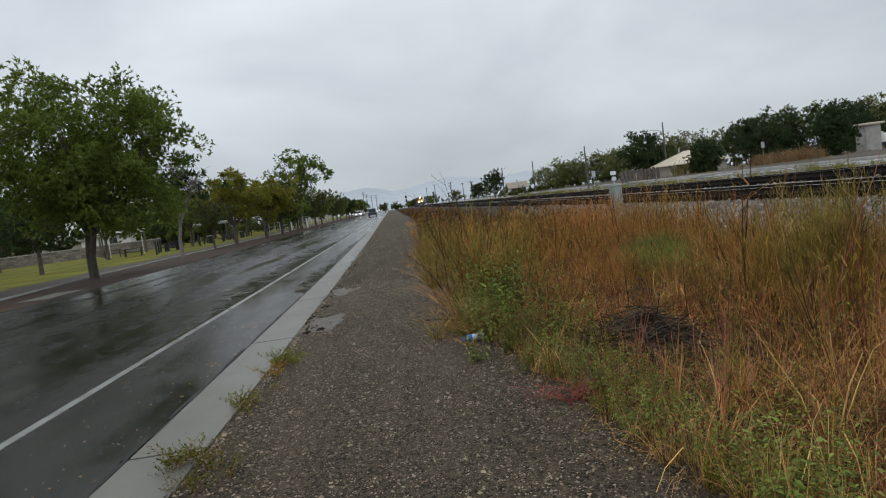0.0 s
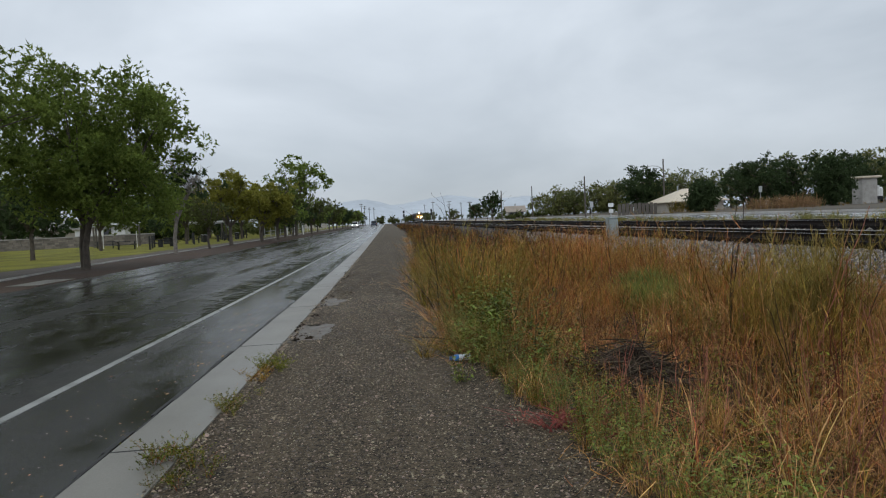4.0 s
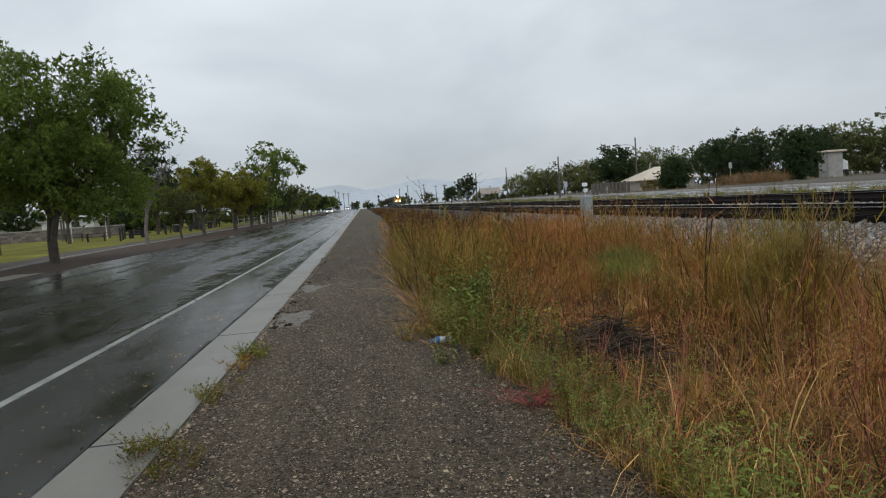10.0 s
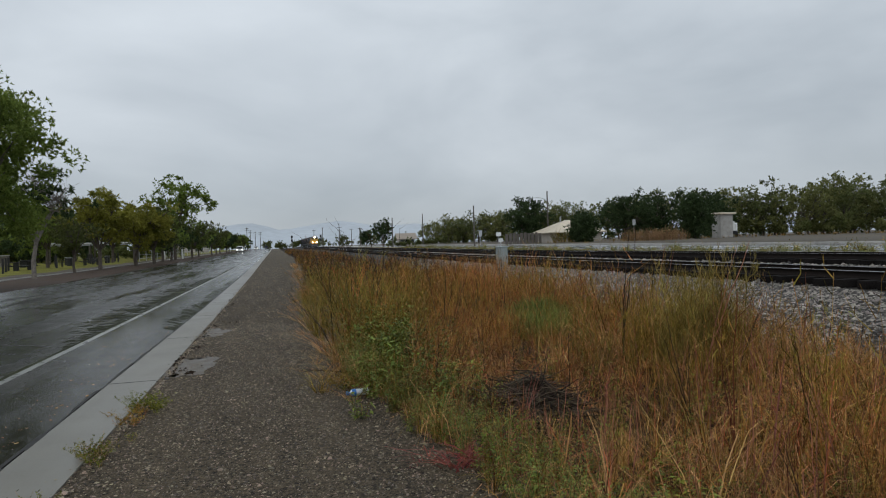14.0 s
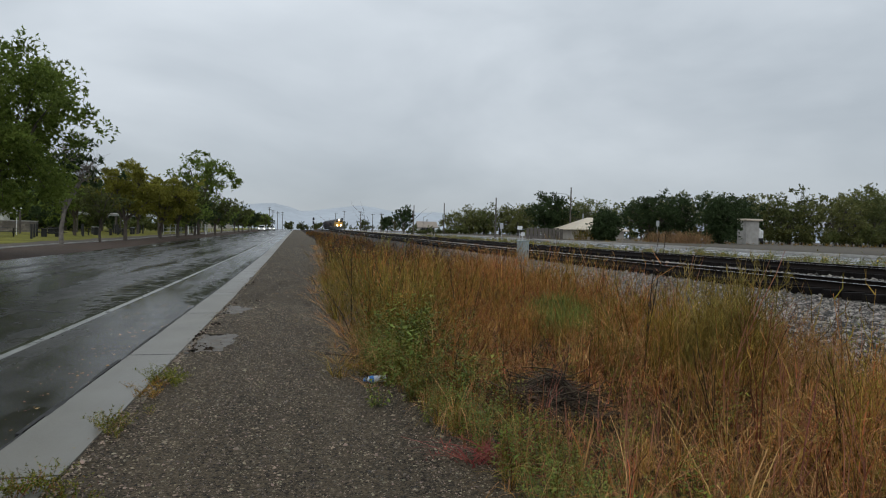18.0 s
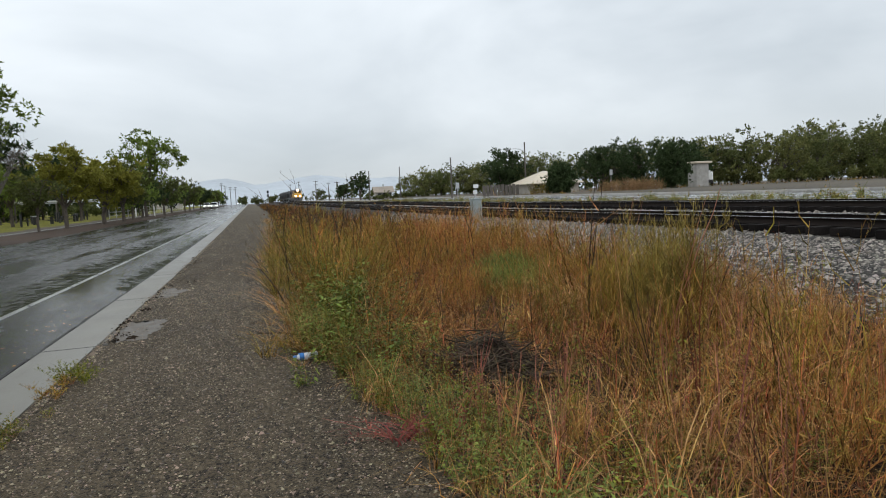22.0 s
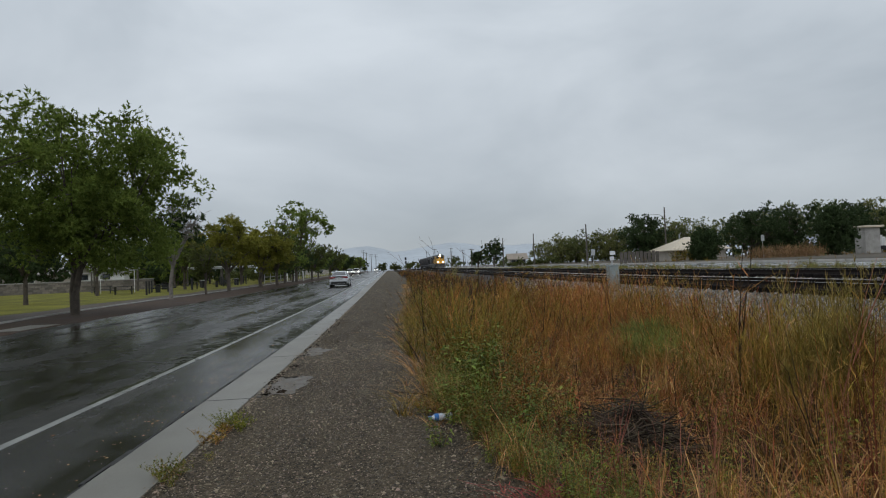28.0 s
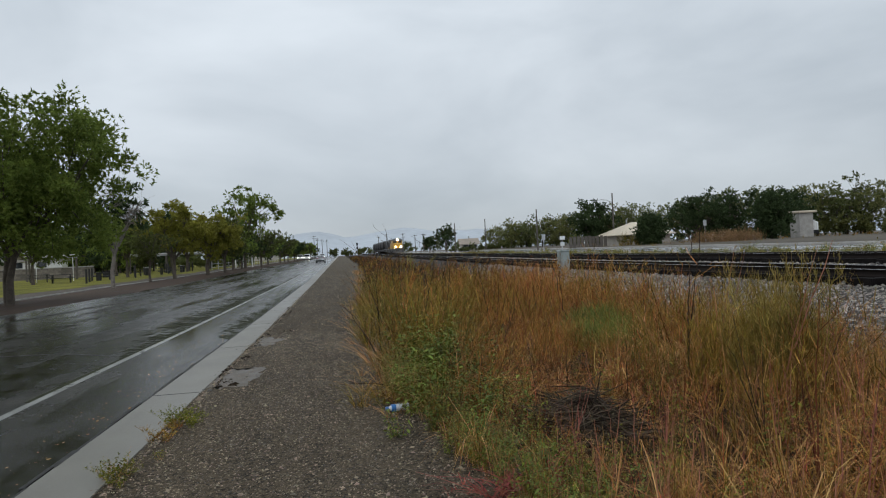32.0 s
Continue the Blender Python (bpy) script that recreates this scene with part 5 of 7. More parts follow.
pos = np.stack([weed_edge(ey) + np.abs(r.normal(0.08, 0.24, 190)), ey], 1)
h = np.clip(0.62 + 0.20 * patchy(pos[:, 0], ey, 0.9, 21.0) * 2, 0.4, 0.85) * np.exp(r.normal(0, 0.16, 190))
k = r.uniform(0, 1, 190)
plant_out("green_weeds", "leafy yellow-green weeds leaning over the gravel", near_green, pos[k < 0.75], h[k < 0.75], [M["weed_straw"], M["weed_bright"]], 91)
plant_out("straw_weeds", "straw-coloured stems leaning over the gravel", near_straw[:2], pos[k >= 0.75], h[k >= 0.75] * 0.85, [M["weed_straw"], M["weed_olive"]], 92)
# the low growth between them
pos, r = scatter(28, 620, 2.2, 9.0, 1.0, edge, 6.4, lambda x, y, r: ~hollow(x, y))
h = 0.62 * np.exp(r.normal(0, 0.25, len(pos)))
k = r.randint(0, 3, len(pos))
plant_out("dead_weeds", "low tangle of limp stems under the taller weeds", near_dead, pos[k == 0], h[k == 0], [M["weed_dead"], M["weed_rust"]], 46)
plant_out("straw_weeds", "low tangle of dry brown grass under the taller weeds", near_straw, pos[k == 1], h[k == 1], [M["weed_straw"], M["weed_rust"]], 47)
plant_out("green_weeds", "low leafy green weeds under the taller ones", near_green, pos[k == 2], h[k == 2] * 0.8, [M["weed_crimson"], M["weed_green"]], 48)
# stout stems
pos, r = scatter(24, 180, 2.5, 8.5, 1.0, lambda y: edge(y) + 0.35, 6.0, lambda x, y, r: ~hollow(x, y))
k = r.randint(0, 3, len(pos))
h = np.clip(stand_height(pos[:, 0], pos[:, 1]) * 1.15, 0.5, 1.35) * np.exp(r.normal(0, 0.12, len(pos)))
plant_out("dry_canes", "bleached straw-coloured upright stems", canes, pos[k == 0], h[k == 0], [M["weed_straw"], M["weed_straw"]], 35)
plant_out("red_canes", "upright weeds with pinkish-red stems", canes, pos[k == 1], h[k == 1], [M["weed_pink"], M["weed_brown"]], 36)
plant_out("dark_canes", "tall dark seed stalks above the weeds", canes, pos[k == 2], h[k == 2] * 1.12, [M["weed_dark"], M["weed_brown"]], 37)
pos, r = scatter(34, 64, 2.5, 6.8, 1.0, lambda y: edge(y) + 0.25, 4.9, lambda x, y, r: ~hollow(x, y))
plant_out("red_canes", "pinkish-red bare stems among the weeds", [cane(s, 3, wide=0.011, twigs=5) for s in (82, 83)], pos, np.clip(stand_height(pos[:, 0], pos[:, 1]) * 1.15, 0.55, 1.25) * np.exp(r.normal(0, 0.12, len(pos))), [M["weed_pink"], M["weed_red"]], 52)
pos, r = scatter(30, 46, 8.5, 34, 0.8, lambda y: edge(y) + 0.4, 7.0, lambda x, y, r: ~hollow(x, y))
plant_out("dark_canes", "tall dark seed stalks above the weeds", [cane(s, 2, wide=0.014) for s in (80, 81)], pos, np.exp(r.normal(0.12, 0.15, len(pos))) * np.where(pos[:, 0] < 3, 0.9, 1.0), [M["weed_dark"], M["weed_brown"]], 38)
creepers = [weed(s, 20, 0.36, 1.9, 0, 0.03, width=0.007, curve=0.15, side=0, mats=(0, 0), droop=0.45, seg=4) for s in (26, 27)]
pos, r = scatter(29, 210, 7.5, 60, 0.75, lambda y: edge(y) - 0.32, 2.0, lambda x, y, r: x - weed_edge(y) < 0.25 * r.uniform(-1, 1, len(x)))
plant_out("edge_grass", "flattened straw grass creeping onto the gravel", creepers, pos, np.exp(r.normal(0, 0.3, len(pos))), [M["weed_straw"]], 50, "grass")
pos = np.array([(1.05, 11.0), (1.4, 11.5), (1.7, 11.6), (1.75, 11.9), (1.9, 12.4), (2.3, 13.0), (2.6, 13.8), (2.05, 12.0), (1.2, 11.3), (1.5, 12.2), (2.2, 12.6)])
twigs = [cane(s, 1, wide=0.010, twigs=6) for s in (23, 24, 25)]
plant_out("dead_stalks", "bare dark stalks standing above the weeds", twigs, pos, np.array([1.75, 1.8, 1.85, 1.9, 1.8, 1.85, 1.75, 1.7, 1.7, 1.85, 1.75]), [M["weed_dark"], M["weed_dead"]], 49)
pos, r = scatter(25, 950, 24, 160, 0.55, edge, 7.8, lambda x, y, r: x > 0)
h = np.clip(stand_height(pos[:, 0], pos[:, 1]), 0.55, 0.95) * np.exp(r.normal(0, 0.16, len(pos)))
k3 = patchy(pos[:, 0], pos[:, 1], 0.2, 2.0) + r.normal(0, 0.15, len(pos)) + 0.25 * (pos[:, 0] < weed_edge(pos[:, 1]) + 0.9) > 0.2
plant_out("far_weeds", "mass of rust-brown weeds beside the gravel", far_rust, pos[~k3], h[~k3], [M["weed_dark"], M["weed_far"]], 36)
plant_out("far_weeds", "mass of olive-brown weeds beside the gravel", far_rust, pos[k3], h[k3], [M["weed_far"], M["weed_olive"]], 38)
pos, r = scatter(27, 420, -9, 2.4, 1.0, lambda y: 0 * y + 2.45, 7.5, lambda x, y, r: x > 0)
plant_out("rust_weeds", "dry rust-brown weeds running on beside the gravel", mid_rust, pos, 0.62 * np.exp(r.normal(0, 0.25, len(pos))), [M["weed_rust"], M["weed_brown"], M["weed_straw"]], 30)
pos, r = scatter(26, 3000, 10.3, 14.3, 1.0, lambda y: 0 * y + 3.2, 6.6, lambda x, y, r: ((x - 4.9 - 0.36 * (y - 12.3)) / 0.60) ** 2 + ((y - 12.3) / 2.0) ** 2 < 1)
ring, r2 = scatter(33, 320, 9.6, 15.5, 1.0, lambda y: 0 * y + 3.2, 6.6, lambda x, y, r: ((x - 4.9 - 0.36 * (y - 12.3)) / 0.30) ** 2 + ((y - 12.3) / 1.25) ** 2 > 1)
plant_out("brown_weeds", "low brown grass round the green patch", mid_rust, ring, 0.46 * np.exp(r2.normal(0, 0.2, len(ring))), [M["weed_rust"], M["weed_brown"], M["weed_olive"]], 51)
short = [weed(s, 12, 0.28, 0.4, 0, 0.03, width=0.010, curve=0.08, side=0, mats=(0, 0), seg=3) for s in (16, 17)]
plant_out("green_grass", "patch of short bright green grass", short, pos, np.exp(r.normal(-0.12, 0.25, len(pos))), [M["weed_lawn"]], 37, "grass")

# ---- woods beyond the tracks ----
rng = random.Random(8)
right_trees = [(42.5, 103, 8.3, 3.4, "leaf_dark"), (44.1, 86, 4.3, 1.75, "leaf_dark"), (62, 104, 9.2, 5.0, "leaf_dark"), (69, 106, 8.6, 4.6, "leaf_dark"), (76, 103, 9.4, 5.0, "leaf_dark"), (84, 108, 9.0, 4.8, "leaf_dark"), (60.3, 82, 6.6, 2.4, "leaf_dark")]
for i, (x, y, h, s, lf) in enumerate(right_trees):
    tree("dense dark evergreen beside the side street", x, y, h, s, 1.6, 0.22, lf, 90 + i, clumps=140, per=171, size=0.132, clump=1.15, low=-0.06, group="evergreens")
k = 0
for i in range(46):
    f = (i / 45) ** 0.82
    x = 47 + 96 * f**1.15 + rng.uniform(-2, 2)
    y = 178 - 75 * smooth(0, 0.7, f) + rng.uniform(-6, 6)
    tree("olive-green broadleaf tree in the woodland", float(x), float(y), (rng.uniform(8.0, 10.0) + 3.4 * f) * (0.78 + 0.22 * float(smooth(0, 0.25, f))), rng.uniform(5.0, 6.4), 2.2, 0.2, ("leaf_wood", "leaf_hazed", "leaf_wood", "leaf_olive", "leaf_hazed")[i * 7 % 5], 120 + i, clumps=66, per=117, size=0.168, clump=1.5, low=0.0, group="woodland")
for i, (x, y, hh) in enumerate(((-4, 392, 5.0), (4, 385, 4.2), (-20, 388, 6.5), (14, 400, 5.5), (27, 405, 6), (-32, 380, 7), (40, 380, 7), (52, 350, 8), (-45, 360, 8))):
    tree("hazy olive bush where the road runs out", x, y, hh, hh * 0.75, 1.2, 0.2, "leaf_olive", 280 + i, clumps=40, per=30, size=0.432, clump=1.3, low=0.0, group="far bushes")
us, ur = [], np.random.RandomState(71)
for k in range(190):
    f_ = ur.uniform(0, 1)
    us.append((47 + 98 * f_**1.15 + ur.normal(0, 2), 176 - 75 * float(smooth(0, 0.7, f_)) + ur.normal(0, 5)))
thicket = [weed(s, 7, 1.0, 0.6, 5, 0.26, width=0.03, side=3, mats=(0, 1), seg=3) for s in (21, 22)]
plant_out("undergrowth", "dark undergrowth below the woodland trees", thicket, np.array(us), np.exp(ur.normal(0.75, 0.2, len(us))), [M["leaf_dark"], M["leaf_wood"]], 72, "undergrowth")
hr = np.random.RandomState(75)
hedge = np.stack([hr.uniform(29, 46, 70), hr.normal(167, 0.8, 70)], 1)
plant_out("yard_hedge", "low scrubby hedge before the far house", thicket, hedge, np.exp(hr.normal(0.1, 0.25, 70)), [M["leaf_dark"], M["leaf_olive"]], 76, "hedge")
pk = np.random.RandomState(78)
screen = np.stack([pk.uniform(-64, -19, 150), pk.uniform(118, 150, 150)], 1)
plant_out("park_shrubs", "dark shrubs closing off the back of the park", thicket, screen, np.exp(pk.normal(0.75, 0.25, 150)), [M["leaf_dark"], M["leaf_olive"]], 79, "shrubs")
fr = np.random.RandomState(73)
far = np.stack([fr.uniform(-70, 85, 110), fr.uniform(385, 445, 110)], 1)
plant_out("far_scrub", "hazy olive scrub where the land levels out", thicket, far[np.abs(far[:, 0] + 6) > 7], np.exp(fr.normal(0.9, 0.35, 110))[np.abs(far[:, 0] + 6) > 7], [M["leaf_dark"], M["leaf_olive"]], 74, "scrub")
tree("dark shrubby tree by the far house", 27.0, 190, 5.2, 2.2, 1.2, 0.15, "leaf_dark", 201, clumps=40, per=40, size=0.312, clump=1.0, low=0.1)
tree("dark round tree by the far house", 31.4, 186, 8.6, 3.0, 2, 0.2, "leaf_dark", 200, clumps=60, per=42, size=0.312, clump=1.3, low=0.12)


# ---- hills ----
def hills(name, y, x0, x1, top, seed, material):
    n = 420
    xs = np.linspace(x0, x1, n)
    knots = [(-1500, 92), (-700, 118), (-330, 122), (-190, 142), (-110, 143), (-40, 128), (28, 104), (95, 110), (215, 129), (345, 148), (440, 141), (560, 118), (800, 124), (1200, 100), (2000, 112), (4000, 80)]
    hz = np.interp(xs, [k for k, _ in knots], [z for _, z in knots]) * top / 150 + np.array([3.5 * noise.noise(Vector((x * 0.012, seed, 0))) + 1.6 * noise.noise(Vector((x * 0.04, seed, 3))) for x in xs])
    v = np.concatenate([np.stack([xs, np.full(n, y - 900), np.full(n, -20.0)], 1), np.stack([xs, np.full(n, y - 300), hz * 0.55], 1), np.stack([xs, np.full(n, y), hz], 1), np.stack([xs, np.full(n, y + 300), np.full(n, -20.0)], 1)])
    i = np.arange(n - 1)
    f = np.concatenate([np.stack([i + a * n, i + 1 + a * n, i + 1 + (a + 1) * n, i + (a + 1) * n], 1) for a in range(3)])
    return tagged(new(name, mesh_np(name, v, f, [material])), "low hills under cloud with haze painted in pale blue-grey", "hills", kind="structure")


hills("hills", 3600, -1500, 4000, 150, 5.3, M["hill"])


# ---- along the tracks ----
def slab(points, thick):
    """A flat pane: a polygon with thickness along its normal."""
    bm = bmesh.new()
    p = [Vector(q) for q in points]
    nrm = (p[1] - p[0]).cross(p[2] - p[0]).normalized() * thick
    a = [bm.verts.new(q) for q in p]
    b = [bm.verts.new(q + nrm) for q in p]
    k = len(p)
    bm.faces.new(a[::-1])
    bm.faces.new(b)
    for i in range(k):
        bm.faces.new((a[i], a[(i + 1) % k], b[(i + 1) % k], b[i]))
    bmesh.ops.recalc_face_normals(bm, faces=list(bm.faces))
    return bm


def relay_cabinet(x, y):
    root = tagged(empty("relay_cabinet", x, y, float(gz(x, y)) - 0.02), "pale grey-green steel relay cabinet beside the track", "cabinet")
    part("base", box(-0.25, 0.25, -0.24, 0.24, 0, 0.10, 0.01), M["concrete"], root, "concrete footing")
    part("body", box(-0.22, 0.22, -0.21, 0.21, 0.10, 1.02, 0.015), M["cabinet"], root)
    part("lid", box(-0.25, 0.25, -0.24, 0.24, 1.02, 1.07, 0.012), M["cabinet"], root)
    d = part("door", box(-0.19, 0.19, -0.23, -0.212, 0.16, 0.97, 0.006), M["cabinet"], root)
    part("handle", box(0.12, 0.15, -0.265, -0.23, 0.50, 0.64, 0.006), M["dark"], d, "dark metal handle")
    for z in (0.26, 0.86):
        part("hinge", box(-0.21, -0.185, -0.24, -0.215, z, z + 0.09), M["galv"], d)
    return root


relay_cabinet(10.45, 29.2)
cp = np.array([(9.75 + 0.4 * math.sin(k * 2.1), 27.7 + 0.5 * math.cos(k * 1.3)) for k in range(12)])
plant_out("cabinet_weeds", "olive weeds growing against the relay cabinet", near_olive[:3], cp, np.linspace(0.75, 1.15, 12), [M["weed_rust"], M["weed_olive"], M["weed_straw"]], 45)


def marker(name, label, cat, x, y, h, plate, material, post="galv"):
    root = tagged(empty(name, x, y, float(gz(x, y)) - 0.05), label, cat)
    part("post", rod((0, 0, 0), (0, 0, h), 0.035, 0.03), M[post], root)
    w, z0, z1 = plate
    part("plate", box(-w / 2, w / 2, -0.05, -0.034, z0, z1, 0.004), M[material], root, "plain flat plate")
    return root


marker("trackside_post", "grey post with a small white plate", "post", 10.62, 29.75, 1.5, (0.2, 1.30, 1.47), "white")
marker("trackside_sign", "small white sign on a thin post", "sign", 31.0, 86, 2.0, (0.75, 1.55, 2.05), "white")
marker("trackside_sign", "grey marker board on a thin post", "sign", 28.3, 86, 2.2, (0.5, 1.6, 2.4), "galv")
marker("street_sign", "white road sign plates on a post", "sign", 52, 85, 3.2, (0.5, 2.3, 3.1), "galv")


def signal(x, y, h):
    root = tagged(empty("railway_signal", x, y, float(gz(x, y)) - 0.05), "dark railway signal mast with two heads", "signal")
    part("mast", rod((0, 0, 0), (0, 0, h), 0.12, 0.10), M["galv"], root)
    for z in (h * 0.62, h * 0.92):
        hd = part("head", box(-0.45, 0.45, -0.25, -0.05, z - 0.7, z + 0.7, 0.05), M["dark"], root, "black signal backboard")
        part("hood", rod((0, -0.25, z + 0.1), (0, -0.5, z + 0.1), 0.16), M["dark"], hd)
    return root


signal(9.0, 325, 6.2)
signal(23.5, 330, 6.0)


def utility_pole(x, y, h, arms=1, lamp=0, r=0.14):
    root = tagged(empty("utility_pole", x, y, float(gz(x, y)) - 0.1), "weathered timber utility pole" + (" with a curved street lamp" if lamp else " with a short crossarm"), "pole", "utility poles")
    part("shaft", rod((0, 0, 0), (0, 0, h), r * 1.15, r * 0.75), M["pole"], root)
    for k in range(arms):
        z = h - 0.35 - k * 0.9
        arm = part("crossarm", box(-0.95, 0.95, -0.06, 0.06, z - 0.07, z + 0.07), M["pole"], root)
        for px in (-0.85, -0.3, 0.3, 0.85):
            part("insulator", rod((px, 0, z + 0.07), (px, 0, z + 0.22), 0.045, 0.03, 6), M["galv"], arm)
    if lamp:
        pts = [(0, 0, h - 1.6), (-1.0, 0, h - 1.15), (-2.0, 0, h - 1.05), (-3.0, 0, h - 1.25)]
        v, f = sweep([(pts, [0.05, 0.05, 0.045, 0.04])], 6)
        a = part("lamp_arm", mesh_np("lamp_arm", v, f, [M["galv"]]), None, root)
        part("lamp_head", box(-3.6, -2.9, -0.13, 0.13, h - 1.36, h - 1.2, 0.04), M["galv"], a)
    return root


utility_pole(45.2, 100.5, 8.7, arms=0, lamp=1)
utility_pole(34.0, 106.5, 7.1, arms=0)
utility_pole(27.6, 150, 7.0, arms=0)
utility_pole(36.4, 156, 8.0, arms=0)
for i, (x, y, h) in enumerate(((-12.5, 330, 13), (-9.5, 365, 11.5), (-7.0, 372, 11.5), (-11.5, 348, 12), (23, 310, 11), (26, 260, 9.5), (30, 300, 9), (38, 320, 10), (44, 330, 10), (22, 360, 11), (33, 250, 8.5), (50, 300, 10))):
    utility_pole(x, y, h * 0.86, arms=1 + (i < 4), r=0.17)


# ---- houses beyond the tracks ----
def gable_house(name, label, x, y, w, d, h, rise_, turn, roof, wall="stucco", eave=0.7):
    root = tagged(empty(name, x, y, float(gz(x, y)) - 0.1, turn), label, "house")
    part("wall", box(-w / 2, w / 2, -d / 2, d / 2, 0, h), M[wall], root)
    for s in (-1, 1):
        prof = [(s * (d / 2 + eave), h - 0.12), (0, h + rise_), (0, h + rise_ + 0.14), (s * (d / 2 + eave), h + 0.06)]
        part("roof", extrude_yz(prof, -w / 2 - eave, w / 2 + eave), M[roof], root, "pale low-pitched roof slope")
    for s in (-1, 1):
        part("gable", extrude_yz([(-d / 2, h), (d / 2, h), (0, h + rise_ - 0.05)], s * w / 2 - 0.1, s * w / 2 + 0.1), M[wall], root)
    for px in (-w * 0.3, w * 0.05, w * 0.33):
        win = part("window", box(px - 0.6, px + 0.6, -d / 2 - 0.05, -d / 2 + 0.02, 0.95, 2.0), M["white"], root, "white-framed window")
        part("pane", box(px - 0.52, px + 0.52, -d / 2 - 0.062, -d / 2 - 0.045, 1.03, 1.92), M["glass"], win, "dark pane")
    dr = part("door", box(-w * 0.14 - 0.45, -w * 0.14 + 0.45, -d / 2 - 0.04, -d / 2 + 0.02, 0.0, 2.05), M["dark"], root)
    part("chimney", box(w * 0.02, w * 0.02 + 0.3, 0.6, 0.9, h + rise_ * 0.5, h + rise_ + 0.75), M["galv"], root)
    return root




def hip_house(label, x, y, w, d, h, rise_, ridge, roof, wall="stucco", eave=0.6):
    """A low house under a roof that slopes to all four sides."""
    root = tagged(empty("house", x, y, float(gz(x, y)) - 0.1), label, "house")
    part("wall", box(-w / 2, w / 2, -d / 2, d / 2, 0, h), M[wall], root)
    bm = bmesh.new()
    e = [bm.verts.new((sx * (w / 2 + eave), sy * (d / 2 + eave), h - 0.05)) for sx, sy in ((-1, -1), (1, -1), (1, 1), (-1, 1))]
    u = [bm.verts.new((q.co.x, q.co.y, h + 0.08)) for q in e]
    t = [bm.verts.new((sx * ridge / 2, 0, h + rise_)) for sx in (-1, 1)]
    for f in ((u[0], u[1], t[1], t[0]), (u[2], u[3], t[0], t[1]), (u[3], u[0], t[0]), (u[1], u[2], t[1]), (e[3], e[2], e[1], e[0]), (e[0], e[1], u[1], u[0]), (e[1], e[2], u[2], u[1]), (e[2], e[3], u[3], u[2]), (e[3], e[0], u[0], u[3])):
        bm.faces.new(f)
    part("roof", bm, M[roof], root, "broad cream hip roof")
    for px in (-w * 0.36, -w * 0.1):
        win = part("window", box(px - 0.6, px + 0.6, -d / 2 - 0.05, -d / 2 + 0.02, 0.8, 1.8), M["white"], root, "white-framed window")
        part("pane", box(px - 0.52, px + 0.52, -d / 2 - 0.062, -d / 2 - 0.045, 0.88, 1.72), M["glass"], win, "dark pane")
    part("vent_pipe", rod((-w * 0.12, 0.5, h), (-w * 0.12, 0.5, h + rise_ + 0.5), 0.11, None, 8), M["galv"], root)
    return root


hip_house("low house with a broad cream hip roof", 46.6, 96.0, 8.4, 7.0, 1.55, 2.05, 1.0, "cream")
gable_house("house", "low tan-roofed house behind the street", 35.2, 172.0, 4.2, 6, 1.9, 1.5, -5, "tanroof")
gable_house("house", "distant low house with a pale roof", -30.0, 250.0, 14, 8, 3, 1.8, 5, "stucco")

stand = tagged(empty("loading_shelter", 67.9, 85, float(gz(67.8, 85)) - 0.05), "pale concrete shelter with a projecting flat roof", "shelter")
part("pier", extrude_yz([(-1.0, 0), (1.0, 0), (1.0, 3.55), (-1.0, 3.55)], -1.6, 0.6), M["concrete"], stand)
part("roof", box(-1.9, 1.1, -1.3, 1.2, 3.55, 3.85, 0.06), M["cream"], stand, "flat pale roof slab")

truck = tagged(empty("box_truck", 71.4, 88, float(gz(71, 88)), -39), "parked white box truck seen from behind", "truck")
part("cargo_box", box(-0.95, 0.55, -2.2, 2.0, 0.95, 2.45, 0.05), M["white"], truck)
part("chassis", box(-0.9, 0.9, -2.3, 3.6, 0.45, 0.95), M["dark"], truck)
part("cab", box(-1.0, 1.0, 2.1, 3.7, 0.6, 2.3, 0.15), M["white"], truck)
for wx in (-0.85, 0.85):
    for wy in (-1.3, 2.9):
        part("wheel", rod((wx - 0.13, wy, 0.42), (wx + 0.13, wy, 0.42), 0.42, None, 14), M["rubber"], truck)

fence = tagged(empty("yard_fence", 38.2, 94, float(gz(38, 94))), "grey weathered board fence", "fence")
for k in range(10):
    x = -3.2 + k * 0.62
    part("board", box(x, x + 0.5, -0.02, 0.02, 0.05, 1.75 + 0.06 * (k % 3)), M["pole"], fence)
for z in (0.5, 1.4):
    part("rail", box(-3.2, 2.9, 0.02, 0.09, z, z + 0.09), M["pole"], fence)

low_wall = tagged(empty("street_kerb", 0, 0, 0), "long low pale kerb beyond the side street", "kerb", kind="structure")
for k in range(26):
    y0 = 6 + k * 6.0
    v = []
    for y in (y0, y0 + 5.97):
        xo = float(np.interp(y, [0, 30, 60, 100, 200], [35, 35, 36, 36, 36]))
        z = float(gz(xo, y))
        v += [(xo, y, z - 0.1), (xo + 0.22, y, z - 0.1), (xo + 0.22, y, z + 0.2), (xo, y, z + 0.2)]
    part("kerbstone", mesh_np("kerbstone", v, [(0, 1, 2, 3), (4, 7, 6, 5), (0, 4, 5, 1), (1, 5, 6, 2), (2, 6, 7, 3), (3, 7, 4, 0)], [M["concrete"]]), None, low_wall)

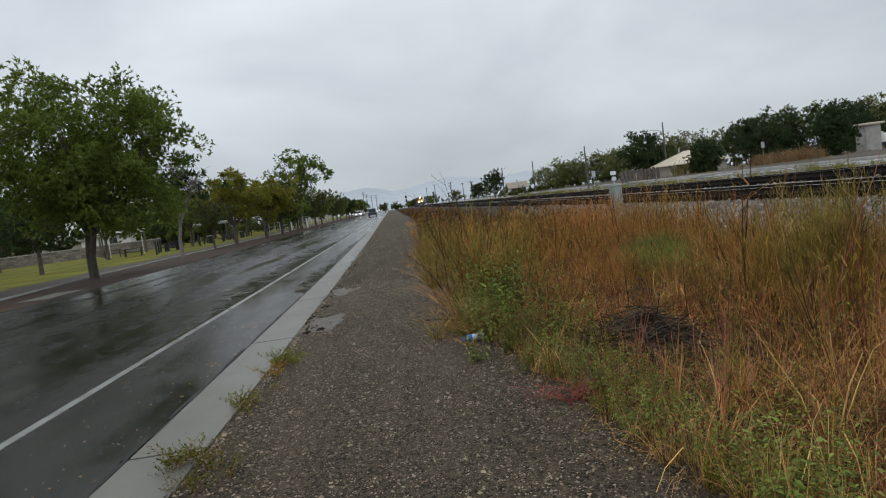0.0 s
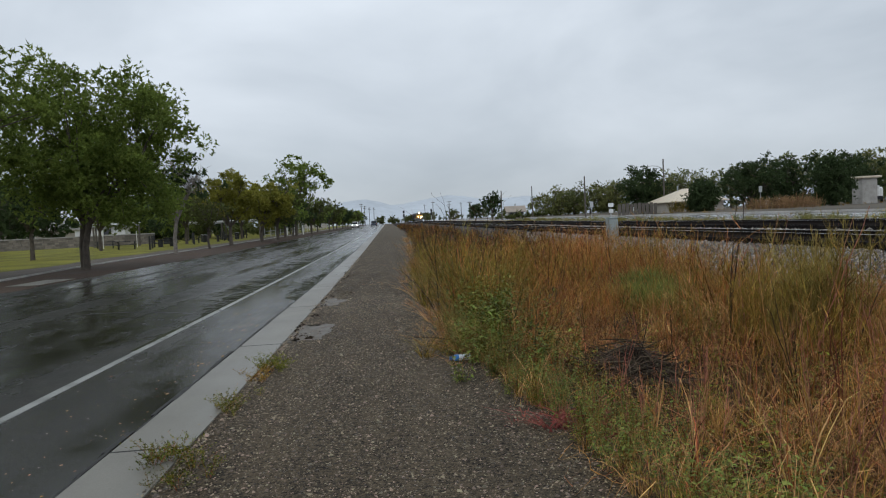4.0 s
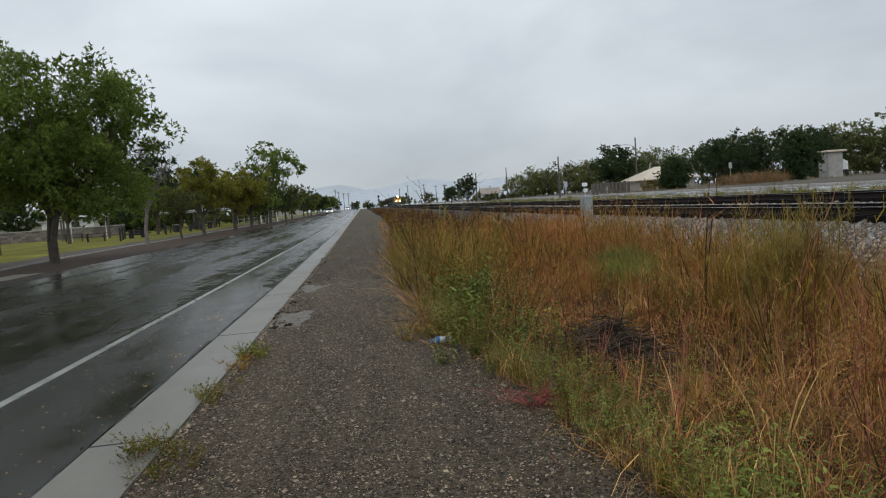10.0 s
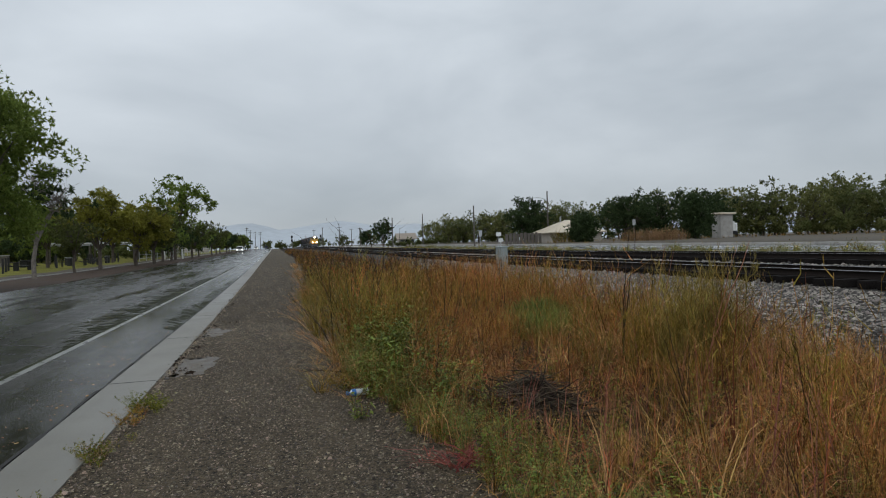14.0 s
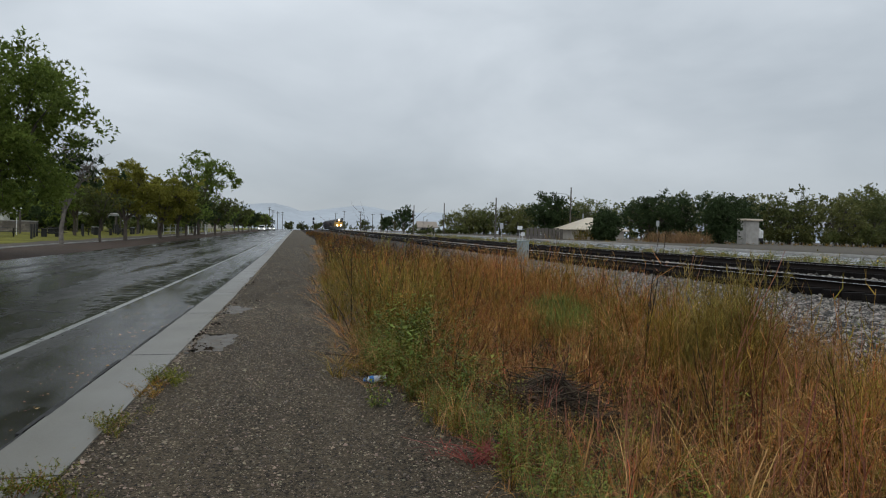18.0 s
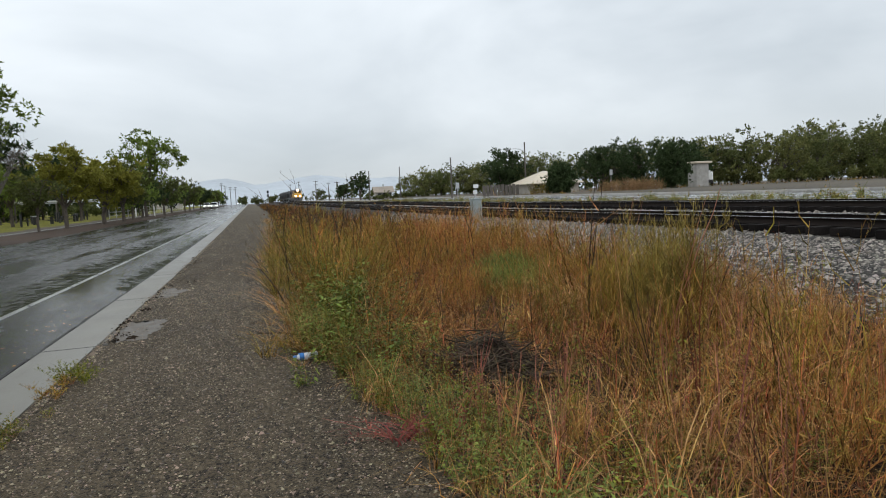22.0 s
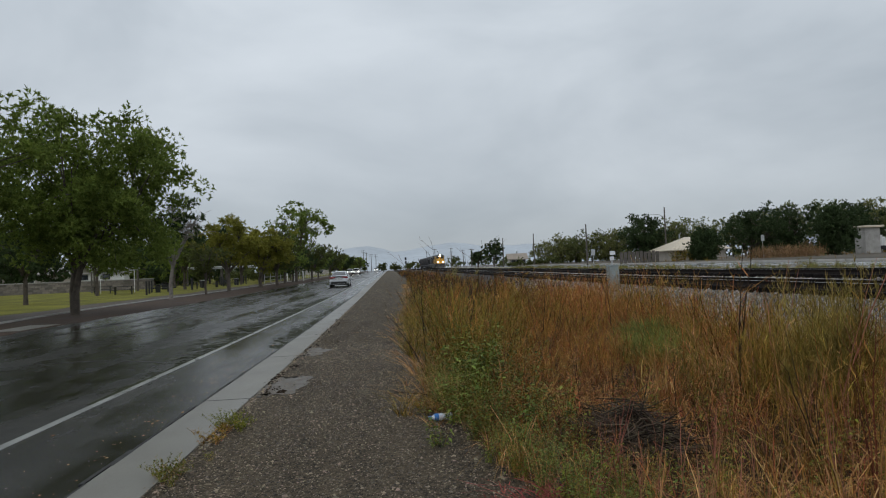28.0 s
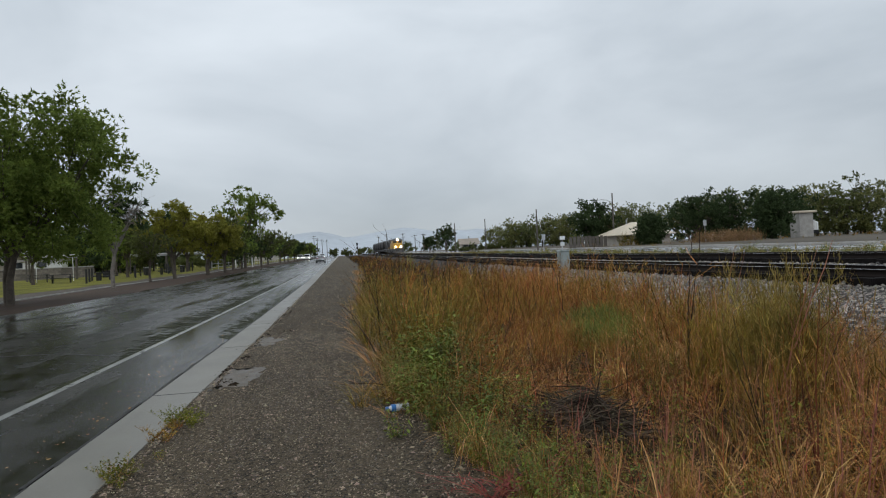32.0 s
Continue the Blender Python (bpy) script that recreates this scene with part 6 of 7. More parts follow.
# brush on the far verge and by the house
def area_patch(seed, n, cx, cy, rx, ry):
    r = np.random.RandomState(seed)
    a, q = r.uniform(0, 6.283, n), np.sqrt(r.uniform(0, 1, n))
    return np.stack([cx + rx * q * np.cos(a), cy + ry * q * np.sin(a)], 1), r


pos, r = area_patch(41, 240, 47.5, 73, 4.6, 3.0)
plant_out("orange_brush", "patch of dry orange brush by the side street", far_rust, pos, np.exp(r.normal(0.15, 0.2, len(pos))), [M["brush_tan"], M["brush_tan"]], 41)
r = np.random.RandomState(42)
vy = 8 + 110 * r.power(0.7, 1000)
pos = np.stack([r.uniform(20.9, 23.6, 1000) + 0.02 * vy * r.uniform(0, 1, 1000), vy], 1)
tuss = np.exp(r.normal(-0.8, 0.25, 1000) + 0.9 * np.clip(patchy(pos[:, 0], pos[:, 1], 0.35, 4.0), -0.5, 1))
plant_out("verge_grass", "rough green and straw grass beyond the tracks", low_grass, pos, tuss, [M["weed_grass"], M["weed_olive"]], 42, "grass")
pos, r = area_patch(43, 90, 43.4, 88.8, 3.0, 0.9)
plant_out("yard_shrubs", "olive shrubs in front of the low house", far_rust, pos, np.exp(r.normal(0.35, 0.15, len(pos))), [M["weed_olive"], M["leaf_olive"]], 43, "shrubs")
r = np.random.RandomState(44)
pos = np.stack([r.uniform(38, 130, 420), r.uniform(70, 96, 420)], 1)
plant_out("lot_weeds", "low straggling weeds on the bare lot", low_grass, pos, np.exp(r.normal(-0.9, 0.4, 420)), [M["weed_olive"], M["weed_straw"]], 44)
for i, (x, y, h) in enumerate(((93, 88, 3.2), (104, 84, 3.6), (88, 90, 2.4), (112, 92, 4.0))):
    tree("small bright green sapling on the lot", x, y, h, h * 0.36, 0.8, 0.06, "leaf_olive", 220 + i, clumps=30, per=40, size=0.2, clump=0.5, low=0.15, group="saplings")

# ---- the park ----
wall_rng = random.Random(5)
stone_wall = tagged(empty("stone_wall", 0, 0, 0), "low rubble stone park wall with a flat coping", "wall", kind="structure")
wx0, wx1, wy0, wy1 = -62.0, -30.0, 78.0, 87.0
wl_ = math.hypot(wx1 - wx0, wy1 - wy0)
wang = math.atan2(wy1 - wy0, wx1 - wx0)
stone_wall.location, stone_wall.rotation_euler = (wx0, wy0, 0.05 + float(rise(82))), (0, 0, wang)
part("core", box(0, wl_, -0.12, 0.12, -0.2, 1.30), M["mortar"], stone_wall)
part("coping", box(-0.05, wl_ + 0.05, -0.22, 0.22, 1.30, 1.42, 0.02), M["concrete"], stone_wall, "pale flat coping")
protos = []
for k in range(5):
    bm = box(-0.5, 0.5, -0.1, 0.1, -0.5, 0.5, 0.09)
    for v in bm.verts:
        v.co += Vector((wall_rng.uniform(-0.06, 0.06), wall_rng.uniform(-0.03, 0.03), wall_rng.uniform(-0.06, 0.06)))
    me = bpy.data.meshes.new("stone")
    bm.to_mesh(me)
    bm.free()
    me.materials.append(M["stone"])
    protos.append(me)
for row in range(5):
    u = -0.1 - 0.2 * (row % 2)
    while u < wl_ - 0.3 and u < 33:
        w = wall_rng.uniform(0.5, 0.95)
        s = part("stone", wall_rng.choice(protos), None, stone_wall)
        s.location, s.scale = (u + w / 2, -0.10, 0.13 + row * 0.257), (w * 0.97, 0.55, 0.25)
        u += w

shed = tagged(empty("park_building", -38.5, 92, 0.2 + float(rise(92)), 14), "low white park building behind the wall", "building")
part("wall", box(-3, 3, -2.5, 2.5, 0, 2.1), M["white"], shed)
part("roof", box(-3.3, 3.3, -2.8, 2.8, 2.1, 2.3, 0.03), M["concrete"], shed)
for px in (-2.2, 0.4):
    w_ = part("window", box(px, px + 0.9, -2.55, -2.48, 1.3, 2.0), M["dark"], shed, "dark window opening")
    part("pane", box(px + 0.06, px + 0.84, -2.57, -2.55, 1.36, 1.94), M["glass"], w_)
gable_house("house", "pale house behind the park", -58, 112, 14, 8, 2.8, 1.6, 10, "concrete")


def picnic_table(x, y, turn):
    root = tagged(empty("picnic_table", x, y, float(gz(x, y)) + 0.01, turn), "dark steel picnic table with fixed benches", "table", "picnic tables")
    part("tabletop", box(-0.95, 0.95, -0.38, 0.38, 0.72, 0.77, 0.01), M["dark"], root)
    for s in (-1, 1):
        part("bench", box(-0.95, 0.95, s * 0.75 - 0.14, s * 0.75 + 0.14, 0.42, 0.46, 0.01), M["dark"], root)
        part("leg", merge(box(s * 0.7 - 0.04, s * 0.7 + 0.04, -0.3, 0.3, 0.0, 0.72), box(s * 0.7 - 0.03, s * 0.7 + 0.03, -0.85, 0.85, 0.36, 0.42)), M["dark"], root)
    return root


t0 = picnic_table(-24.5, 64, 15)
for x, y, a in ((-21.5, 66, 60), (-22.0, 76, 10), (-19.5, 80, 40), (-26, 80, 90), (-29, 70, 20), (-20.5, 88, 0)):
    copy_thing(t0, pose(x, y, float(gz(x, y)) + 0.01, 0, 0, a))


def barrel(x, y):
    root = tagged(empty("litter_barrel", x, y, float(gz(x, y)) + 0.01), "dark steel litter barrel on the grass", "bin", "litter barrels")
    part("drum", rod((0, 0, 0), (0, 0, 0.88), 0.29, 0.29, 14), M["dark"], root)
    part("rim", rod((0, 0, 0.86), (0, 0, 0.92), 0.31, 0.31, 14), M["galv"], root)
    return root


b0 = barrel(-21.4, 79)
for x, y in ((-20.2, 90), (-23, 84)):
    copy_thing(b0, pose(x, y, float(gz(x, y)) + 0.01))


def ramada(x, y, turn, w=6, d=4, h=2.6, label="open park shelter with a flat white roof on posts"):
    root = tagged(empty("park_shelter", x, y, float(gz(x, y)), turn), label, "shelter", "park shelters")
    for sx in (-1, 1):
        for sy in (-1, 1):
            part("post", box(sx * (w / 2 - 0.2) - 0.09, sx * (w / 2 - 0.2) + 0.09, sy * (d / 2 - 0.2) - 0.09, sy * (d / 2 - 0.2) + 0.09, 0, h), M["pole"], root)
    part("roof", box(-w / 2, w / 2, -d / 2, d / 2, h, h + 0.16, 0.02), M["white"], root)
    part("beam", box(-w / 2 + 0.1, w / 2 - 0.1, -d / 2 + 0.1, -d / 2 + 0.25, h - 0.22, h), M["galv"], root)
    return root


ramada(-22.5, 104, 5)
ramada(-31, 78, 20, 5, 4)
ramada(-19.5, 116, 0, 5, 4)
ramada(-25.0, 92, 12, 5, 4, 2.5)

arch = tagged(empty("play_arch", -16.2, 108, float(gz(-16, 108))), "white curved steel play frame", "play frame")
for k, dx in enumerate((0, 1.2, 2.6)):
    pts = [(dx, 0, 0), (dx - 0.05, 0, 1.4), (dx - 0.5, 0, 2.2), (dx - 1.2, 0, 2.5), (dx - 1.9, 0, 2.3)]
    v, f = sweep([(pts, [0.11] * 5)], 8)
    part("hoop", mesh_np("hoop", v, f, [M["white"]]), None, arch)
part("crossbar", rod((-1.2, 0, 2.5), (1.4, 0, 2.5), 0.06), M["white"], arch)

swing = tagged(empty("goal_frame", -27.5, 70, float(gz(-27, 70)), 10), "white steel tube frame on the lawn", "frame")
for x in (-1.6, 1.6):
    part("upright", rod((x, 0, 0), (x, 0, 2.5), 0.04), M["white"], swing)
part("crossbar", rod((-1.6, 0, 2.5), (1.6, 0, 2.5), 0.045), M["white"], swing)

mesh_fence = tagged(empty("park_fence", 0, 0, 0), "galvanised park fence of posts and rails", "fence")
for k in range(22):
    y = 96 + k * 4.5
    x = -17.6 + (k % 2) * 0.05
    z = float(gz(x, y))
    part("post", rod((x, y, z), (x, y, z + 1.5), 0.05, None, 6), M["galv"], mesh_fence)
    for zz in (0.4, 0.9, 1.45):
        part("rail", rod((x, y, z + zz), (-17.6, y + 4.5, z + zz), 0.03, None, 5), M["galv"], mesh_fence)
for k in range(14):
    x, y = -20.2 - (k % 3) * 1.3, 58 + k * 4.2
    ob = tagged(empty("bollard", x, y, float(gz(x, y))), "short dark timber bollard in the park", "bollard", "bollards")
    part("post", rod((0, 0, 0), (0, 0, 1.15), 0.09, 0.08), M["dark"], ob)
    part("cap", rod((0, 0, 1.15), (0, 0, 1.2), 0.1, 0.07), M["dark"], ob)


# ---- small things on the shoulder ----
btl = tagged(empty("water_bottle", 0.99, 7.70, float(gz(0.99, 7.7)) + 0.036, 8), "discarded clear water bottle with a blue cap", "bottle")
pr = [(-0.105, 0.030), (-0.10, 0.034), (-0.06, 0.033), (-0.055, 0.030), (-0.02, 0.034), (0.03, 0.034), (0.06, 0.030), (0.082, 0.014), (0.095, 0.013)]
v, f = sweep([([(x, 0, 0) for x, _ in pr], [q for _, q in pr])], 12)
part("body", mesh_np("body", -v, f, [M["bottle"]]), None, btl)
part("label", rod((-0.02, 0, 0), (-0.062, 0, 0), 0.0355, 0.0345, 12), M["blue"], btl, "blue neck band")
part("cap", rod((-0.086, 0, 0), (-0.114, 0, 0), 0.019, None, 10), M["blue"], btl, "blue screw cap")


def tuft(x, y, s, protos, mats_, label, seed, spread=0.22, n=12):
    root = tagged(empty("weed_tuft", x, y, float(gz(x, y)) - 0.005), label, "weed", "gutter weeds")
    r = np.random.RandomState(seed)
    V, F, I, b = [], [], [], 0
    for k in range(n):
        pv, pf, pi = protos[k % len(protos)]
        a = r.uniform(0, 6.283)
        z = s * r.uniform(0.5, 1.2)
        q = pv * z
        q = np.stack([q[:, 0] * math.cos(a) - q[:, 1] * math.sin(a), q[:, 0] * math.sin(a) + q[:, 1] * math.cos(a), q[:, 2]], 1)
        V.append(q + (r.normal(0, spread), r.normal(0, spread * 1.3), 0))
        F.append(pf + b)
        I.append(pi)
        b += len(pv)
    part("leaves", mesh_np("leaves", np.concatenate(V), np.concatenate(F), mats_, np.concatenate(I)), None, root)
    return root


creep = [weed(s, 10, 0.32, 1.3, 6, 0.03, width=0.006, curve=0.1, side=3, mats=(0, 1), leaf_from=0.0) for s in (51, 52)]
tuft(-0.98, 8.0, 0.5, creep, [M["weed_green"], M["weed_green"]], "small green weed at the gutter edge", 1, 0.10, 9)
tuft(-1.0, 7.5, 0.45, creep, [M["weed_rust"], M["weed_olive"]], "small rusty weed at the gutter edge", 2, 0.10, 9)
tuft(-0.97, 6.6, 0.42, creep, [M["weed_straw"], M["weed_green"]], "yellowing low weed on the gutter edge", 3, 0.12, 9)
tuft(-1.05, 5.25, 0.55, creep, [M["weed_rust"], M["weed_green"]], "low green weed creeping over the gutter", 4, 0.14, 14)
red = [weed(s, 9, 0.17, 3.6, 0, 0.035, width=0.012, curve=0.05, side=2, mats=(0, 1), leaf_from=0.5, droop=0.35) for s in (53, 54)]
tuft(1.50, 5.6, 1.3, red, [M["weed_red"], M["weed_rust"]], "sprawling pink-red stemmed weed", 5, 0.10, 8)
tuft(1.72, 5.45, 1.25, red, [M["weed_red"], M["weed_rust"]], "sprawling pink-red stemmed weed", 17, 0.10, 6)
tuft(1.85, 4.6, 0.9, red, [M["weed_red"], M["weed_olive"]], "sprawling red stemmed weed by the gravel", 6, 0.10, 3)
stalk = [cane(55, 3, wide=0.011), cane(60, 2, wide=0.012)]
for k, (x, y, z) in enumerate(((3.3, 5.6, 1.0), (3.6, 5.0, 0.8), (5.2, 6.2, 0.95), (4.9, 4.4, 0.9), (5.8, 7.4, 1.0), (3.3, 6.4, 0.7), (6.2, 5.6, 1.0), (2.9, 4.3, 0.6))):
    tuft(x, y, z, stalk, [M["weed_crimson"], M["weed_rust"]], "upright weed with a crimson stem", 20 + k, 0.1, 2)
plume = [feather(74, 9, 26, wide=0.0065, splay=0.42), feather(75, 8, 28, wide=0.0065, splay=0.36)]
for k, (x, y, z) in enumerate(((4.75, 7.5, 1.2), (4.5, 7.35, 1.08), (4.95, 7.75, 1.1))):
    tuft(x, y, z, plume, [M["weed_plume"], M["weed_plume"]], "dense yellow-olive plume of a tall weed", 140 + k, 0.13, 9)
bush = [feather(71, 6, 16), feather(72, 5, 18)]
for k, (x, y, z, lf) in enumerate(((4.45, 7.9, 1.12, "weed_olive"), (5.35, 7.2, 0.72, "weed_straw"), (5.9, 7.4, 0.66, "weed_brown"), (5.2, 6.2, 0.66, "weed_straw"), (4.6, 5.3, 0.72, "weed_brown"), (6.2, 8.6, 0.62, "weed_straw"), (4.1, 7.6, 0.98, "weed_olive"), (3.7, 7.8, 0.88, "weed_sage"), (2.5, 12.4, 1.05, "weed_olive"), (6.1, 8.3, 0.9, "weed_rust"))):
    tuft(x, y, z, bush, [M["weed_olive"], M[lf]], "tall feathery olive weed going to seed", 40 + k, 0.15, 9)
lush = [leafy(s, 9, 24, 0.034, 0.62, 0.45) for s in (56, 57)]
tuft(1.60, 8.7, 1.3, lush, [M["weed_green"], M["weed_lush"]], "bushy deep green leafy weed", 8, 0.28, 14)
tuft(1.42, 8.05, 1.15, lush, [M["weed_green"], M["weed_lush"]], "bushy green leafy weed by the gravel", 15, 0.22, 10)
tuft(1.75, 9.4, 1.3, lush, [M["weed_green"], M["weed_lush"]], "bushy deep green leafy weed", 16, 0.25, 10)
tuft(1.62, 7.2, 0.95, lush, [M["weed_olive"], M["weed_lush"]], "green leafy weed by the gravel", 9, 0.26, 12)
tuft(1.88, 5.5, 0.6, lush, [M["weed_olive"], M["weed_bright"]], "bright green leafy weed by the gravel", 10, 0.2, 9)
for k in range(9):
    y = 3.6 + k * 0.62
    tuft(float(weed_edge(y)) + 0.32 + 0.14 * math.sin(k * 2.1), y, (0.62, 0.75, 0.58)[k % 3], lush, [M["weed_olive"], M["weed_bright" if k % 3 else "weed_green"]], "leafy green weed leaning over the gravel edge", 80 + k, 0.15, 5)
mat_grass = [weed(s, 24, 0.40, 1.9, 0, 0.03, width=0.006, curve=0.15, side=0, mats=(0, 0), droop=0.45) for s in (58, 59)]
tuft(1.2, 9.4, 1.15, mat_grass, [M["weed_straw"]], "arching pale orange grass by the bottle", 11, 0.16, 12)
tuft(0.85, 8.35, 0.8, mat_grass, [M["weed_olive"]], "flattened yellow-green grass on the gravel edge", 12, 0.14, 9)
tuft(1.3, 8.15, 0.75, mat_grass, [M["weed_straw"]], "flattened orange straw beside the bottle", 14, 0.12, 8)
tuft(1.25, 10.4, 0.9, mat_grass, [M["weed_straw"]], "flattened straw grass on the gravel edge", 13, 0.2, 8)
for k, (x, y) in enumerate(((2.95, 6.7), (2.2, 7.6), (2.9, 7.7), (2.2, 6.2), (2.75, 6.1))):
    tuft(x, y, 0.6, mat_grass, [M["weed_straw"]], "limp straw hanging over the brush heap", 60 + k, 0.14, 5)

for k, (x, y, tx, ty, tz) in enumerate(((1.0, 10.2, -0.42, 0.5, 0.62), (0.95, 13.6, -0.5, 0.9, 0.5), (1.05, 8.9, -0.55, -0.2, 0.10))):
    ob = tagged(empty("leaning_stalk", x, y, float(gz(x, y)) - 0.01), "bare dark stalk bent out over the gravel", "weed", "leaning stalks")
    pts = [(0, 0, 0), (tx * 0.35, ty * 0.3, tz * 0.55), (tx * 0.75, ty * 0.7, tz * 0.92), (tx, ty, tz)]
    v, f = sweep([(pts, [0.009, 0.007, 0.005, 0.003]), ([pts[2], (tx * 0.9, ty * 0.6, tz * 1.15)], [0.004, 0.002])], 5)
    part("stem", mesh_np("stem", v, f, [M["weed_dark"]]), None, ob)

heap = tagged(empty("brush_heap", 2.5, 6.9, float(gz(2.5, 6.9))), "heap of dark wet twigs and ash-grey litter", "brush heap")
r = np.random.RandomState(77)
paths = []
for k in range(800):
    a, q = r.uniform(0, 6.283), math.sqrt(r.uniform(0, 1))
    c = np.array([0.34 * q * math.cos(a), 0.60 * q * math.sin(a), 0.03 + 0.34 * (1 - q) * r.uniform(0.2, 1)])
    b = r.uniform(0, 6.283)
    d = np.array([math.cos(b), math.sin(b), r.normal(0, 0.3)]) * r.uniform(0.10, 0.36)
    paths.append(([c - d, c + (*r.normal(0, 0.03, 2), 0.04), c + d * r.uniform(0.5, 1)], [0.003, 0.005, 0.002]))
v, f = sweep(paths, 4)
tagged(part("brushwood", mesh_np("brushwood", v, f, [M["twig"]]), None, heap), kind="stuff")
for k in range(2):
    c = r.normal(0, 1, 3) * (0.22, 0.36, 0.03) + (0, 0, 0.2)
    q = c + np.array([(-1, -1, 0), (1, -1, 0), (1, 1, 0), (-1, 1, 0)]) * r.uniform(0.012, 0.03) + r.normal(0, 0.012, (4, 3))
    part("scrap", slab([tuple(p) for p in q], 0.004), M["concrete"], heap, "pale paper scrap")


# ---- vehicles ----
def loft(sections, close=True):
    """A skin over cross-sections given as lists of points."""
    n = len(sections[0])
    v = [p for s in sections for p in s]
    f = []
    for a in range(len(sections) - 1):
        for i in range(n - 1):
            f.append((a * n + i, a * n + i + 1, (a + 1) * n + i + 1, (a + 1) * n + i))
    bm = bmesh.new()
    vs = [bm.verts.new(p) for p in v]
    for q in f:
        bm.faces.new([vs[i] for i in q])
    if close:
        bm.faces.new(vs[:n])
        bm.faces.new(vs[-n:][::-1])
    bmesh.ops.remove_doubles(bm, verts=list(bm.verts), dist=1e-4)
    bmesh.ops.recalc_face_normals(bm, faces=list(bm.faces))
    for fc in bm.faces:
        fc.smooth = True
    return bm


def mirrored(half):
    return half + [(-x, y, z) for x, y, z in half[::-1]]


def wheel_on(parent, x, y, r, w, spokes=10):
    s = 1 if x > 0 else -1
    hub = part("wheel", rod((-w / 2, 0, 0), (w / 2, 0, 0), r, None, 28), M["rubber"], parent, "black tyre")
    hub.location = (x, y, r)
    part("rim", rod((s * w * 0.30, 0, 0), (s * (w / 2 + 0.006), 0, 0), r * 0.74, r * 0.72, 24), M["dark"], hub)
    part("rim_edge", merge(*[rod((s * (w / 2 + 0.007), r * 0.72 * math.cos(a), r * 0.72 * math.sin(a)), (s * (w / 2 + 0.007), r * 0.72 * math.cos(a + 0.27), r * 0.72 * math.sin(a + 0.27)), 0.013, None, 5) for a in [k * 2 * math.pi / 24 for k in range(24)]]), M["chrome"], hub, "bright rim edge")
    sp = [rod((s * (w / 2 + 0.008), 0.05 * math.cos(a), 0.05 * math.sin(a)), (s * (w / 2 + 0.012), r * 0.70 * math.cos(a), r * 0.70 * math.sin(a)), 0.030, 0.022, 5) for a in [k * 2 * math.pi / spokes for k in range(spokes)]]
    part("spokes", merge(*sp), M["chrome"], hub, "bright alloy spokes")
    return hub


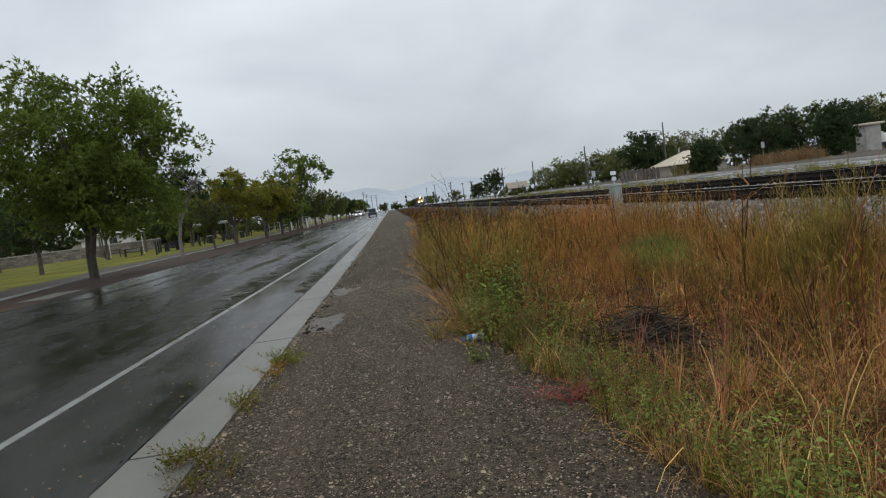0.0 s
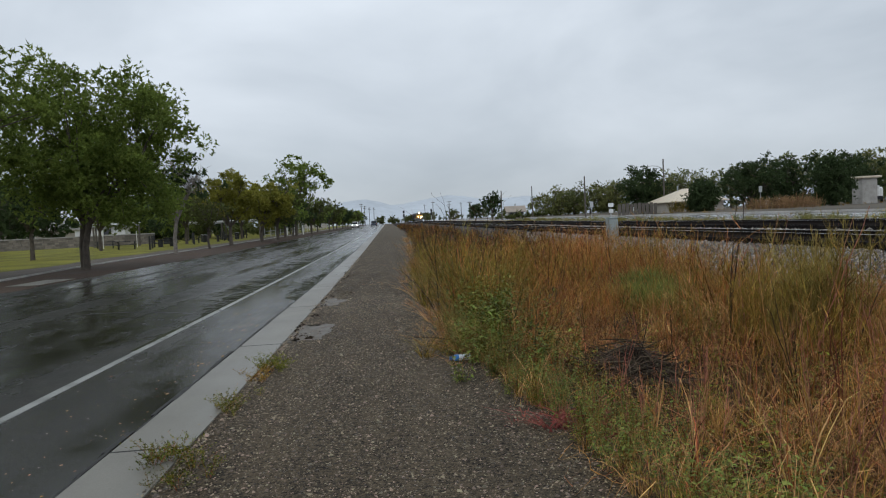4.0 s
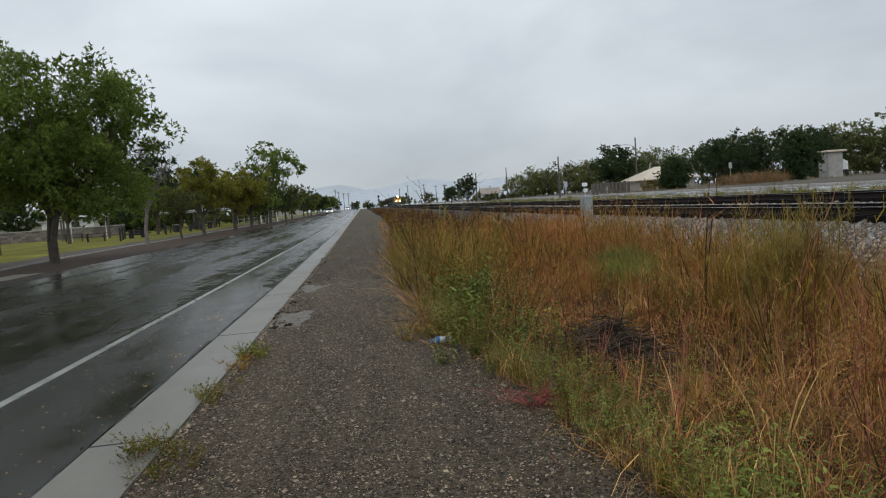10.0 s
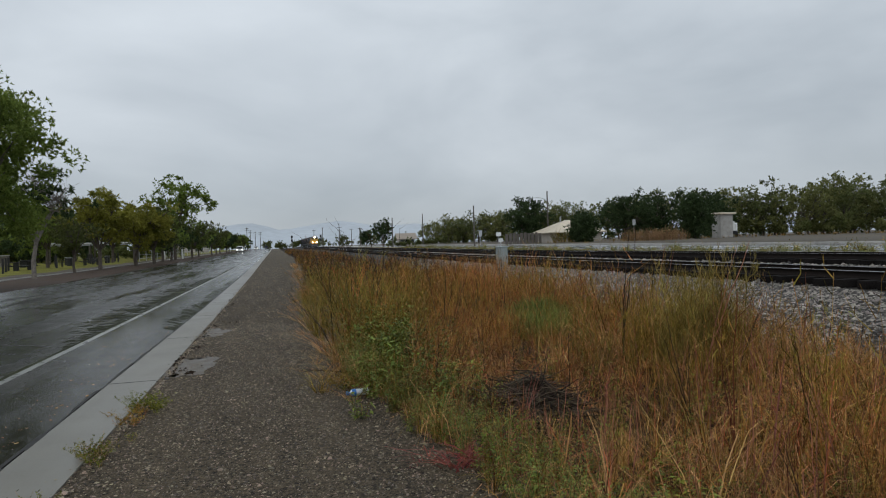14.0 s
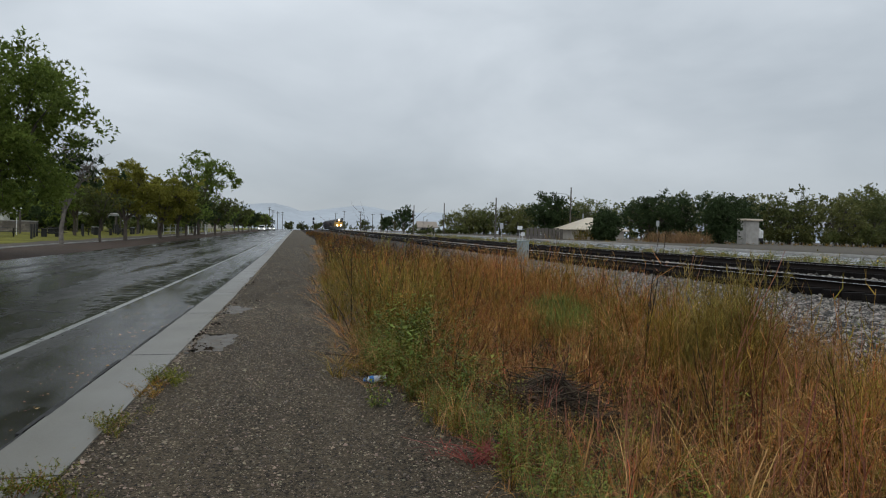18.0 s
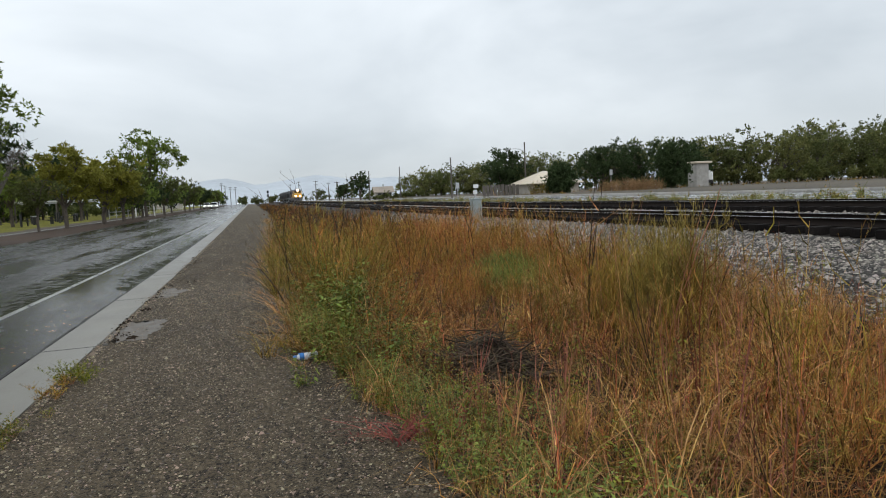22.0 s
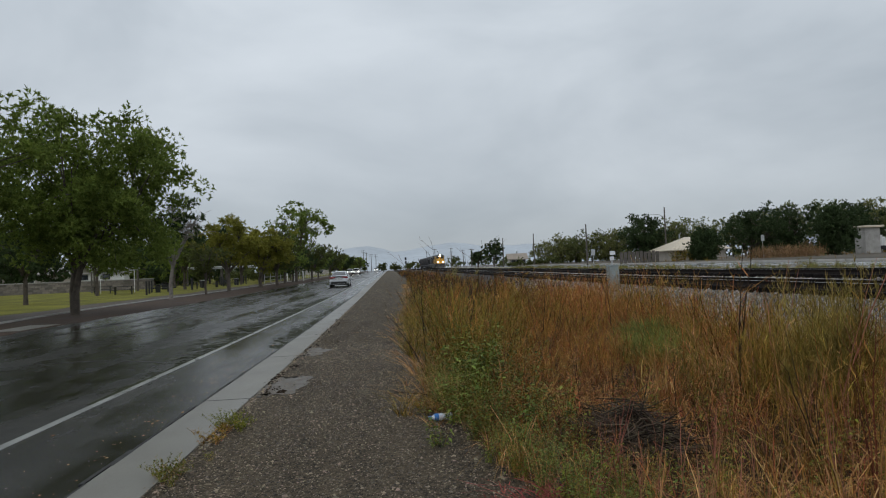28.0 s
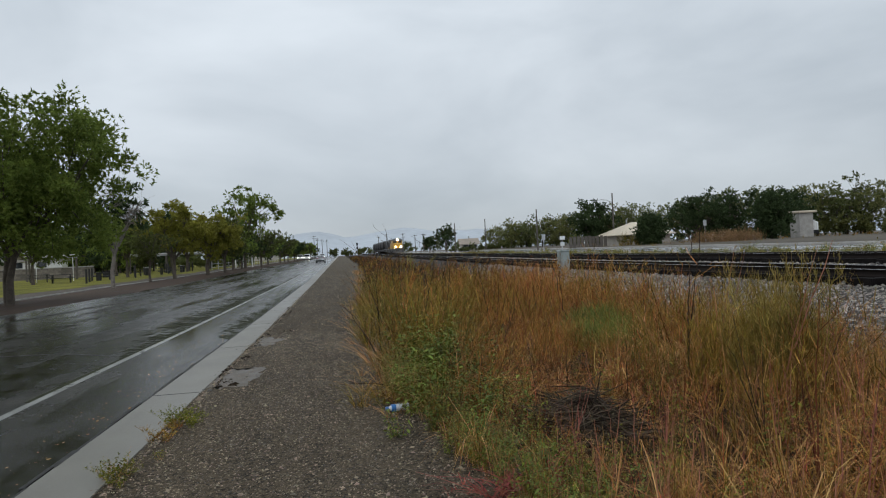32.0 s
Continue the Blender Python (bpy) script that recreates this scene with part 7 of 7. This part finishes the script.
def sedan(name, label, paint):
    root = tagged(empty(name, 0, 0, 0), label, "car")
    # stations: y, half width, underside, shoulder height, deck height
    st = [(-2.30, 0.62, 0.42, 0.72, 0.80), (-2.26, 0.78, 0.30, 0.86, 0.98), (-2.05, 0.86, 0.24, 0.92, 1.05), (-1.5, 0.89, 0.20, 0.94, 1.03), (-0.8, 0.89, 0.19, 0.94, 0.98), (0.3, 0.89, 0.19, 0.91, 0.95),
          (1.0, 0.885, 0.19, 0.88, 0.94), (1.6, 0.87, 0.2, 0.82, 0.88), (2.05, 0.82, 0.22, 0.70, 0.77), (2.26, 0.70, 0.26, 0.58, 0.64), (2.33, 0.5, 0.32, 0.5, 0.55)]
    sec = [mirrored([(0, y, lo), (w * 0.9, y, lo), (w * 0.98, y, lo + 0.13), (w, y, (lo + sh) / 2 + 0.05), (w * 0.985, y, sh - 0.06), (w * 0.93, y, sh), (w * 0.80, y, dk), (0, y, dk + 0.015)]) for y, w, lo, sh, dk in st]
    part("body", loft(sec), M[paint], root)
    cs = [(-2.02, 0.74, 0.70, 1.00), (-1.75, 0.79, 0.67, 1.11), (-1.45, 0.81, 0.64, 1.235), (-1.15, 0.81, 0.62, 1.35), (-0.9, 0.81, 0.61, 1.40), (-0.5, 0.81, 0.61, 1.43), (0.0, 0.81, 0.61, 1.428), (0.3, 0.81, 0.61, 1.40), (0.6, 0.80, 0.62, 1.30), (0.95, 0.79, 0.65, 1.12), (1.35, 0.75, 0.69, 0.93)]
    sec = [mirrored([(w1, y, 0.88), (w1 - (w1 - w2) * 0.5, y, 0.9 + 0.5 * (zr - 0.06 - 0.9)), (w2, y, max(0.89, zr - 0.06)), (w2 * 0.93, y, max(0.9, zr - 0.024)), (w2 * 0.75, y, zr - 0.004), (0, y, zr + 0.014)]) for y, w1, w2, zr in cs]
    part("cabin", loft(sec), M[paint], root)
    R = lambda x, u: (x, -1.86 + 0.74 * u, 1.082 + 0.285 * u)
    part("rear_window", slab([R(-0.57, 0.0), R(0.57, 0.0), R(0.60, 0.06), R(0.585, 0.2), R(0.51, 0.74), R(0.46, 0.90), R(0.37, 0.96), R(-0.37, 0.96), R(-0.46, 0.90), R(-0.51, 0.74), R(-0.585, 0.2), R(-0.60, 0.06)], 0.018), M["glass"], root, "dark glass")
    part("window_seal", slab([R(-0.59, -0.025), R(0.59, -0.025), R(0.622, 0.05), R(0.53, 0.77), R(0.475, 0.93), R(0.37, 0.985), R(-0.37, 0.985), R(-0.475, 0.93), R(-0.53, 0.77), R(-0.622, 0.05)], 0.012), M["dark"], root, "black window seal")
    part("windscreen", slab([(0.62, 1.22, 1.0), (-0.62, 1.22, 1.0), (-0.52, 0.50, 1.352), (0.52, 0.50, 1.352)], 0.02), M["glass"], root, "dark glass")
    for s in (-1, 1):
        X = lambda z: s * (0.822 - 0.435 * (z - 0.9))
        pts = lambda *yz: [(X(z), y, z) for y, z in (yz if s > 0 else yz[::-1])]
        part("side_window", slab(pts((-1.50, 0.985), (-0.42, 0.965), (-0.42, 1.355), (-0.72, 1.345), (-0.98, 1.305), (-1.25, 1.20), (-1.48, 1.06)), 0.012), M["glass"], root, "dark glass")
        part("side_window", slab(pts((-0.36, 0.965), (0.92, 0.945), (0.62, 1.16), (0.36, 1.29), (0.10, 1.34), (-0.36, 1.355)), 0.012), M["glass"], root, "dark glass")
        tl = part("tail_lamp", slab([(s * 0.30, -2.312, 0.865), (s * 0.50, -2.310, 0.815), (s * 0.70, -2.288, 0.795), (s * 0.80, -2.250, 0.805), (s * 0.815, -2.235, 0.915), (s * 0.66, -2.275, 0.940), (s * 0.32, -2.300, 0.925)][:: s], 0.03), M["tail"], root, "red tail lamp")
        # The lamp's pale pink highlight, added as a thin pane.
        part("lamp_highlight", slab([(s * 0.36, -2.350, 0.868), (s * 0.62, -2.334, 0.862), (s * 0.64, -2.318, 0.905), (s * 0.38, -2.332, 0.912)][:: s], 0.006), M["tail_pale"], tl, "pale red highlight painted on the lamp")
        part("side_lamp", slab([(s * 0.815, -2.24, 0.815), (s * 0.865, -1.98, 0.875), (s * 0.865, -1.96, 0.925), (s * 0.815, -2.24, 0.915)][:: -s], 0.02), M["tail"], root, "red tail lamp")
        part("bumper_corner", box(s * 0.765 - 0.085, s * 0.765 + 0.085, -2.30, -1.78, 0.27, 0.56, 0.06), M[paint], root)
        part("head_lamp", box(s * 0.62 - 0.14, s * 0.62 + 0.14, 2.10, 2.24, 0.60, 0.70, 0.03), M["white"], root)
        part("mirror", box(s * 0.97 - 0.10, s * 0.97 + 0.10, 0.72, 0.86, 0.94, 1.09, 0.04), M["dark"], root, "dark door mirror")
        for y in (-0.62, 0.28):
            part("door_handle", box(s * 0.90 - 0.012, s * 0.90 + 0.012, y - 0.09, y + 0.09, 0.82, 0.85, 0.006), M[paint], root)
        for y in (-0.40, 0.72):
            part("door_seam", box(s * 0.892 - 0.004, s * 0.892 + 0.004, y - 0.005, y + 0.005, 0.30, 0.90), M["dark"], root, "dark door gap")
        part("sill_trim", box(s * 0.875 - 0.02, s * 0.875 + 0.02, -0.95, 0.95, 0.20, 0.235, 0.008), M["chrome"], root)
        part("bumper_vent", box(s * 0.815 - 0.04, s * 0.815 + 0.04, -2.26, -2.19, 0.34, 0.52, 0.02), M["dark"], root)
        for y in (-1.34, 1.34):
            part("wheel_arch", rod((s * 0.80, y, 0.335), (s * 0.891, y, 0.335), 0.346, None, 28), M["dark"], root, "dark wheel arch")
    part("bumper", box(-0.84, 0.84, -2.345, -2.0, 0.45, 0.63, 0.055), M[paint], root)
    part("rear_bumper", slab([(-0.60, -2.335, 0.27), (0.60, -2.335, 0.27), (0.70, -2.335, 0.34), (0.68, -2.345, 0.44), (0.60, -2.35, 0.485), (-0.60, -2.35, 0.485), (-0.68, -2.345, 0.44), (-0.70, -2.335, 0.34)], 0.06), M["rubber"], root, "black lower bumper")
    part("bumper_strip", box(-0.58, 0.58, -2.41, -2.36, 0.268, 0.298, 0.008), M["chrome"], root)
    part("boot_lip", box(-0.62, 0.62, -2.325, -2.12, 0.985, 1.03, 0.018), M[paint], root)
    part("boot_trim", slab([(-0.30, -2.30, 0.885), (0.30, -2.30, 0.885), (0.36, -2.295, 0.945), (-0.36, -2.295, 0.945)], 0.02), M["dark"], root)
    # A dark grey pane stands in for the shade line round the recess.
    part("plate_recess_shade", slab([(-0.33, -2.302, 0.655), (0.33, -2.302, 0.655), (0.385, -2.300, 0.865), (-0.385, -2.300, 0.865)], 0.012), M["loco_grey"], root, "grey pane painted as shade round the plate recess")
    part("plate_recess", slab([(-0.315, -2.308, 0.668), (0.315, -2.308, 0.668), (0.368, -2.306, 0.850), (-0.368, -2.306, 0.850)], 0.014), M[paint], root)
    pl = part("number_plate", box(-0.155, 0.155, -2.335, -2.322, 0.69, 0.835, 0.004), M["white"], root, "pale number plate")
    part("bar", box(-0.11, 0.11, -2.340, -2.334, 0.735, 0.785), M["loco_grey"], pl)
    part("underbody", box(-0.72, 0.72, -2.0, 2.1, 0.17, 0.3), M["dark"], root)
    return root, [wheel_on(root, sx * 0.795, y, 0.318, 0.205) for sx in (-1, 1) for y in (-1.34, 1.34)]


def far_car(name, label, paint, high=1.75, bed=False, facing=1, lights=True):
    """A vehicle seen small and far off; its front is at +y times facing."""
    root = tagged(empty(name, 0, 0, 0), label, "car", "distant cars")
    part("body", box(-0.95, 0.95, -2.4, 2.4, 0.35, 1.05, 0.12), M[paint], root)
    y0, y1 = (-0.3, 1.2) if bed else (-2.2, 1.2)
    if facing < 0:
        y0, y1 = -y1, -y0
    part("cabin", box(-0.82, 0.82, y0, y1, 1.0, high, 0.16), M[paint], root)
    part("front_glass", box(-0.72, 0.72, (y1 if facing > 0 else y0) - 0.03, (y1 if facing > 0 else y0) + 0.03, 1.1, high - 0.14, 0.01), M["glass"], root)
    part("rear_glass", box(-0.72, 0.72, (y0 if facing > 0 else y1) - 0.03, (y0 if facing > 0 else y1) + 0.03, 1.1, high - 0.14, 0.01), M["glass"], root)
    for s in (-1, 1):
        part("head_lamp", box(s * 0.68 - 0.16, s * 0.68 + 0.16, facing * 2.40 - 0.03, facing * 2.40 + 0.03, 0.70, 0.88, 0.01), M["lamp_white"] if lights else M["white"], root, "lit headlight" if lights else "")
        part("tail_lamp", box(s * 0.78 - 0.1, s * 0.78 + 0.1, -facing * 2.40 - 0.03, -facing * 2.40 + 0.03, 0.75, 0.98, 0.01), M["tail"], root, "red tail lamp")
        for y in (-1.45, 1.45):
            part("wheel", rod((s * 0.82 - 0.12, y, 0.36), (s * 0.82 + 0.12, y, 0.36), 0.36, None, 14), M["rubber"], root)
    return root


silver_car, silver_wheels = sedan("silver_sedan", "silver four-door sedan driving off on the wet road", "silver")
dark_truck = far_car("pickup_truck", "dark blue pickup truck driving away", "navy", 1.85, True, 1, False)
parked_a = far_car("suv", "white car standing at the road side with lights on", "white", 1.8, False, -1)
parked_b = far_car("suv", "white car slowing at the road side with lights on", "white", 1.7, True, -1)
oncoming = far_car("suv", "white car coming towards with headlights on", "white", 1.7, False, -1)


def locomotive(label, hood, cab, lit):
    root = tagged(empty("locomotive", 0, 0, 0), label, "locomotive", "train")
    part("frame", box(-1.5, 1.5, 0.6, 21.6, 1.15, 1.55, 0.04), M["loco_grey"], root)
    part("fuel_tank", box(-1.3, 1.3, 8.0, 14.0, 0.45, 1.15, 0.2), M["loco_grey"], root)
    nose = part("nose", loft([mirrored([(1.25, 1.2, 1.55), (1.25, 1.2, 2.75), (0.9, 1.3, 3.0), (0, 1.3, 3.05)]), mirrored([(1.45, 2.9, 1.55), (1.45, 2.9, 2.9), (1.2, 2.9, 3.15), (0, 2.9, 3.2)])]), M[cab], root, "short yellow nose" if lit else "")
    cabp = part("cab", loft([mirrored([(1.5, 2.9, 1.55), (1.5, 2.9, 3.9), (1.05, 2.9, 4.45), (0, 2.9, 4.6)]), mirrored([(1.5, 5.6, 1.55), (1.5, 5.6, 3.9), (1.05, 5.6, 4.45), (0, 5.6, 4.6)])]), M[cab], root)
    part("cab_roof", loft([mirrored([(1.56, 2.75, 3.9), (1.1, 2.75, 4.5), (0, 2.75, 4.66)]), mirrored([(1.56, 5.8, 3.9), (1.1, 5.8, 4.5), (0, 5.8, 4.66)])]), M["loco_grey"], root, "dark grey cab roof")
    for s in (-1, 1):
        part("windscreen", box(s * 0.72 - 0.5, s * 0.72 + 0.5, 2.84, 2.9, 3.25, 3.85, 0.03), M["glass"], cabp, "dark cab window")
        part("side_window", box(s * 1.5 - 0.03, s * 1.5 + 0.03, 3.4, 5.0, 3.0, 3.8, 0.02), M["glass"], cabp, "dark cab window")
        lm = part("ditch_light", rod((s * 0.82, 0.95, 2.0), (s * 0.82, 0.80, 2.0), 0.27, None, 14), M["lamp_on"] if lit else M["dark"], root, "lit ditch light" if lit else "")
        part("step", box(s * 1.25 - 0.22, s * 1.25 + 0.22, 0.5, 0.9, 0.35, 1.5, 0.03), M["loco_grey"], root)
        for y in range(6, 22, 3):
            part("handrail_post", rod((s * 1.45, y, 1.55), (s * 1.45, y, 2.55), 0.025, None, 5), M[cab], root)
        part("handrail", rod((s * 1.45, 6, 2.55), (s * 1.45, 21, 2.55), 0.025, None, 5), M[cab], root)
    part("headlight", rod((0, 2.84, 4.22), (0, 2.68, 4.22), 0.34, None, 14), M["lamp_on"] if lit else M["dark"], cabp, "lit headlight" if lit else "")
    for s in (-1, 1):
        part("number_board", box(s * 0.62 - 0.26, s * 0.62 + 0.26, 2.78, 2.86, 4.05, 4.27, 0.01), M["white"], cabp, "small plain number board")
    part("long_hood", box(-0.95, 0.95, 5.6, 20.8, 1.55, 4.2, 0.15), M[hood], root)
    part("radiator", box(-1.45, 1.45, 16.5, 20.6, 3.3, 4.5, 0.12), M["loco_grey"], root)
    part("dynamic_brake", box(-1.2, 1.2, 7.5, 10.5, 3.5, 4.45, 0.1), M["loco_grey"], root)
    part("exhaust", box(-0.4, 0.4, 12.2, 13.2, 4.2, 4.55, 0.04), M["dark"], root)
    part("plough", extrude_yz([(0.45, 0.15), (1.0, 0.15), (1.0, 1.15), (0.75, 1.15)], -1.4, 1.4), M["loco_grey"], root)
    part("coupler", box(-0.18, 0.18, 0.0, 0.7, 0.75, 1.05, 0.03), M["dark"], root)
    for ty in (4.2, 18.0):
        tk = part("truck_frame", box(-1.25, 1.25, ty - 2.1, ty + 2.1, 0.5, 0.85, 0.05), M["dark"], root)
        for k in (-1.65, 0, 1.65):
            part("wheelset", merge(rod((-0.85, ty + k, 0.52), (-0.68, ty + k, 0.52), 0.52, None, 18), rod((0.68, ty + k, 0.52), (0.85, ty + k, 0.52), 0.52, None, 18), rod((-0.7, ty + k, 0.52), (0.7, ty + k, 0.52), 0.09, None, 8)), M["rail"], tk)
    return root


def wagon():
    root = tagged(empty("covered_hopper", 0, 0, 0), "dark covered hopper wagon behind the engines", "wagon", "train")
    part("body", loft([mirrored([(0.6, y, z0), (1.5, y, z0 + 1.0), (1.55, y, 3.9), (1.2, y, 4.5), (0, y, 4.6)]) for y, z0 in ((0.6, 2.2), (3.0, 0.6), (12.0, 0.6), (14.4, 2.2))]), M["wagon"], root)
    part("sill", box(-1.3, 1.3, 0.2, 14.8, 1.0, 1.3), M["dark"], root)
    for ty in (1.6, 13.4):
        tk = part("truck_frame", box(-1.2, 1.2, ty - 1.2, ty + 1.2, 0.45, 0.75, 0.05), M["dark"], root)
        for k in (-0.85, 0.85):
            for sx in (-1, 1):
                part("wheel", rod((sx * 0.68, ty + k, 0.46), (sx * 0.85, ty + k, 0.46), 0.46, None, 16), M["rail"], tk)
    for y in range(2, 14, 3):
        part("rib", box(-1.6, 1.6, y - 0.06, y + 0.06, 1.6, 3.9), M["wagon"], root)
    return root


train = [(locomotive("yellow and grey diesel locomotive with lit headlights", "yellow", "yellow", True), 0.0), (locomotive("dark grey trailing diesel locomotive", "wagon", "wagon", False), 22.6)]
w0 = wagon()
train.append((w0, 45.2))
for k in range(1, 5):
    train.append((copy_thing(w0, pose(0, 0, 0)), 45.2 + 15.2 * k))


def motions():
    def on_road(x, y):
        return float(gz(x, y)) + 0.004

    # the train rolls in along the far track
    for ob, back in train:
        rows = []
        for t in (0, 4, 8, 12, 16, 20, 24, 28, 32):
            y = 361.0 - 5.25 * t + back
            slope = math.degrees(math.atan(0.0046)) if y < 365 else 0.0
            rows.append((t, pose(17.9, y, 0.80 + float(rise(y)), slope, 0, 0)))
        walk(ob, rows)
    # the silver sedan passes from behind and drives away
    ts = [0, 12, 20, 24, 24.4, 25, 26, 28.5, 29, 30, 31, 32]
    yy = [-306, -150, -46, 4.9, 10.2, 17.8, 33.0, 70.0, 78.0, 95.5, 111.5, 127.0]
    xx = [-4.3, -4.3, -4.3, -4.35, -4.35, -4.45, -4.46, -3.95, -3.85, -3.6, -3.45, -3.3]
    walk(silver_car, [(t, pose(x, y, on_road(x, y))) for t, x, y in zip(ts, xx, yy)])
    for wh in silver_wheels:
        x, y, z = wh.location
        rows, a = [(0, pose(x, y, z))], 0.0
        for k in range(round(24.2 * 30), round(27.2 * 30)):
            rows.append((k / 30, pose(x, y, z, -a, 0, 0)))
            a += 80.0
        rows.append((32, pose(x, y, z, -a, 0, 0)))
        walk(wh, rows)
    walk(dark_truck, [(t, pose(-3.9, y, on_road(-3.9, y))) for t, y in ((0, 150), (2.5, 184), (6, 240), (9, 290), (14, 372), (32, 600))])
    walk(parked_a, [(0, pose(-9.4, 196, on_road(-9.4, 196))), (32, pose(-9.4, 196, on_road(-9.4, 196)))])
    walk(parked_b, [(t, pose(x, y, on_road(x, y))) for t, x, y in ((0, -7.6, 420), (10, -7.6, 350), (15, -7.6, 290), (20, -9.5, 212), (22, -11.6, 200), (32, -11.6, 199.5))])
    walk(oncoming, [(t, pose(-5.8, y, on_road(-5.8, y))) for t, y in ((0, 640), (20, 430), (26, 340), (29, 285), (32, 228))])


motions()
